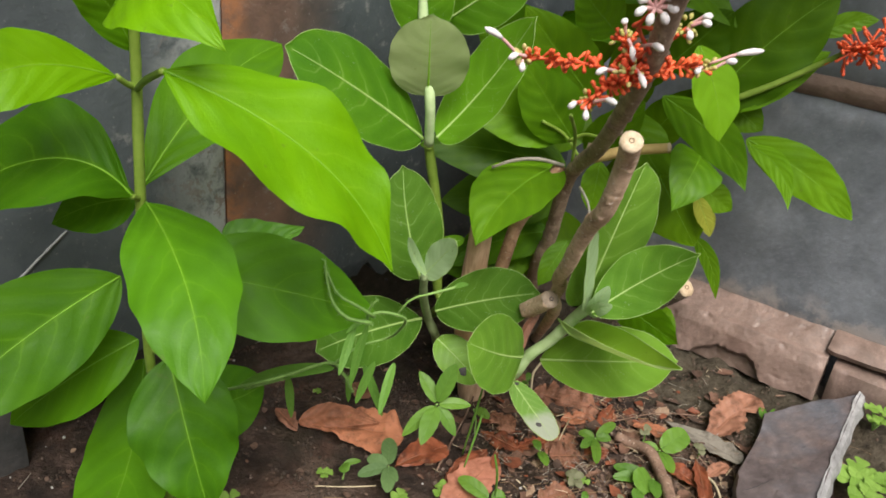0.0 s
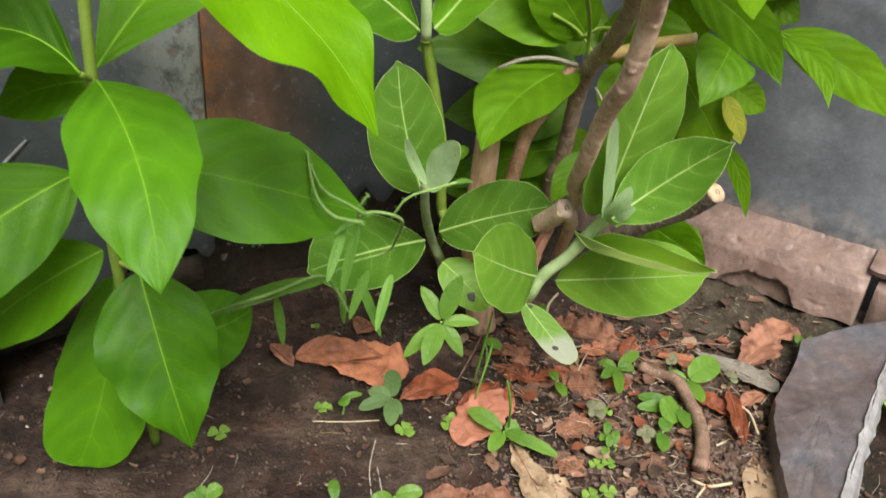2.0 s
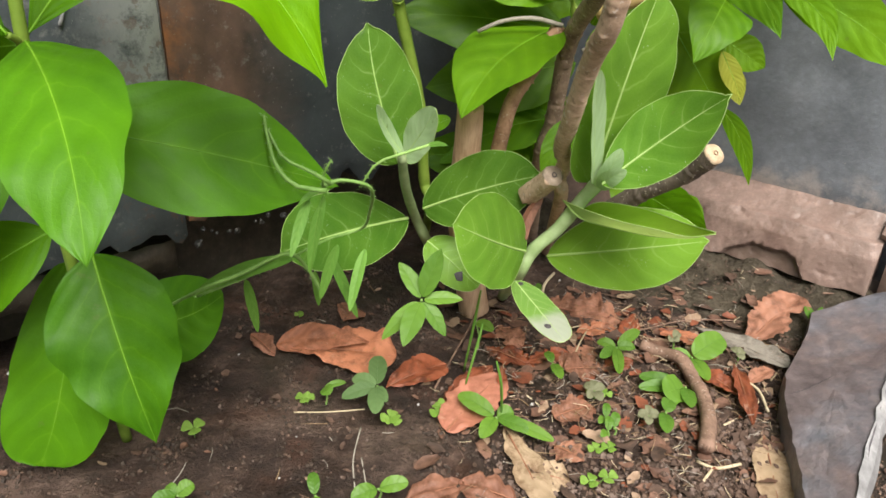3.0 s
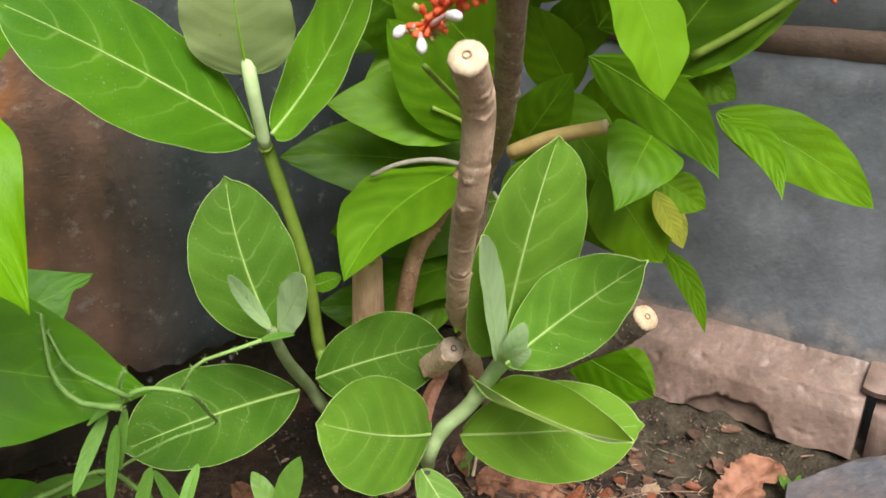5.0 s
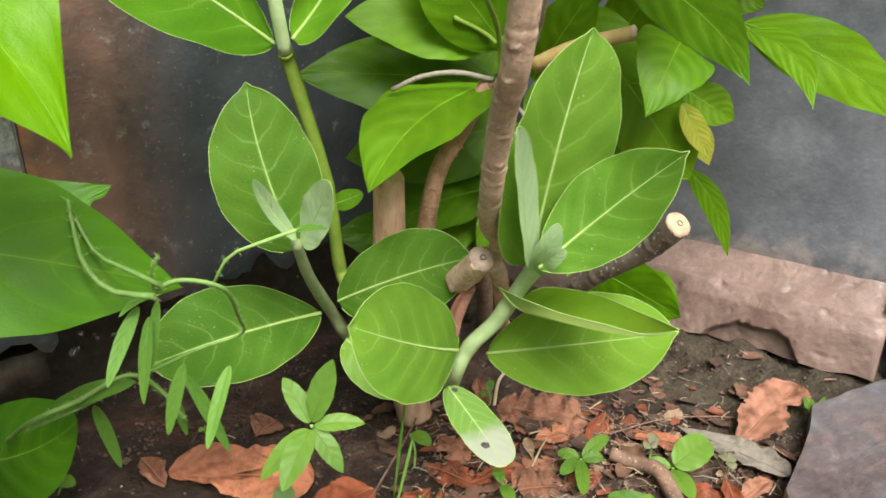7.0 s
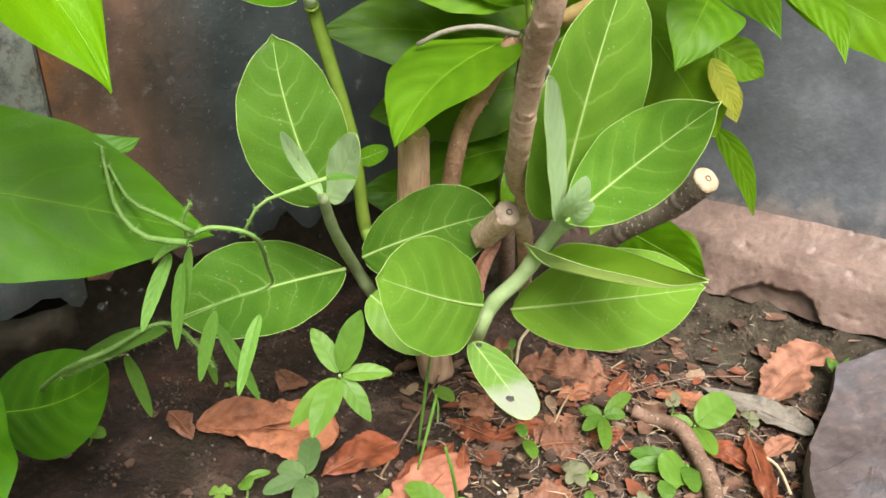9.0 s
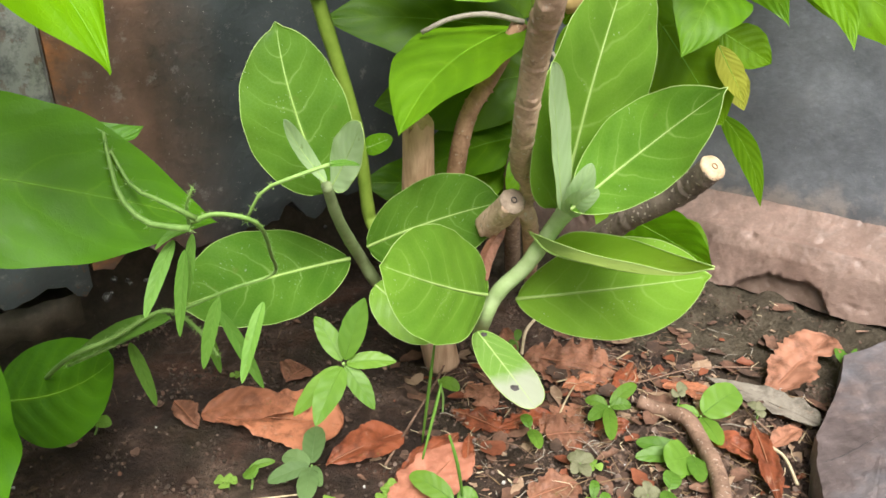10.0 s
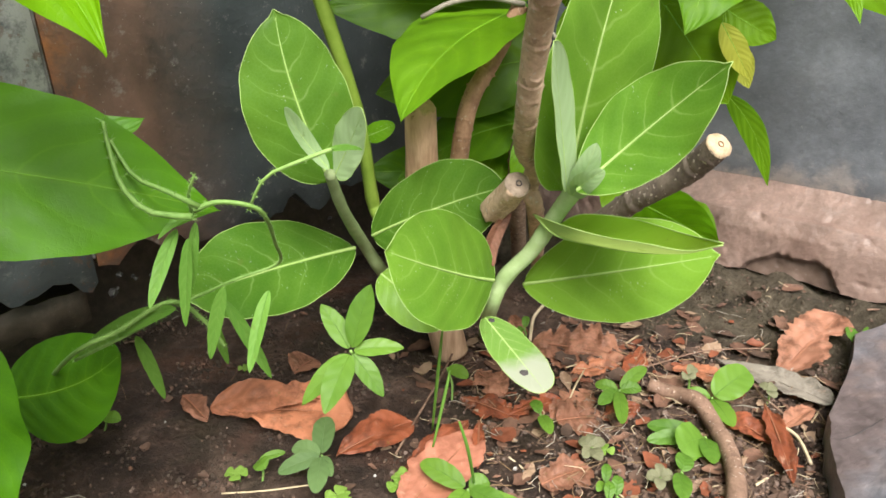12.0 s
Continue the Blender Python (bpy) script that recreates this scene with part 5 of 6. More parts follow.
def weed_stem(points, r0, r1):
    ob, line, radii = limb(weed, "stem", points, r0, r1, HAIRY)
    rng = random.Random(len(points) * 31 + len(line))
    verts, faces = [], []
    for k in range(len(line) * 16):
        p = line[rng.randrange(len(line))]
        way = Vector((rng.uniform(-1, 1), rng.uniform(-1, 1), rng.uniform(-1, 1))).normalized()
        q = p + way * (r0 + rng.uniform(0.001, 0.0026))
        side = way.orthogonal().normalized() * 0.00018
        faces.append((len(verts), len(verts) + 1, len(verts) + 2))
        verts += [p + side, p - side, q]
    mesh_object("hair", verts, faces, HAIRY, ob)


HAIRY = plain_material("hairy_stem", (0.13, 0.25, 0.05), (0.25, 0.40, 0.11), 150, 0.6, 0.4)
weed_stem([(-0.281, 0.661, -0.006), (-0.163, 0.53, 0.119), (-0.123, 0.515, 0.145), (-0.089, 0.505, 0.167), (-0.078, 0.515, 0.151), (-0.07, 0.52, 0.13)], 0.0014, 0.0010)
weed_stem([(-0.16, 0.53, 0.117), (-0.12, 0.52, 0.14), (-0.089, 0.51, 0.16)], 0.0010, 0.0008)
leaf(weed, (0.50, 0.60), (-0.0837, 0.4984, 0.1672), (-0.171, 0.5512, 0.1037), 0.0115, (0.0981, -0.7926, 0.6018), (-0.0005, 0.0001, 0.0046), 0.30, material=WEED)
weed_stem([(-0.0871, 0.5096, 0.1622), (-0.069, 0.5496, 0.1554), (-0.0453, 0.5587, 0.1606), (-0.0368, 0.5269, 0.1881), (-0.0321, 0.4909, 0.2213), (-0.0481, 0.4852, 0.2286), (-0.0601, 0.4828, 0.2256)], 0.0008, 0.0012)
weed_stem([(-0.0389, 0.4962, 0.22), (-0.0291, 0.4945, 0.236), (-0.0121, 0.4938, 0.2437), (0.0021, 0.4974, 0.2478)], 0.0007, 0.0010)
weed_stem([(-0.0557, 0.4684, 0.2288), (-0.0733, 0.4676, 0.2321), (-0.0843, 0.4712, 0.2428), (-0.0898, 0.4795, 0.2579), (-0.0916, 0.4834, 0.2676)], 0.0016, 0.0006)
weed_stem([(-0.054, 0.4736, 0.2313), (-0.0649, 0.471, 0.2396), (-0.081, 0.4777, 0.2446), (-0.09, 0.483, 0.2592)], 0.0014, 0.0006)
weed_stem([(-0.059, 0.478, 0.227), (-0.058, 0.475, 0.236), (-0.053, 0.472, 0.246)], 0.0007, 0.0005)
leaf(weed, (0.50, 0.60), (0.001, 0.4967, 0.2474), (0.0136, 0.5169, 0.2407), 0.0044, (0, -0.7071, 0.7071), (0, 0, 0.001), 0.40, material=WEED)
leaf(weed, "narrow", (-0.058, 0.478, 0.226), (-0.073, 0.47, 0.218), 0.0040, (0, -0.7, 0.7), (0, 0, 0.002), 0.4, material=WEED)
leaf(weed, (0.50, 0.60), (-0.068, 0.4797, 0.2181), (-0.0754, 0.4525, 0.1932), 0.0068, (0.199, -0.8955, 0.398), (0, 0, 0.002), 0.30, material=WEED)
leaf(weed, (0.50, 0.60), (-0.061, 0.4734, 0.2162), (-0.068, 0.4681, 0.1742), 0.0068, (-0.2063, -0.9283, 0.3094), (0, 0, 0.002), 0.30, material=WEED)
leaf(weed, "narrow", (-0.059, 0.48, 0.221), (-0.064, 0.475, 0.19), 0.0048, (0.2, -0.9, 0.3), (0, 0, 0.002), 0.3, material=WEED)
leaf(weed, (0.50, 0.60), (-0.0521, 0.4821, 0.1869), (-0.0644, 0.4808, 0.148), 0.0070, (0.101, -0.9091, 0.4041), (0, 0, 0.002), 0.30, material=WEED)
leaf(weed, (0.50, 0.60), (-0.0616, 0.5071, 0.1663), (-0.0441, 0.508, 0.1171), 0.0074, (0.101, -0.9091, 0.4041), (0, 0, 0.002), 0.30, material=WEED)
leaf(weed, (0.50, 0.60), (-0.0377, 0.5046, 0.1723), (-0.0457, 0.4787, 0.141), 0.0078, (-0.199, -0.8955, 0.398), (0, 0, 0.002), 0.30, material=WEED)
leaf(weed, "narrow", (-0.074, 0.52, 0.146), (-0.074, 0.53, 0.112), 0.0056, (0.1, -0.9, 0.4), (0, 0, 0.002), 0.3, material=WEED)
leaf(weed, (0.50, 0.60), (-0.1273, 0.5399, 0.1257), (-0.126, 0.5544, 0.0709), 0.0080, (0.318, -0.848, 0.424), (0, 0, 0.003), 0.30, material=WEED)

# ---------------------------------------------------------------- slate slab lying at the edge of the bed
def lying_slab():
    plan = [(0.474, 0.698), (0.432, 0.702), (0.402, 0.699), (0.372, 0.693), (0.357, 0.662), (0.334, 0.629), (0.310, 0.596), (0.298, 0.569), (0.289, 0.538),
            (0.277, 0.490), (0.262, 0.44), (0.245, 0.395), (0.272, 0.405), (0.307, 0.459), (0.349, 0.523), (0.385, 0.575), (0.418, 0.622)]
    outline = [(x, y, 0.0175 + 0.37 * max(-0.002, (x - 0.277) * 0.907 - (y - 0.49) * 0.42)) for x, y in plan]  # it leans up towards the wall
    slab = root("stone_slab", (0.35, 0.57, 0.0), "flat purple-grey slate slab with a chipped pale edge", "stone")
    n = len(outline)
    fine = []
    for k in range(n):
        a, b = V(outline[k]), V(outline[(k + 1) % n])
        for j in range(5):
            p = a.lerp(b, j / 5)
            w = 0.0028 * noise.noise(p * 60) + 0.0015 * noise.noise(p * 170)
            fine.append(p + Vector((w, w, 0)))
    m = len(fine)
    centre = sum(fine, Vector()) / m
    rings = [[centre.lerp(p, s) + Vector((0, 0, 0.0014 * noise.noise(centre.lerp(p, s) * 32) + 0.0008 * noise.noise(centre.lerp(p, s) * 110))) for p in fine] for s in (0.12, 0.24, 0.36, 0.48, 0.6, 0.7, 0.8, 0.88, 0.94, 0.985)]
    verts, faces = [centre], []
    for ring in rings:
        verts += ring
    verts += [p - Vector((0, 0, 0.0018)) for p in fine] + [p - Vector((0, 0, 0.030)) for p in fine]
    faces += [(0, 1 + k, 1 + (k + 1) % m) for k in range(m)]
    for r in range(11):
        for k in range(m):
            a, b = 1 + r * m + k, 1 + r * m + (k + 1) % m
            faces.append((a, a + m, b + m, b))
    body = mesh_object("body", verts, faces, PURPLE, slab)
    body.data.set_sharp_from_angle(angle=radians(30))
    tree = BVHTree.FromPolygons(verts, faces)
    for line in ([(0.300, 0.566, 0.03), (0.316, 0.569, 0.03), (0.345, 0.583, 0.03)],):
        run = []
        for k, p in enumerate(spline(line, 18)):
            hit = tree.ray_cast(Vector((p.x, p.y + 0.0015 * noise.noise(Vector((k * 0.8, 1, 0))), 0.3)), Vector((0, 0, -1)))[0]
            if hit:
                run.append(hit)
        if len(run) > 4:
            v, f = tube(run, [0.00045 * math.sin(math.pi * (k + 0.4) / len(run)) for k in range(len(run))], 5)
            mesh_object("crack", v, f, PITH_DARK, slab, label="dark hairline crack")
    # the broken edge: a sloping pale strip along the outer side
    strip = [p for k, p in enumerate(fine) if k >= 12 * 5] + [fine[0]]
    verts, faces = [], []
    for k, p in enumerate(strip):
        w = 0.0025 * noise.noise(p * 90)
        out = Vector((0.83, -0.55, 0))
        verts += [p + Vector((0, 0, 0.0012)) - out * (0.003 + w), p + out * (0.004 + w) - Vector((0, 0, 0.003)), p + out * (0.008 + 1.5 * w) - Vector((0, 0, 0.012)),
                  p + out * 0.006 - Vector((0, 0, 0.034)), p - Vector((0, 0, 0.03))]
    for k in range(len(strip) - 1):
        for j in range(4):
            a = k * 5 + j
            faces.append((a, a + 1, a + 6, a + 5))
    mesh_object("chipped_edge", verts, faces, CHIP, slab, label="pale broken edge of the slab", smooth=False)


lying_slab()


def flat_stone(foot, size, seed, material, label):
    """A broken flat stone half sunk in the soil."""
    rng = random.Random(seed)
    thing = root("flat_stone", foot, label, "stone")
    n = 22
    rim = []
    for k in range(n):
        a = math.tau * k / n
        r = size * (1 + 0.16 * noise.noise(Vector((math.cos(a) * 1.3, math.sin(a) * 1.3, seed))) + 0.05 * rng.uniform(-1, 1))
        rim.append(Vector((math.cos(a) * r, math.sin(a) * r * 0.8, 0)))
    verts, faces = [V(foot) + Vector((0, 0, 0.022))], []
    for scale, z in ((0.5, 0.021), (0.9, 0.019), (1.0, 0.013), (1.04, -0.02)):
        verts += [V(foot) + p * scale + Vector((0, 0, z + 0.003 * noise.noise(p * 40 + Vector((seed, 0, z))))) for p in rim]
    faces += [(0, 1 + k, 1 + (k + 1) % n) for k in range(n)]
    for r in range(3):
        for k in range(n):
            a, c = 1 + r * n + k, 1 + r * n + (k + 1) % n
            faces.append((a, a + n, c + n, c))
    ob = mesh_object("body", verts, faces, material, thing)
    ob.data.set_sharp_from_angle(angle=radians(28))


flat_stone((-0.455, 0.446, -0.004), 0.108, 3, PALE_STONE, "pale grey flat stone half sunk in the soil")


# ---------------------------------------------------------------- fallen leaves
def ground_leaf(base, tip, side_a, side_b, material, label, lift=0.004, curl=0.25, arch=0.004, kind="dry", bite=None, flap=False, torn=0.0):
    base, tip = V(base), V(tip)
    for p in (base, tip):
        p.z = ground_height(p.x, p.y) + lift * 0.5
    across = V(side_a) - V(side_b)
    across.z = 0
    along = (tip - base)
    along.z = 0
    along.normalize()
    width = (across - along * across.dot(along)).length * 0.92
    foot = (base.x, base.y, ground_height(base.x, base.y))
    thing = root("dead_leaf", foot, label, "leaf", "fallen leaves")
    leaf_count[0] += 1
    tilt = Vector((0.0, -0.10, 1.0))
    v, f, uv, line, rim, n = blade(kind, base, tip, width, tilt, (0, 0, arch * 0.5), curl * 0.7, 0.5, bite, seed=leaf_count[0], crumple=0.6 if width > 0.03 else 0.9, torn=torn or (0.65 if "torn" in label else 0.15))
    mesh_object("blade", v, f, material, thing, uv)
    if flap:  # the far edge is folded back over the blade
        out = V(side_a) - (base + tip) / 2
        out.z = 0
        out.normalize()
        a, b = base + out * width * 0.02 + Vector((0, 0, 0.003)), base.lerp(tip, 0.86) + out * width * 0.20 + Vector((0, 0, 0.008))
        v, f, uv, _, _, _ = blade((0.6, 0.9), a, b, width * 0.42, (0.0, -0.55, 0.85), out * width * 0.10 + Vector((0, 0, 0.004)), 0.2, 0.5, seed=leaf_count[0] + 500, crumple=0.5)
        mesh_object("folded_edge", v, f, material, thing, uv)
    tv, tf = tube([p + n * 0.0002 for p in line[:43]], [0.0008 * (1.1 - k / 43) for k in range(43)], 5)
    mesh_object("midrib", tv, tf, DEAD_GREY if material == DEAD_GREY else RIB_DEAD, thing)


BROWN = "dry orange-brown fallen leaf curling on the soil"
ground_leaf((-0.132, 0.638, 0), (-0.024, 0.627, 0), (-0.097, 0.650, 0), (-0.075, 0.576, 0), DEAD_ORANGE, "large dry orange-brown leaf folded over on the soil", 0.010, 0.30, 0.008, kind=(1.5, 0.5), flap=True)
ground_leaf((-0.030, 0.584, 0), (0.021, 0.620, 0), (-0.011, 0.627, 0), (0.010, 0.591, 0), DEAD_RED, "shiny red-brown fallen leaf on the soil", 0.008, 0.35, 0.006, kind=(0.95, 0.6))
ground_leaf((0.016, 0.562, 0), (0.062, 0.621, 0), (0.030, 0.624, 0), (0.043, 0.599, 0), DEAD_RED, "red-brown fallen leaf lying half under another", 0.007, 0.3)
ground_leaf((0.021, 0.532, 0), (0.070, 0.606, 0), (0.033, 0.590, 0), (0.065, 0.551, 0), DEAD_SALMON, "broad salmon-brown fallen leaf on the soil", 0.012, 0.15, 0.008, kind=(0.5, 0.6))
ground_leaf((0.070, 0.616, 0), (0.067, 0.568, 0), (0.075, 0.591, 0), (0.064, 0.590, 0), DEAD_RED, "small curled red-brown fallen leaf", 0.012, 0.6)
ground_leaf((0.057, 0.649, 0), (0.100, 0.622, 0), (0.078, 0.659, 0), (0.077, 0.624, 0), DEAD_RED, "torn brown leaf pressed into the litter", 0.005, 0.2)
ground_leaf((0.070, 0.684, 0), (0.090, 0.650, 0), (0.088, 0.688, 0), (0.073, 0.650, 0), DEAD, "torn brown leaf pressed into the litter", 0.005, 0.3)
ground_leaf((0.091, 0.626, 0), (0.135, 0.646, 0), (0.112, 0.650, 0), (0.114, 0.621, 0), DEAD_RED, "torn brown leaf pressed into the litter", 0.005, 0.2)
ground_leaf((0.120, 0.732, 0), (0.195, 0.709, 0), (0.164, 0.755, 0), (0.146, 0.679, 0), DEAD, "torn brown leaf under the milkweed", 0.006, 0.15, 0.004, kind=(0.5, 0.5), torn=0.8)
ground_leaf((0.214, 0.727, 0), (0.183, 0.654, 0), (0.186, 0.688, 0), (0.207, 0.684, 0), DEAD_RED, "small rust-red fallen leaf", 0.007, 0.3)
ground_leaf((0.122, 0.624, 0), (0.161, 0.658, 0), (0.135, 0.651, 0), (0.147, 0.616, 0), DEAD, "torn brown leaf pressed into the litter", 0.004, 0.15)
ground_leaf((0.108, 0.552, 0), (0.142, 0.566, 0), (0.115, 0.573, 0), (0.132, 0.541, 0), DEAD, "torn brown leaf flat in the litter", 0.005, 0.2, kind=(0.4, 0.4), torn=0.4)
ground_leaf((0.126, 0.618, 0), (0.160, 0.622, 0), (0.140, 0.650, 0), (0.140, 0.606, 0), DEAD, "torn brown leaf pressed into the litter", 0.006, 0.15, kind=(0.4, 0.4))
ground_leaf((0.146, 0.684, 0), (0.186, 0.688, 0), (0.166, 0.698, 0), (0.166, 0.674, 0), DEAD_ORANGE, "torn orange-brown leaf edge in the litter", 0.008, 0.3)
ground_leaf((0.229, 0.687, 0), (0.262, 0.668, 0), (0.252, 0.693, 0), (0.236, 0.672, 0), DEAD_ORANGE, "orange dead leaf lying on the bank", 0.008, 0.3, kind=(0.6, 0.5))
ground_leaf((0.160, 0.623, 0), (0.190, 0.631, 0), (0.177, 0.640, 0), (0.174, 0.612, 0), DEAD_RED, "torn brown leaf pressed into the litter", 0.004, 0.2)
ground_leaf((0.311, 0.674, 0), (0.378, 0.727, 0), (0.334, 0.716, 0), (0.335, 0.651, 0), DEAD, "crumpled pale brown leaf against the slab", 0.010, 0.5, 0.006, kind=(0.5, 0.45), bite=(1, 0.6, 0.5, 0.2), torn=0.45)
ground_leaf((0.329, 0.627, 0), (0.266, 0.697, 0), (0.299, 0.674, 0), (0.287, 0.633, 0), DEAD_GREY, "long grey dry leaf curling at its edges", 0.008, 0.5, 0.004, kind=(0.5, 1.1))
ground_leaf((0.249, 0.618, 0), (0.271, 0.589, 0), (0.273, 0.628, 0), (0.259, 0.598, 0), DEAD_RED, "folded dark red fallen leaf", 0.010, 0.5)
ground_leaf((0.280, 0.628, 0), (0.267, 0.544, 0), (0.267, 0.583, 0), (0.284, 0.573, 0), DEAD_RED, "red-brown leaf standing on its edge", 0.012, 0.7, 0.006)
ground_leaf((0.282, 0.601, 0), (0.314, 0.623, 0), (0.299, 0.626, 0), (0.298, 0.604, 0), DEAD, "small curled tan leaf on litter", 0.010, 0.9)
ground_leaf((-0.161, 0.660, 0), (-0.133, 0.628, 0), (-0.149, 0.664, 0), (-0.145, 0.628, 0), DEAD, "small crumpled brown leaf", 0.008, 0.8)
ground_leaf((0.105, 0.778, 0), (0.112, 0.734, 0), (0.101, 0.753, 0), (0.119, 0.762, 0), DEAD, BROWN, 0.006, 0.4)
ground_leaf((-0.079, 0.69, 0), (-0.066, 0.71, 0), (-0.085, 0.711, 0), (-0.059, 0.681, 0), DEAD, "small crumpled brown leaf", 0.006, 0.7)
ground_leaf((0.067, 0.54, 0), (0.096, 0.445, 0), (0.071, 0.485, 0), (0.096, 0.499, 0), DEAD_TAN, "long cream-coloured dry fallen leaf", 0.006, 0.35)
ground_leaf((0.084, 0.492, 0), (0.112, 0.485, 0), (0.094, 0.502, 0), (0.097, 0.467, 0), DEAD_TAN, "yellowish tan fallen leaf on soil", 0.003, 0.1)
ground_leaf((0.275, 0.539, 0), (0.257, 0.456, 0), (0.249, 0.496, 0), (0.285, 0.504, 0), DEAD_TAN, "tan fallen leaf beside the slab", 0.006, 0.25)
ground_leaf((-0.011, 0.458, 0), (0.034, 0.477, 0), (0.005, 0.476, 0), (0.018, 0.449, 0), DEAD, BROWN, 0.004, 0.2)
ground_leaf((0.071, 0.464, 0), (0.03, 0.477, 0), (0.047, 0.487, 0), (0.05, 0.453, 0), DEAD, BROWN, 0.004, 0.2)
ground_leaf((0.105, 0.522, 0), (0.125, 0.504, 0), (0.107, 0.503, 0), (0.124, 0.526, 0), DEAD, "small pinkish-brown leaf fragment", 0.004, 0.2)


# ---------------------------------------------------------------- twigs, roots and straws
def stick(points, r, material, label, name="twig", r1=None, lift=0.0):
    pts = []
    for p in points:
        p = V(p)
        p.z += ground_height(p.x, p.y) + r + lift
        pts.append(tuple(p))
    n = max(10, int(sum((V(a) - V(b)).length for a, b in zip(pts, pts[1:])) / 0.004))
    line = spline(pts, n)
    leaf_count[0] += 1
    v, f = tube(line, [r + ((r1 or r) - r) * k / n for k in range(n)], 8 if r > 0.003 else 5, 0.08, leaf_count[0])
    tagged(mesh_object(name, v, f, material), label, "twig" if name != "straw" else "straw", "twigs and straws on the soil")


stick([(0.200, 0.651, 0), (0.218, 0.643, 0), (0.230, 0.627, 0), (0.235, 0.605, 0), (0.236, 0.582, 0), (0.234, 0.561, 0), (0.229, 0.539, 0), (0.219, 0.512, 0)], 0.0056, BARK_BROWN, "thick curved brown stick lying on the soil", r1=0.0066, lift=0.006)
stick([(-0.103, 0.554, 0), (-0.075, 0.558, 0), (-0.046, 0.560, 0)], 0.0007, STRAW, "pale dry straw on the soil", "straw")
stick([(0.134, 0.632, 0), (0.147, 0.662, 0), (0.158, 0.687, 0)], 0.0008, STRAW, "pale dry straw on the soil", "straw", lift=0.004)
stick([(0.143, 0.689, 0), (0.178, 0.711, 0), (0.214, 0.744, 0)], 0.0007, STRAW, "pale dry straw on the soil", "straw", lift=0.004)
stick([(0.117, 0.724, 0), (0.124, 0.762, 0), (0.138, 0.792, 0)], 0.0016, STRAW, "pale dry stalk at the foot of the milkweed", "straw", lift=0.01)
stick([(0.176, 0.690, 0), (0.206, 0.690, 0), (0.257, 0.709, 0), (0.300, 0.711, 0), (0.323, 0.706, 0)], 0.0007, BARK_BROWN, "thin wiry brown runner across the soil", lift=0.004)
stick([(0.245, 0.674, 0), (0.277, 0.659, 0), (0.282, 0.636, 0), (0.292, 0.609, 0)], 0.0010, BARK_BROWN, "thin brown twig on the litter", lift=0.006)
stick([(0.282, 0.603, 0), (0.289, 0.59, 0), (0.289, 0.567, 0)], 0.0013, STRAW, "whitish dry root on the soil", "straw", lift=0.006)
stick([(0.246, 0.549, 0), (0.264, 0.563, 0)], 0.0010, STRAW, "whitish dry root on the soil", "straw")
stick([(0.089, 0.582, 0), (0.099, 0.571, 0)], 0.0008, STRAW, "pale dry straw on the soil", "straw")
stick([(0.156, 0.57, 0), (0.172, 0.537, 0)], 0.0008, STRAW, "pale dry straw on the soil", "straw")
stick([(0.011, 0.584, 0), (0.028, 0.634, 0), (0.044, 0.681, 0), (0.056, 0.732, 0)], 0.0010, BARK_BROWN, "thin brown stalk leaning over the litter", lift=0.006)
stick([(0.306, 0.608, 0), (0.328, 0.637, 0)], 0.0007, STRAW, "pale dry straw on the soil", "straw")
stick([(-0.045, 0.473, 0), (-0.049, 0.502, 0), (-0.047, 0.539, 0)], 0.0006, GREY_TWIG, "thin grey stalk on the soil")
stick([(-0.037, 0.476, 0), (-0.043, 0.503, 0)], 0.0006, GREY_TWIG, "thin grey stalk on the soil")
stick([(0.213, 0.509, 0), (0.224, 0.5, 0), (0.245, 0.505, 0)], 0.0014, STRAW, "whitish dry root on the soil", "straw")
stick([(0.208, 0.482, 0), (0.222, 0.5, 0)], 0.0012, STRAW, "whitish dry root on the soil", "straw")
stick([(0.145, 0.559, 0), (0.164, 0.532, 0)], 0.0008, STRAW, "pale dry straw on the soil", "straw")
stick([(0.396, 0.723, 0), (0.444, 0.752, 0), (0.492, 0.774, 0)], 0.0009, BARK_BROWN, "thin brown twig beside the slab", lift=0.012)


# ---------------------------------------------------------------- seedlings and small weeds
def seedling(foot, top, leaves, label, material=None, kind="oval", category="seedling", name="seedling", broad=()):
    """A small plant: a thin stem and a few leaves, each given by its tip and width."""
    foot, top = V(foot), V(top)
    foot.z = ground_height(foot.x, foot.y) - 0.002
    thing = root(name, tuple(foot), label, category, "seedlings in the soil")
    thing["sort"], thing["limbs"] = "shrub", "A"
    leaf_count[0] += 1
    v, f = tube(spline([foot, foot.lerp(top, 0.5) + Vector((0.002, 0.001, 0.001)), top], 8), [0.0009] * 8, 6)
    mesh_object("stem", v, f, HAIRY, thing)
    for tip, width in [*leaves, *broad]:
        tip = V(tip)
        kind = "round" if width > 0.025 else kind
        begin = top.lerp(tip, 0.06)
        leaf(thing, kind, tuple(begin), tuple(tip), width, (0.05, -0.55, 0.85), (0, 0, 0.0015), 0.22, material=material or SEED)


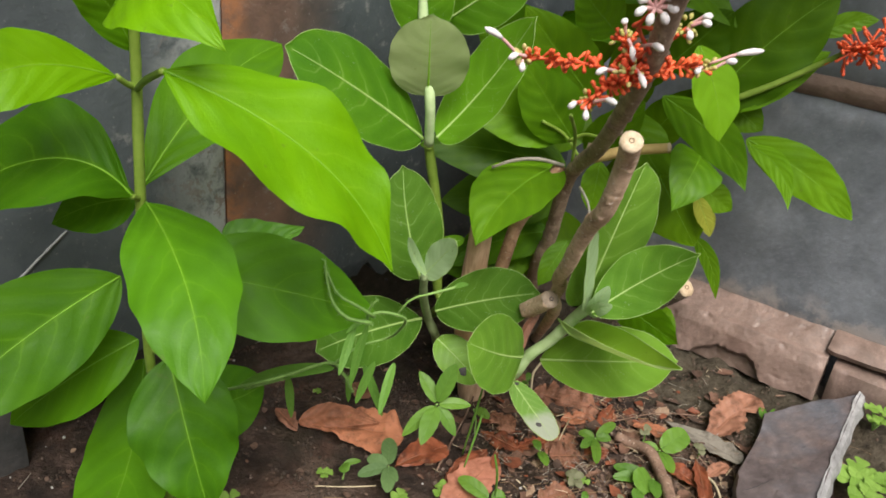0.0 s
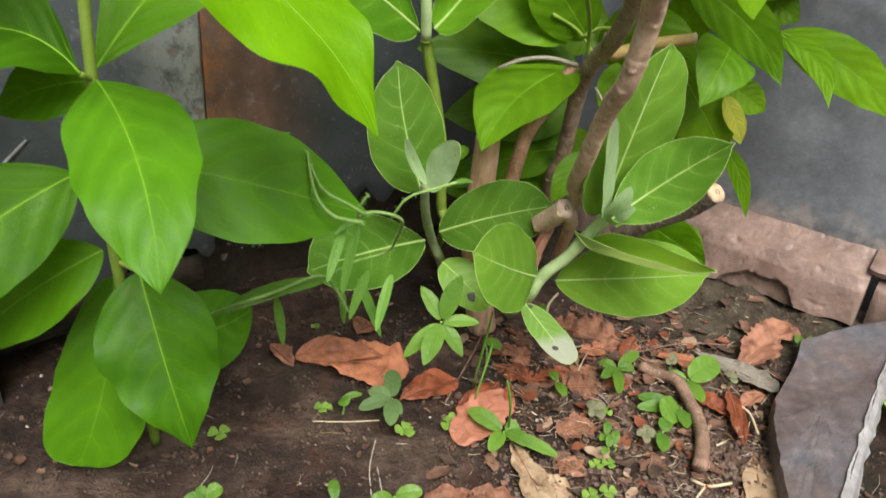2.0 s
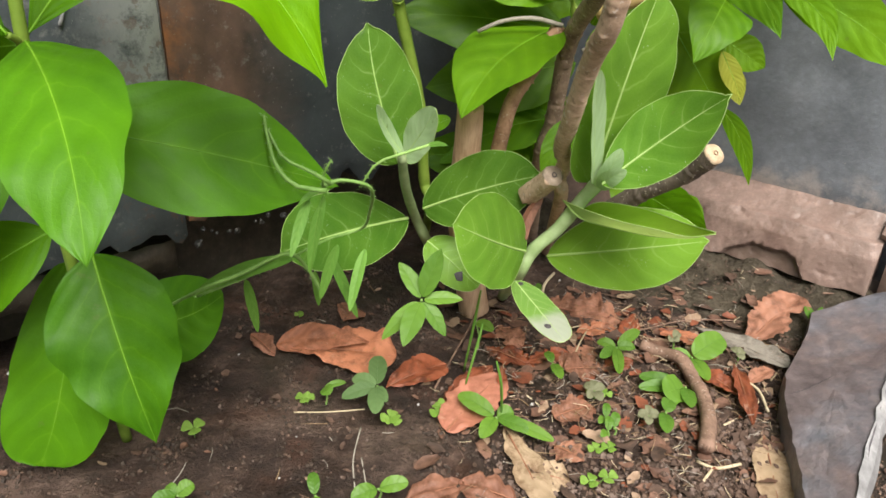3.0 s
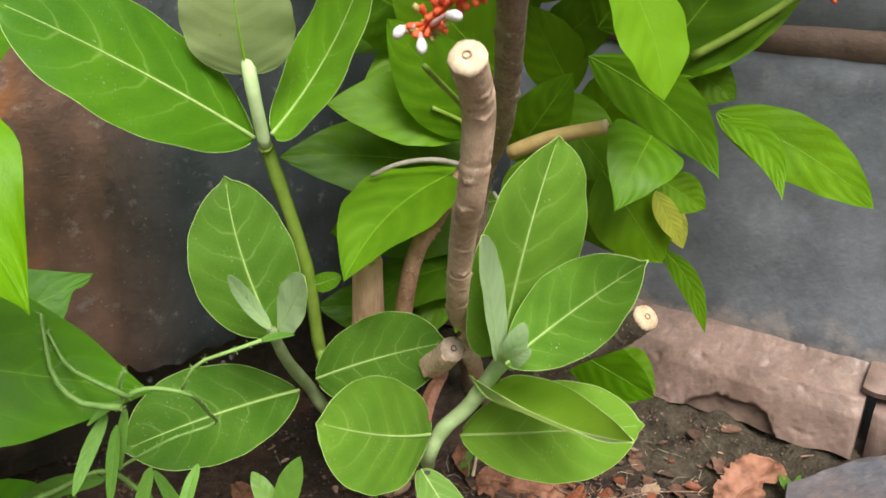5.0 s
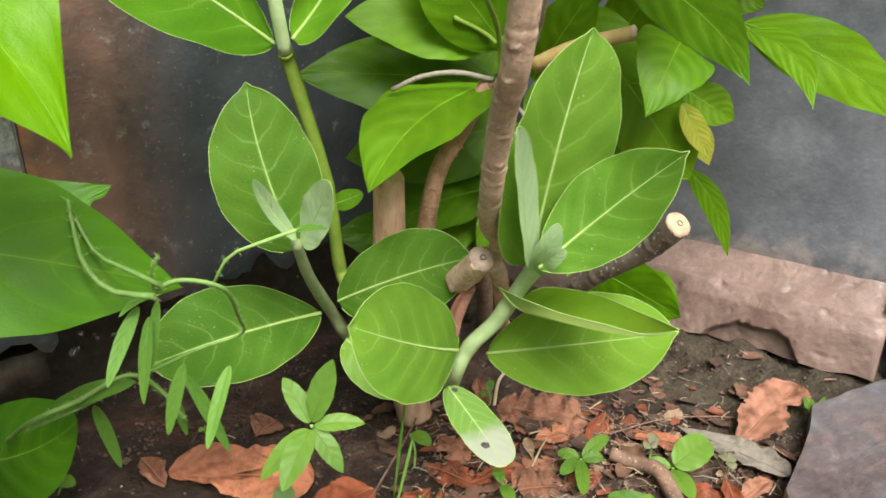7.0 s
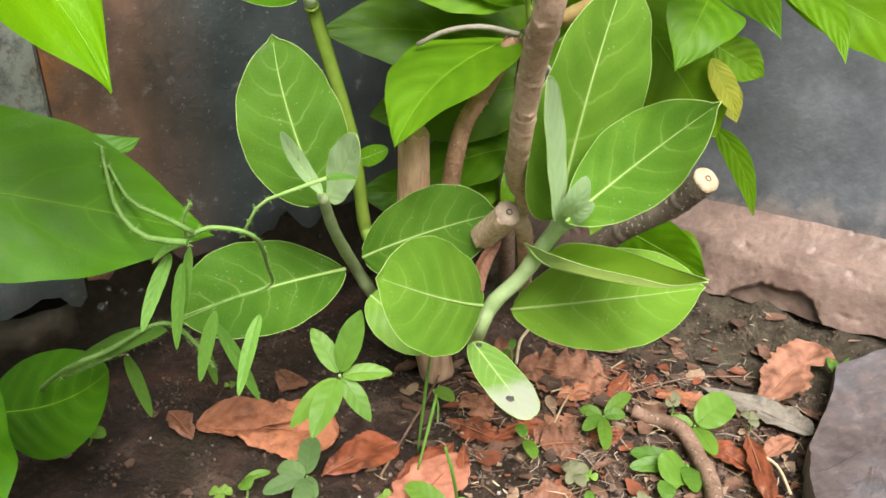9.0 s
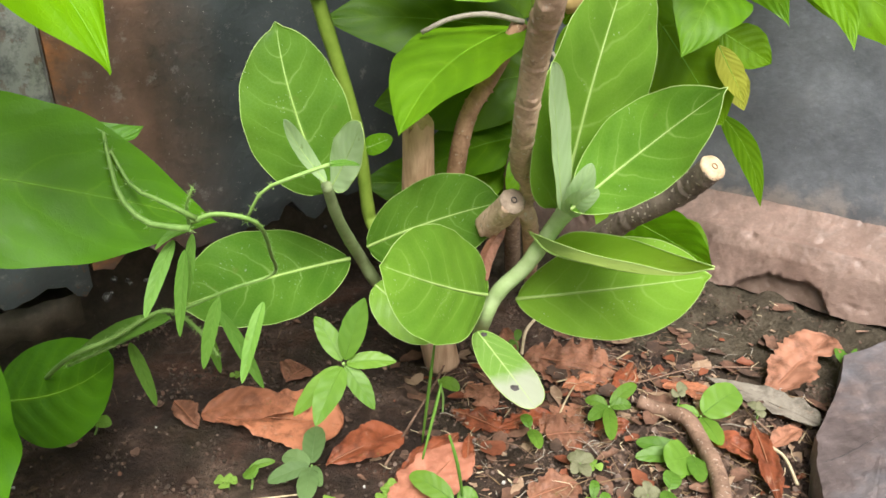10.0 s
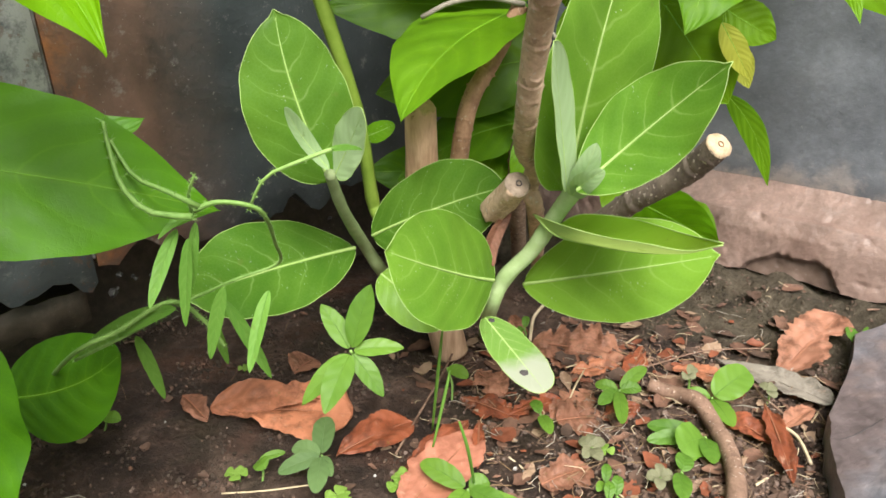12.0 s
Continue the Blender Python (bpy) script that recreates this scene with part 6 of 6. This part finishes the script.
DULL_LEAF = leaf_material("dull_seedling_leaf", (0.10, 0.180, 0.06), (0.160, 0.262, 0.095), (0.14, 0.22, 0.08), 5, 0.2, 0.15, 0.6, 0.3)
GREY_LEAF = leaf_material("grey_seedling_leaf", (0.13, 0.135, 0.07), (0.20, 0.20, 0.12), (0.22, 0.22, 0.13), 5, 0.2, 0.15, 0.7, 0.2)
seedling((-0.013, 0.669, 0), (-0.0004, 0.5102, 0.1317), [((-0.0169, 0.5269, 0.1511), 0.0115), ((0.0119, 0.5202, 0.1662), 0.0145), ((0.0278, 0.5131, 0.1310), 0.0105), ((0.0166, 0.4982, 0.1105), 0.0115), ((-0.0114, 0.4781, 0.1153), 0.0150), ((-0.0268, 0.4966, 0.1072), 0.0115)],
         "six-leaved bright green seedling in dark soil", kind=(0.62, 0.8))
seedling((-0.037, 0.571, 0), (-0.036, 0.566, 0.014), [((-0.038, 0.602, 0.018), 0.016), ((-0.057, 0.575, 0.014), 0.013), ((-0.035, 0.533, 0.012), 0.014), ((-0.064, 0.557, 0.008), 0.012), ((-0.027, 0.548, 0.012), 0.008)],
         "low seedling with dull grey-green leaves", DULL_LEAF)
seedling((0.178, 0.643, 0), (0.175, 0.639, 0.008), [((0.157, 0.622, 0.008), 0.010), ((0.158, 0.644, 0.01), 0.010), ((0.192, 0.64, 0.008), 0.010), ((0.199, 0.659, 0.014), 0.011),
         ((0.17, 0.602, 0.006), 0.011)], "small green seedling among dry leaves")
seedling((0.115, 0.618, 0), (0.114, 0.615, 0.006), [((0.11, 0.629, 0.008), 0.009), ((0.119, 0.593, 0.006), 0.010)], "tiny two-leaved seedling in brown litter")
seedling((0.226, 0.592, 0), (0.225, 0.590, 0.003), [((0.188, 0.603, 0.004), 0.013), ((0.184, 0.587, 0.004), 0.012), ((0.203, 0.564, 0.003), 0.012), ((0.222, 0.563, 0.003), 0.014)],
         "bright green seedling beside the curved stick", broad=[((0.202, 0.574, 0.008), 0.0262)])
seedling((0.243, 0.636, 0), (0.243, 0.634, 0.003), [((0.247, 0.600, 0.003), 0.015), ((0.225, 0.640, 0.005), 0.009)], "bright green seedling beside the curved stick", broad=[((0.277, 0.657, 0.010), 0.0255)])
seedling((0.199, 0.556, 0), (0.199, 0.555, 0.004), [((0.206, 0.569, 0.006), 0.013), ((0.193, 0.530, 0.004), 0.013)], "small bright green seedling in litter")
seedling((0.379, 0.696, 0), (0.373, 0.688, 0.01), [((0.374, 0.707, 0.016), 0.010), ((0.364, 0.66, 0.008), 0.011), ((0.39, 0.706, 0.016), 0.004)], "tiny seedling at the edge of the slab")
seedling((0.057, 0.535, 0), (0.06, 0.539, 0.008), [((0.03, 0.558, 0.014), 0.015), ((0.047, 0.516, 0.006), 0.013), ((0.074, 0.542, 0.01), 0.014), ((0.084, 0.523, 0.008), 0.012),
         ((0.103, 0.515, 0.006), 0.011)], "green seedling growing over a dead leaf")
seedling((-0.162, 0.455, 0), (-0.164, 0.45, 0.006), [((-0.154, 0.457, 0.01), 0.012), ((-0.179, 0.442, 0.008), 0.010), ((-0.172, 0.455, 0.01), 0.008)], "small round-leaved green seedling in soil")
seedling((-0.071, 0.455, 0), (-0.07, 0.453, 0.006), [((-0.074, 0.469, 0.012), 0.009), ((-0.065, 0.436, 0.006), 0.008)], "small round-leaved green seedling in soil")
seedling((-0.027, 0.464, 0), (-0.027, 0.461, 0.006), [((-0.045, 0.451, 0.006), 0.013), ((-0.006, 0.464, 0.01), 0.012)], "small round-leaved green seedling in soil")
seedling((0.05, 0.647, 0), (0.047, 0.656, 0.02), [((0.063, 0.645, 0.018), 0.011)], "grass-like seedling with a round leaf")
seedling((-0.079, 0.567, 0), (-0.081, 0.571, 0.006), [((-0.074, 0.563, 0.006), 0.012), ((-0.063, 0.577, 0.008), 0.006)], "tiny round-leaved green seedling in soil")
seedling((-0.211, 0.625, 0), (-0.207, 0.622, 0.006), [((-0.217, 0.631, 0.01), 0.011), ((-0.191, 0.616, 0.008), 0.010)], "small dark green seedling in shade")
seedling((0.154, 0.535, 0), (0.153, 0.534, 0.004), [((0.156, 0.546, 0.01), 0.008)], "tiny pale green seedling in litter")
GREY = "tiny grey-green seedling in the litter"
seedling((0.145, 0.580, 0), (0.145, 0.580, 0.004), [((0.138, 0.588, 0.005), 0.009), ((0.146, 0.592, 0.006), 0.008), ((0.155, 0.586, 0.005), 0.008), ((0.138, 0.570, 0.004), 0.008), ((0.149, 0.567, 0.004), 0.009)], GREY, GREY_LEAF)
seedling((0.184, 0.550, 0), (0.184, 0.550, 0.004), [((0.175, 0.550, 0.005), 0.008), ((0.193, 0.551, 0.005), 0.008), ((0.186, 0.561, 0.006), 0.007), ((0.181, 0.539, 0.004), 0.008)], GREY, GREY_LEAF)
seedling((0.232, 0.658, 0), (0.232, 0.659, 0.006), [((0.227, 0.654, 0.006), 0.008), ((0.240, 0.668, 0.007), 0.009), ((0.236, 0.654, 0.006), 0.007)], GREY, GREY_LEAF)
seedling((0.283, 0.634, 0), (0.284, 0.634, 0.008), [((0.280, 0.642, 0.009), 0.007), ((0.291, 0.640, 0.008), 0.008), ((0.285, 0.625, 0.008), 0.008)], GREY, GREY_LEAF)
for spot_at in ((0.112, 0.734, 0), (0.147, 0.545, 0), (0.146, 0.529, 0)):
    p = V(spot_at)
    seedling(tuple(p), tuple(p + Vector((0.001, 0, 0.005))), [(tuple(p + Vector((0.004, 0.012, 0.010))), 0.007), (tuple(p + Vector((-0.006, -0.008, 0.006))), 0.006)],
             "tiny yellow-green seedling in the litter", SEED)


def clover(at, size, count, seed, height=0.012):
    """A tuft of clover: each leaf has three heart-shaped leaflets on a thin stalk."""
    rng = random.Random(seed)
    at = V(at)
    at.z = ground_height(at.x, at.y)
    thing = root("clover", tuple(at), "small tuft of light green clover in the soil", "clover", "clover tufts")
    thing["sort"], thing["limbs"] = "shrub", "A"
    for k in range(count):
        a = math.tau * k / count + rng.uniform(-0.5, 0.5)
        d = 0 if count == 1 else size * rng.uniform(0.5, 1.5)
        top = at + Vector((d * math.cos(a), d * math.sin(a), height * rng.uniform(0.7, 1.3)))
        v, f = tube(spline([at, at.lerp(top, 0.6) + Vector((0, 0, 0.002)), top], 6), [0.0005] * 6, 5)
        mesh_object("stalk", v, f, HAIRY, thing)
        turn = rng.uniform(0, 2)
        for j in range(3 if rng.random() < 0.8 else 4):
            b = turn + math.tau * j / 3
            tip = top + Vector((math.cos(b), math.sin(b), 0.1)) * size
            leaf(thing, "heart", tuple(top.lerp(tip, 0.05)), tuple(tip), size * 1.05, (0, -0.3, 1), (0, 0, 0.0004), 0.15, material=CLOVER)


CLOVER = leaf_material("clover_leaf", (0.15, 0.28, 0.035), (0.26, 0.42, 0.08), (0.34, 0.5, 0.15), 5, 0.2, 0.2, 0.5, 0.35)
clover((0.482, 0.671, 0.015), 0.008, 9, 1, 0.02)
clover((0.432, 0.587, 0.015), 0.016, 5, 2, 0.025)
clover((0.458, 0.604, 0.015), 0.014, 3, 21, 0.02)
clover((-0.097, 0.569, 0), 0.007, 1, 3, 0.006)
clover((0.022, 0.563, 0), 0.009, 1, 4, 0.008)
clover((0.015, 0.553, 0), 0.008, 1, 5, 0.006)
clover((-0.174, 0.522, 0), 0.009, 1, 6, 0.008)
clover((-0.021, 0.543, 0), 0.007, 1, 7, 0.006)
clover((-0.094, 0.568, 0), 0.006, 1, 8, 0.005)
clover((0.016, 0.561, 0), 0.007, 1, 9, 0.005)
clover((0.133, 0.483, 0), 0.007, 2, 10, 0.006)
clover((0.139, 0.514, 0), 0.006, 2, 11, 0.006)
clover((-0.024, 0.544, 0), 0.008, 1, 12, 0.006)
clover((0.149, 0.586, 0), 0.006, 2, 13, 0.004)
clover((-0.123, 0.7, 0), 0.005, 1, 14, 0.004)

# a few blades of grass
for a, b, c in (((0.046, 0.6, 0.087), (0.042, 0.6, 0.054), (0.036, 0.607, 0)), ((0.056, 0.53, 0.068), (0.061, 0.53, 0.045), (0.065, 0.545, 0)), ((0.037, 0.584, 0.004), (0.047, 0.6, 0.04), (0.05, 0.61, 0.049))):
    foot = c if c[2] < b[2] else a
    blade_thing = root("grass_blade", tuple(V(foot)), "single thin green grass blade", "grass", "grass blades")
    blade_thing["sort"], blade_thing["limbs"] = "shrub", "A"
    v, f = tube(spline([a, b, c], 14), [0.0009 * (0.5 + 0.5 * math.sin(math.pi * k / 13)) + 0.0003 for k in range(14)], 6)
    mesh_object("stalk", v, f, WEED, blade_thing)


# ---------------------------------------------------------------- loose crumbs, pebbles and leaf litter
def scatter(name, count, seed, sample, shape, materials, label, category, smooth=False):
    """Many small pieces on the soil, joined into one mesh."""
    rng = random.Random(seed)
    verts, faces, mats = [], [], []
    for _ in range(count):
        x, y = sample(rng)
        tv, tf = shape(rng, Vector((x, y, ground_height(x, y))))
        k = rng.randrange(len(materials))
        mats += [k] * len(tf)
        faces += [tuple(i + len(verts) for i in fc) for fc in tf]
        verts += tv
    ob = mesh_object(name, verts, faces, materials[0], smooth=smooth, extra=materials[1:], face_mats=mats)
    return tagged(ob, label, category, kind="stuff")


def crumb(lo, hi):
    def make(rng, p):
        r = rng.uniform(lo, hi) * rng.uniform(0.5, 1)
        way = Vector((rng.uniform(-1, 1), rng.uniform(-1, 1), rng.uniform(0.2, 1))).normalized()
        p = p + Vector((0, 0, rng.uniform(-0.3, 1.2) * r))
        return tube([p - way * r * 0.8, p, p + way * r * 0.9], [r * rng.uniform(0.3, 0.7), r, r * rng.uniform(0.2, 0.7)], 5, 0.5, rng.random())
    return make


def flake(lo, hi):
    """A scrap of dead leaf: a small curled sheet with a torn outline."""
    def make(rng, p):
        r, a = rng.uniform(lo, hi), rng.uniform(0, math.tau)
        along = Vector((math.cos(a), math.sin(a), 0))
        side = Vector((-math.sin(a), math.cos(a), 0))
        slope, turn = rng.uniform(-0.25, 0.25), rng.uniform(-0.3, 0.3)
        curl, roll, wide = rng.uniform(-0.3, 0.5), rng.uniform(-0.2, 0.7), rng.uniform(0.35, 0.8)
        tear = rng.uniform(0, 50)
        verts = []
        for i in range(6):
            s = i / 2.5 - 1
            for j in range(5):
                t = j / 2 - 1
                w = wide * (1 - 0.75 * abs(s) ** 2.2) * (1 + 0.9 * noise.noise(Vector((s * 3.5, t * 2, tear))))
                z = slope * s + turn * t * w + curl * s * s * 0.6 + roll * t * t * w + 0.18 * noise.noise(Vector((s * 1.5, t * 1.5, tear + 7)))
                verts.append(p + (along * s * (1 + 0.3 * noise.noise(Vector((t * 2, tear, 0)))) + side * t * w) * r + Vector((0, 0, 0.002 + r * (0.12 + z * 0.7))))
        return verts, [(i * 5 + j, i * 5 + j + 1, i * 5 + j + 6, i * 5 + j + 5) for i in range(5) for j in range(4)]
    return make


def fibre(rng, p):
    a, l = rng.uniform(0, math.tau), rng.uniform(0.006, 0.028)
    d = Vector((math.cos(a), math.sin(a), rng.uniform(-0.1, 0.25))) * l
    q = p + Vector((0, 0, 0.002))
    bend = Vector((rng.uniform(-1, 1), rng.uniform(-1, 1), 0.5)) * l * 0.12
    r = rng.uniform(0.00015, 0.00042)
    return tube([q, q + d * 0.5 + bend, q + d], [r, r, r * 0.6], 4)


def thread(rng, p):
    a, l = rng.uniform(0, math.tau), rng.uniform(0.004, 0.016)
    d = Vector((math.cos(a), math.sin(a), rng.uniform(-0.05, 0.2))) * l
    q = p + Vector((0, 0, 0.004))
    bend = Vector((rng.uniform(-1, 1), rng.uniform(-1, 1), 0.3)) * l * 0.25
    r = rng.uniform(0.00015, 0.00035)
    return tube([q, q + d * 0.35 + bend, q + d * 0.7 + bend * 0.6, q + d], [r, r, r, r * 0.6], 4)


def litter_place(rng):
    """Thickest under the milkweeds, thinning to the left and towards the front."""
    while True:
        x, y = rng.uniform(0.0, 0.36), rng.uniform(0.42, 0.78)
        if rng.random() < math.exp(-(((x - 0.2) / 0.13) ** 2) - ((y - 0.62) / 0.16) ** 2) * 1.2:
            return x, y


def wide_place(rng):
    return rng.uniform(-0.38, 0.52), rng.uniform(0.38, 0.84)


clod_rng = random.Random(77)
CLODS = [(clod_rng.gauss(0.22, 0.11), clod_rng.gauss(0.57, 0.12)) for _ in range(260)]


def bed_place(rng):
    while True:
        x, y = rng.gauss(0.22, 0.11), rng.gauss(0.58, 0.12)
        if rng.random() < 0.75:  # crumbs lie in clods
            cx, cy = CLODS[rng.randrange(len(CLODS))]
            x, y = rng.gauss(cx, 0.005), rng.gauss(cy, 0.005)
        if x > 0.04:
            return x, y


def clod_place(rng):
    """Loose dug soil in front of the litter."""
    a = CLODS[rng.randrange(len(CLODS))]
    return 0.20 + (a[0] - 0.22) * 0.7 + rng.gauss(0, 0.006), 0.47 + (a[1] - 0.57) * 0.5 + rng.gauss(0, 0.006)


left_rng = random.Random(41)
LEFT = [(left_rng.uniform(-0.36, 0.08), left_rng.uniform(0.42, 0.80)) for _ in range(150)]


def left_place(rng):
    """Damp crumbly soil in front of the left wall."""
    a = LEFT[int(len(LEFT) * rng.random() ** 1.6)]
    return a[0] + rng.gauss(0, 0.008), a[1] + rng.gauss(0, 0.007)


bank_rng = random.Random(19)
BANK = [(bank_rng.uniform(-0.34, 0.06), abs(bank_rng.gauss(0.0, 0.045)) + 0.004) for _ in range(150)]


def bank_place(rng):
    """The rough bank of earth along the foot of the right wall."""
    s, d = BANK[rng.randrange(len(BANK))]
    p = RIGHT_AT + RIGHT_WAY * (s + rng.gauss(0, 0.006)) + RIGHT_OUT * (d + rng.gauss(0, 0.005))
    return p.x, p.y


BANK_SOIL = plain_material("olive_crumb", (0.050, 0.038, 0.024), (0.145, 0.112, 0.075), 140, 0.9, 0.7, 0.001)
DARK_SOIL = plain_material("soil_crumb", (0.058, 0.036, 0.026), (0.150, 0.096, 0.070), 120, 0.9, 0.7, 0.001)
MID_SOIL = plain_material("dry_crumb", (0.09, 0.060, 0.048), (0.20, 0.145, 0.118), 120, 0.9, 0.7, 0.001)
BIT_BROWN = plain_material("leaf_bit", (0.085, 0.043, 0.028), (0.235, 0.125, 0.083), 150, 0.7, 0.5)
BIT_RED = plain_material("red_leaf_bit", (0.14, 0.042, 0.020), (0.29, 0.095, 0.048), 150, 0.65, 0.5)
BIT_DARK = plain_material("rotten_leaf_bit", (0.045, 0.028, 0.020), (0.14, 0.080, 0.055), 150, 0.8, 0.6)
BIT_TAN = plain_material("tan_leaf_bit", (0.24, 0.155, 0.10), (0.42, 0.30, 0.21), 150, 0.7, 0.5)
# damp crumbs, darkened further to hold the shade by the left wall
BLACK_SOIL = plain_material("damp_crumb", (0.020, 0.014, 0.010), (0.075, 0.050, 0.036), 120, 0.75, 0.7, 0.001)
scatter("soil_crumbs", 7600, 1, bed_place, crumb(0.0004, 0.0019), [DARK_SOIL, DARK_SOIL, MID_SOIL], "small dark crumbs of soil", "soil")
scatter("soil_crumbs", 2600, 12, clod_place, crumb(0.0009, 0.0034), [DARK_SOIL, DARK_SOIL, MID_SOIL], "dark clods of loose soil", "soil")
scatter("soil_crumbs", 700, 22, bank_place, crumb(0.0005, 0.0018), [BANK_SOIL, BANK_SOIL, DARK_SOIL], "olive-brown clods of earth under the plinth", "soil")
scatter("soil_crumbs", 1400, 2, wide_place, crumb(0.0005, 0.0020), [DARK_SOIL, DARK_SOIL, MID_SOIL], "small dark crumbs of soil", "soil")
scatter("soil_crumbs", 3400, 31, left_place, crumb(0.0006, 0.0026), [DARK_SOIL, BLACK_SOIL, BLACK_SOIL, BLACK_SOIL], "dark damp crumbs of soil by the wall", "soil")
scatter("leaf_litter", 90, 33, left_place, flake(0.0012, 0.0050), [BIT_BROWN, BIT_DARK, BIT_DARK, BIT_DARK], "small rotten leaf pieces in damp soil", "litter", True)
scatter("pebbles", 420, 51, bed_place, crumb(0.0003, 0.0011), [BIT_TAN, PEBBLE, BIT_TAN], "fine pale grit in the litter", "pebbles")
scatter("pebbles", 36, 3, wide_place, crumb(0.0007, 0.0020), [PEBBLE], "pale grit and small pebbles", "pebbles")
scatter("leaf_litter", 420, 4, litter_place, flake(0.0025, 0.0110), [BIT_BROWN, BIT_BROWN, BIT_BROWN, BIT_DARK, BIT_DARK, BIT_RED, BIT_TAN], "broken dry brown leaf pieces", "litter", True)
scatter("leaf_litter", 300, 14, litter_place, flake(0.0012, 0.004), [BIT_BROWN, BIT_BROWN, BIT_DARK, BIT_RED, BIT_TAN], "broken dry brown leaf pieces", "litter", True)
scatter("leaf_litter", 110, 5, wide_place, flake(0.002, 0.006), [BIT_BROWN, BIT_TAN], "broken dry brown leaf pieces", "litter", True)
scatter("dry_fibres", 420, 6, litter_place, fibre, [PITH, BARK_BROWN, BARK_BROWN, BARK_BROWN, PITH, PITH, GREY_TWIG], "fine dry roots and stalks", "litter")
scatter("dry_fibres", 620, 17, litter_place, thread, [STRAW, GREY_TWIG, PITH, BARK_BROWN], "fine dry roots and stalks", "litter")
scatter("dry_fibres", 90, 7, wide_place, fibre, [PITH, BARK_BROWN, GREY_TWIG], "fine dry roots and stalks", "litter")
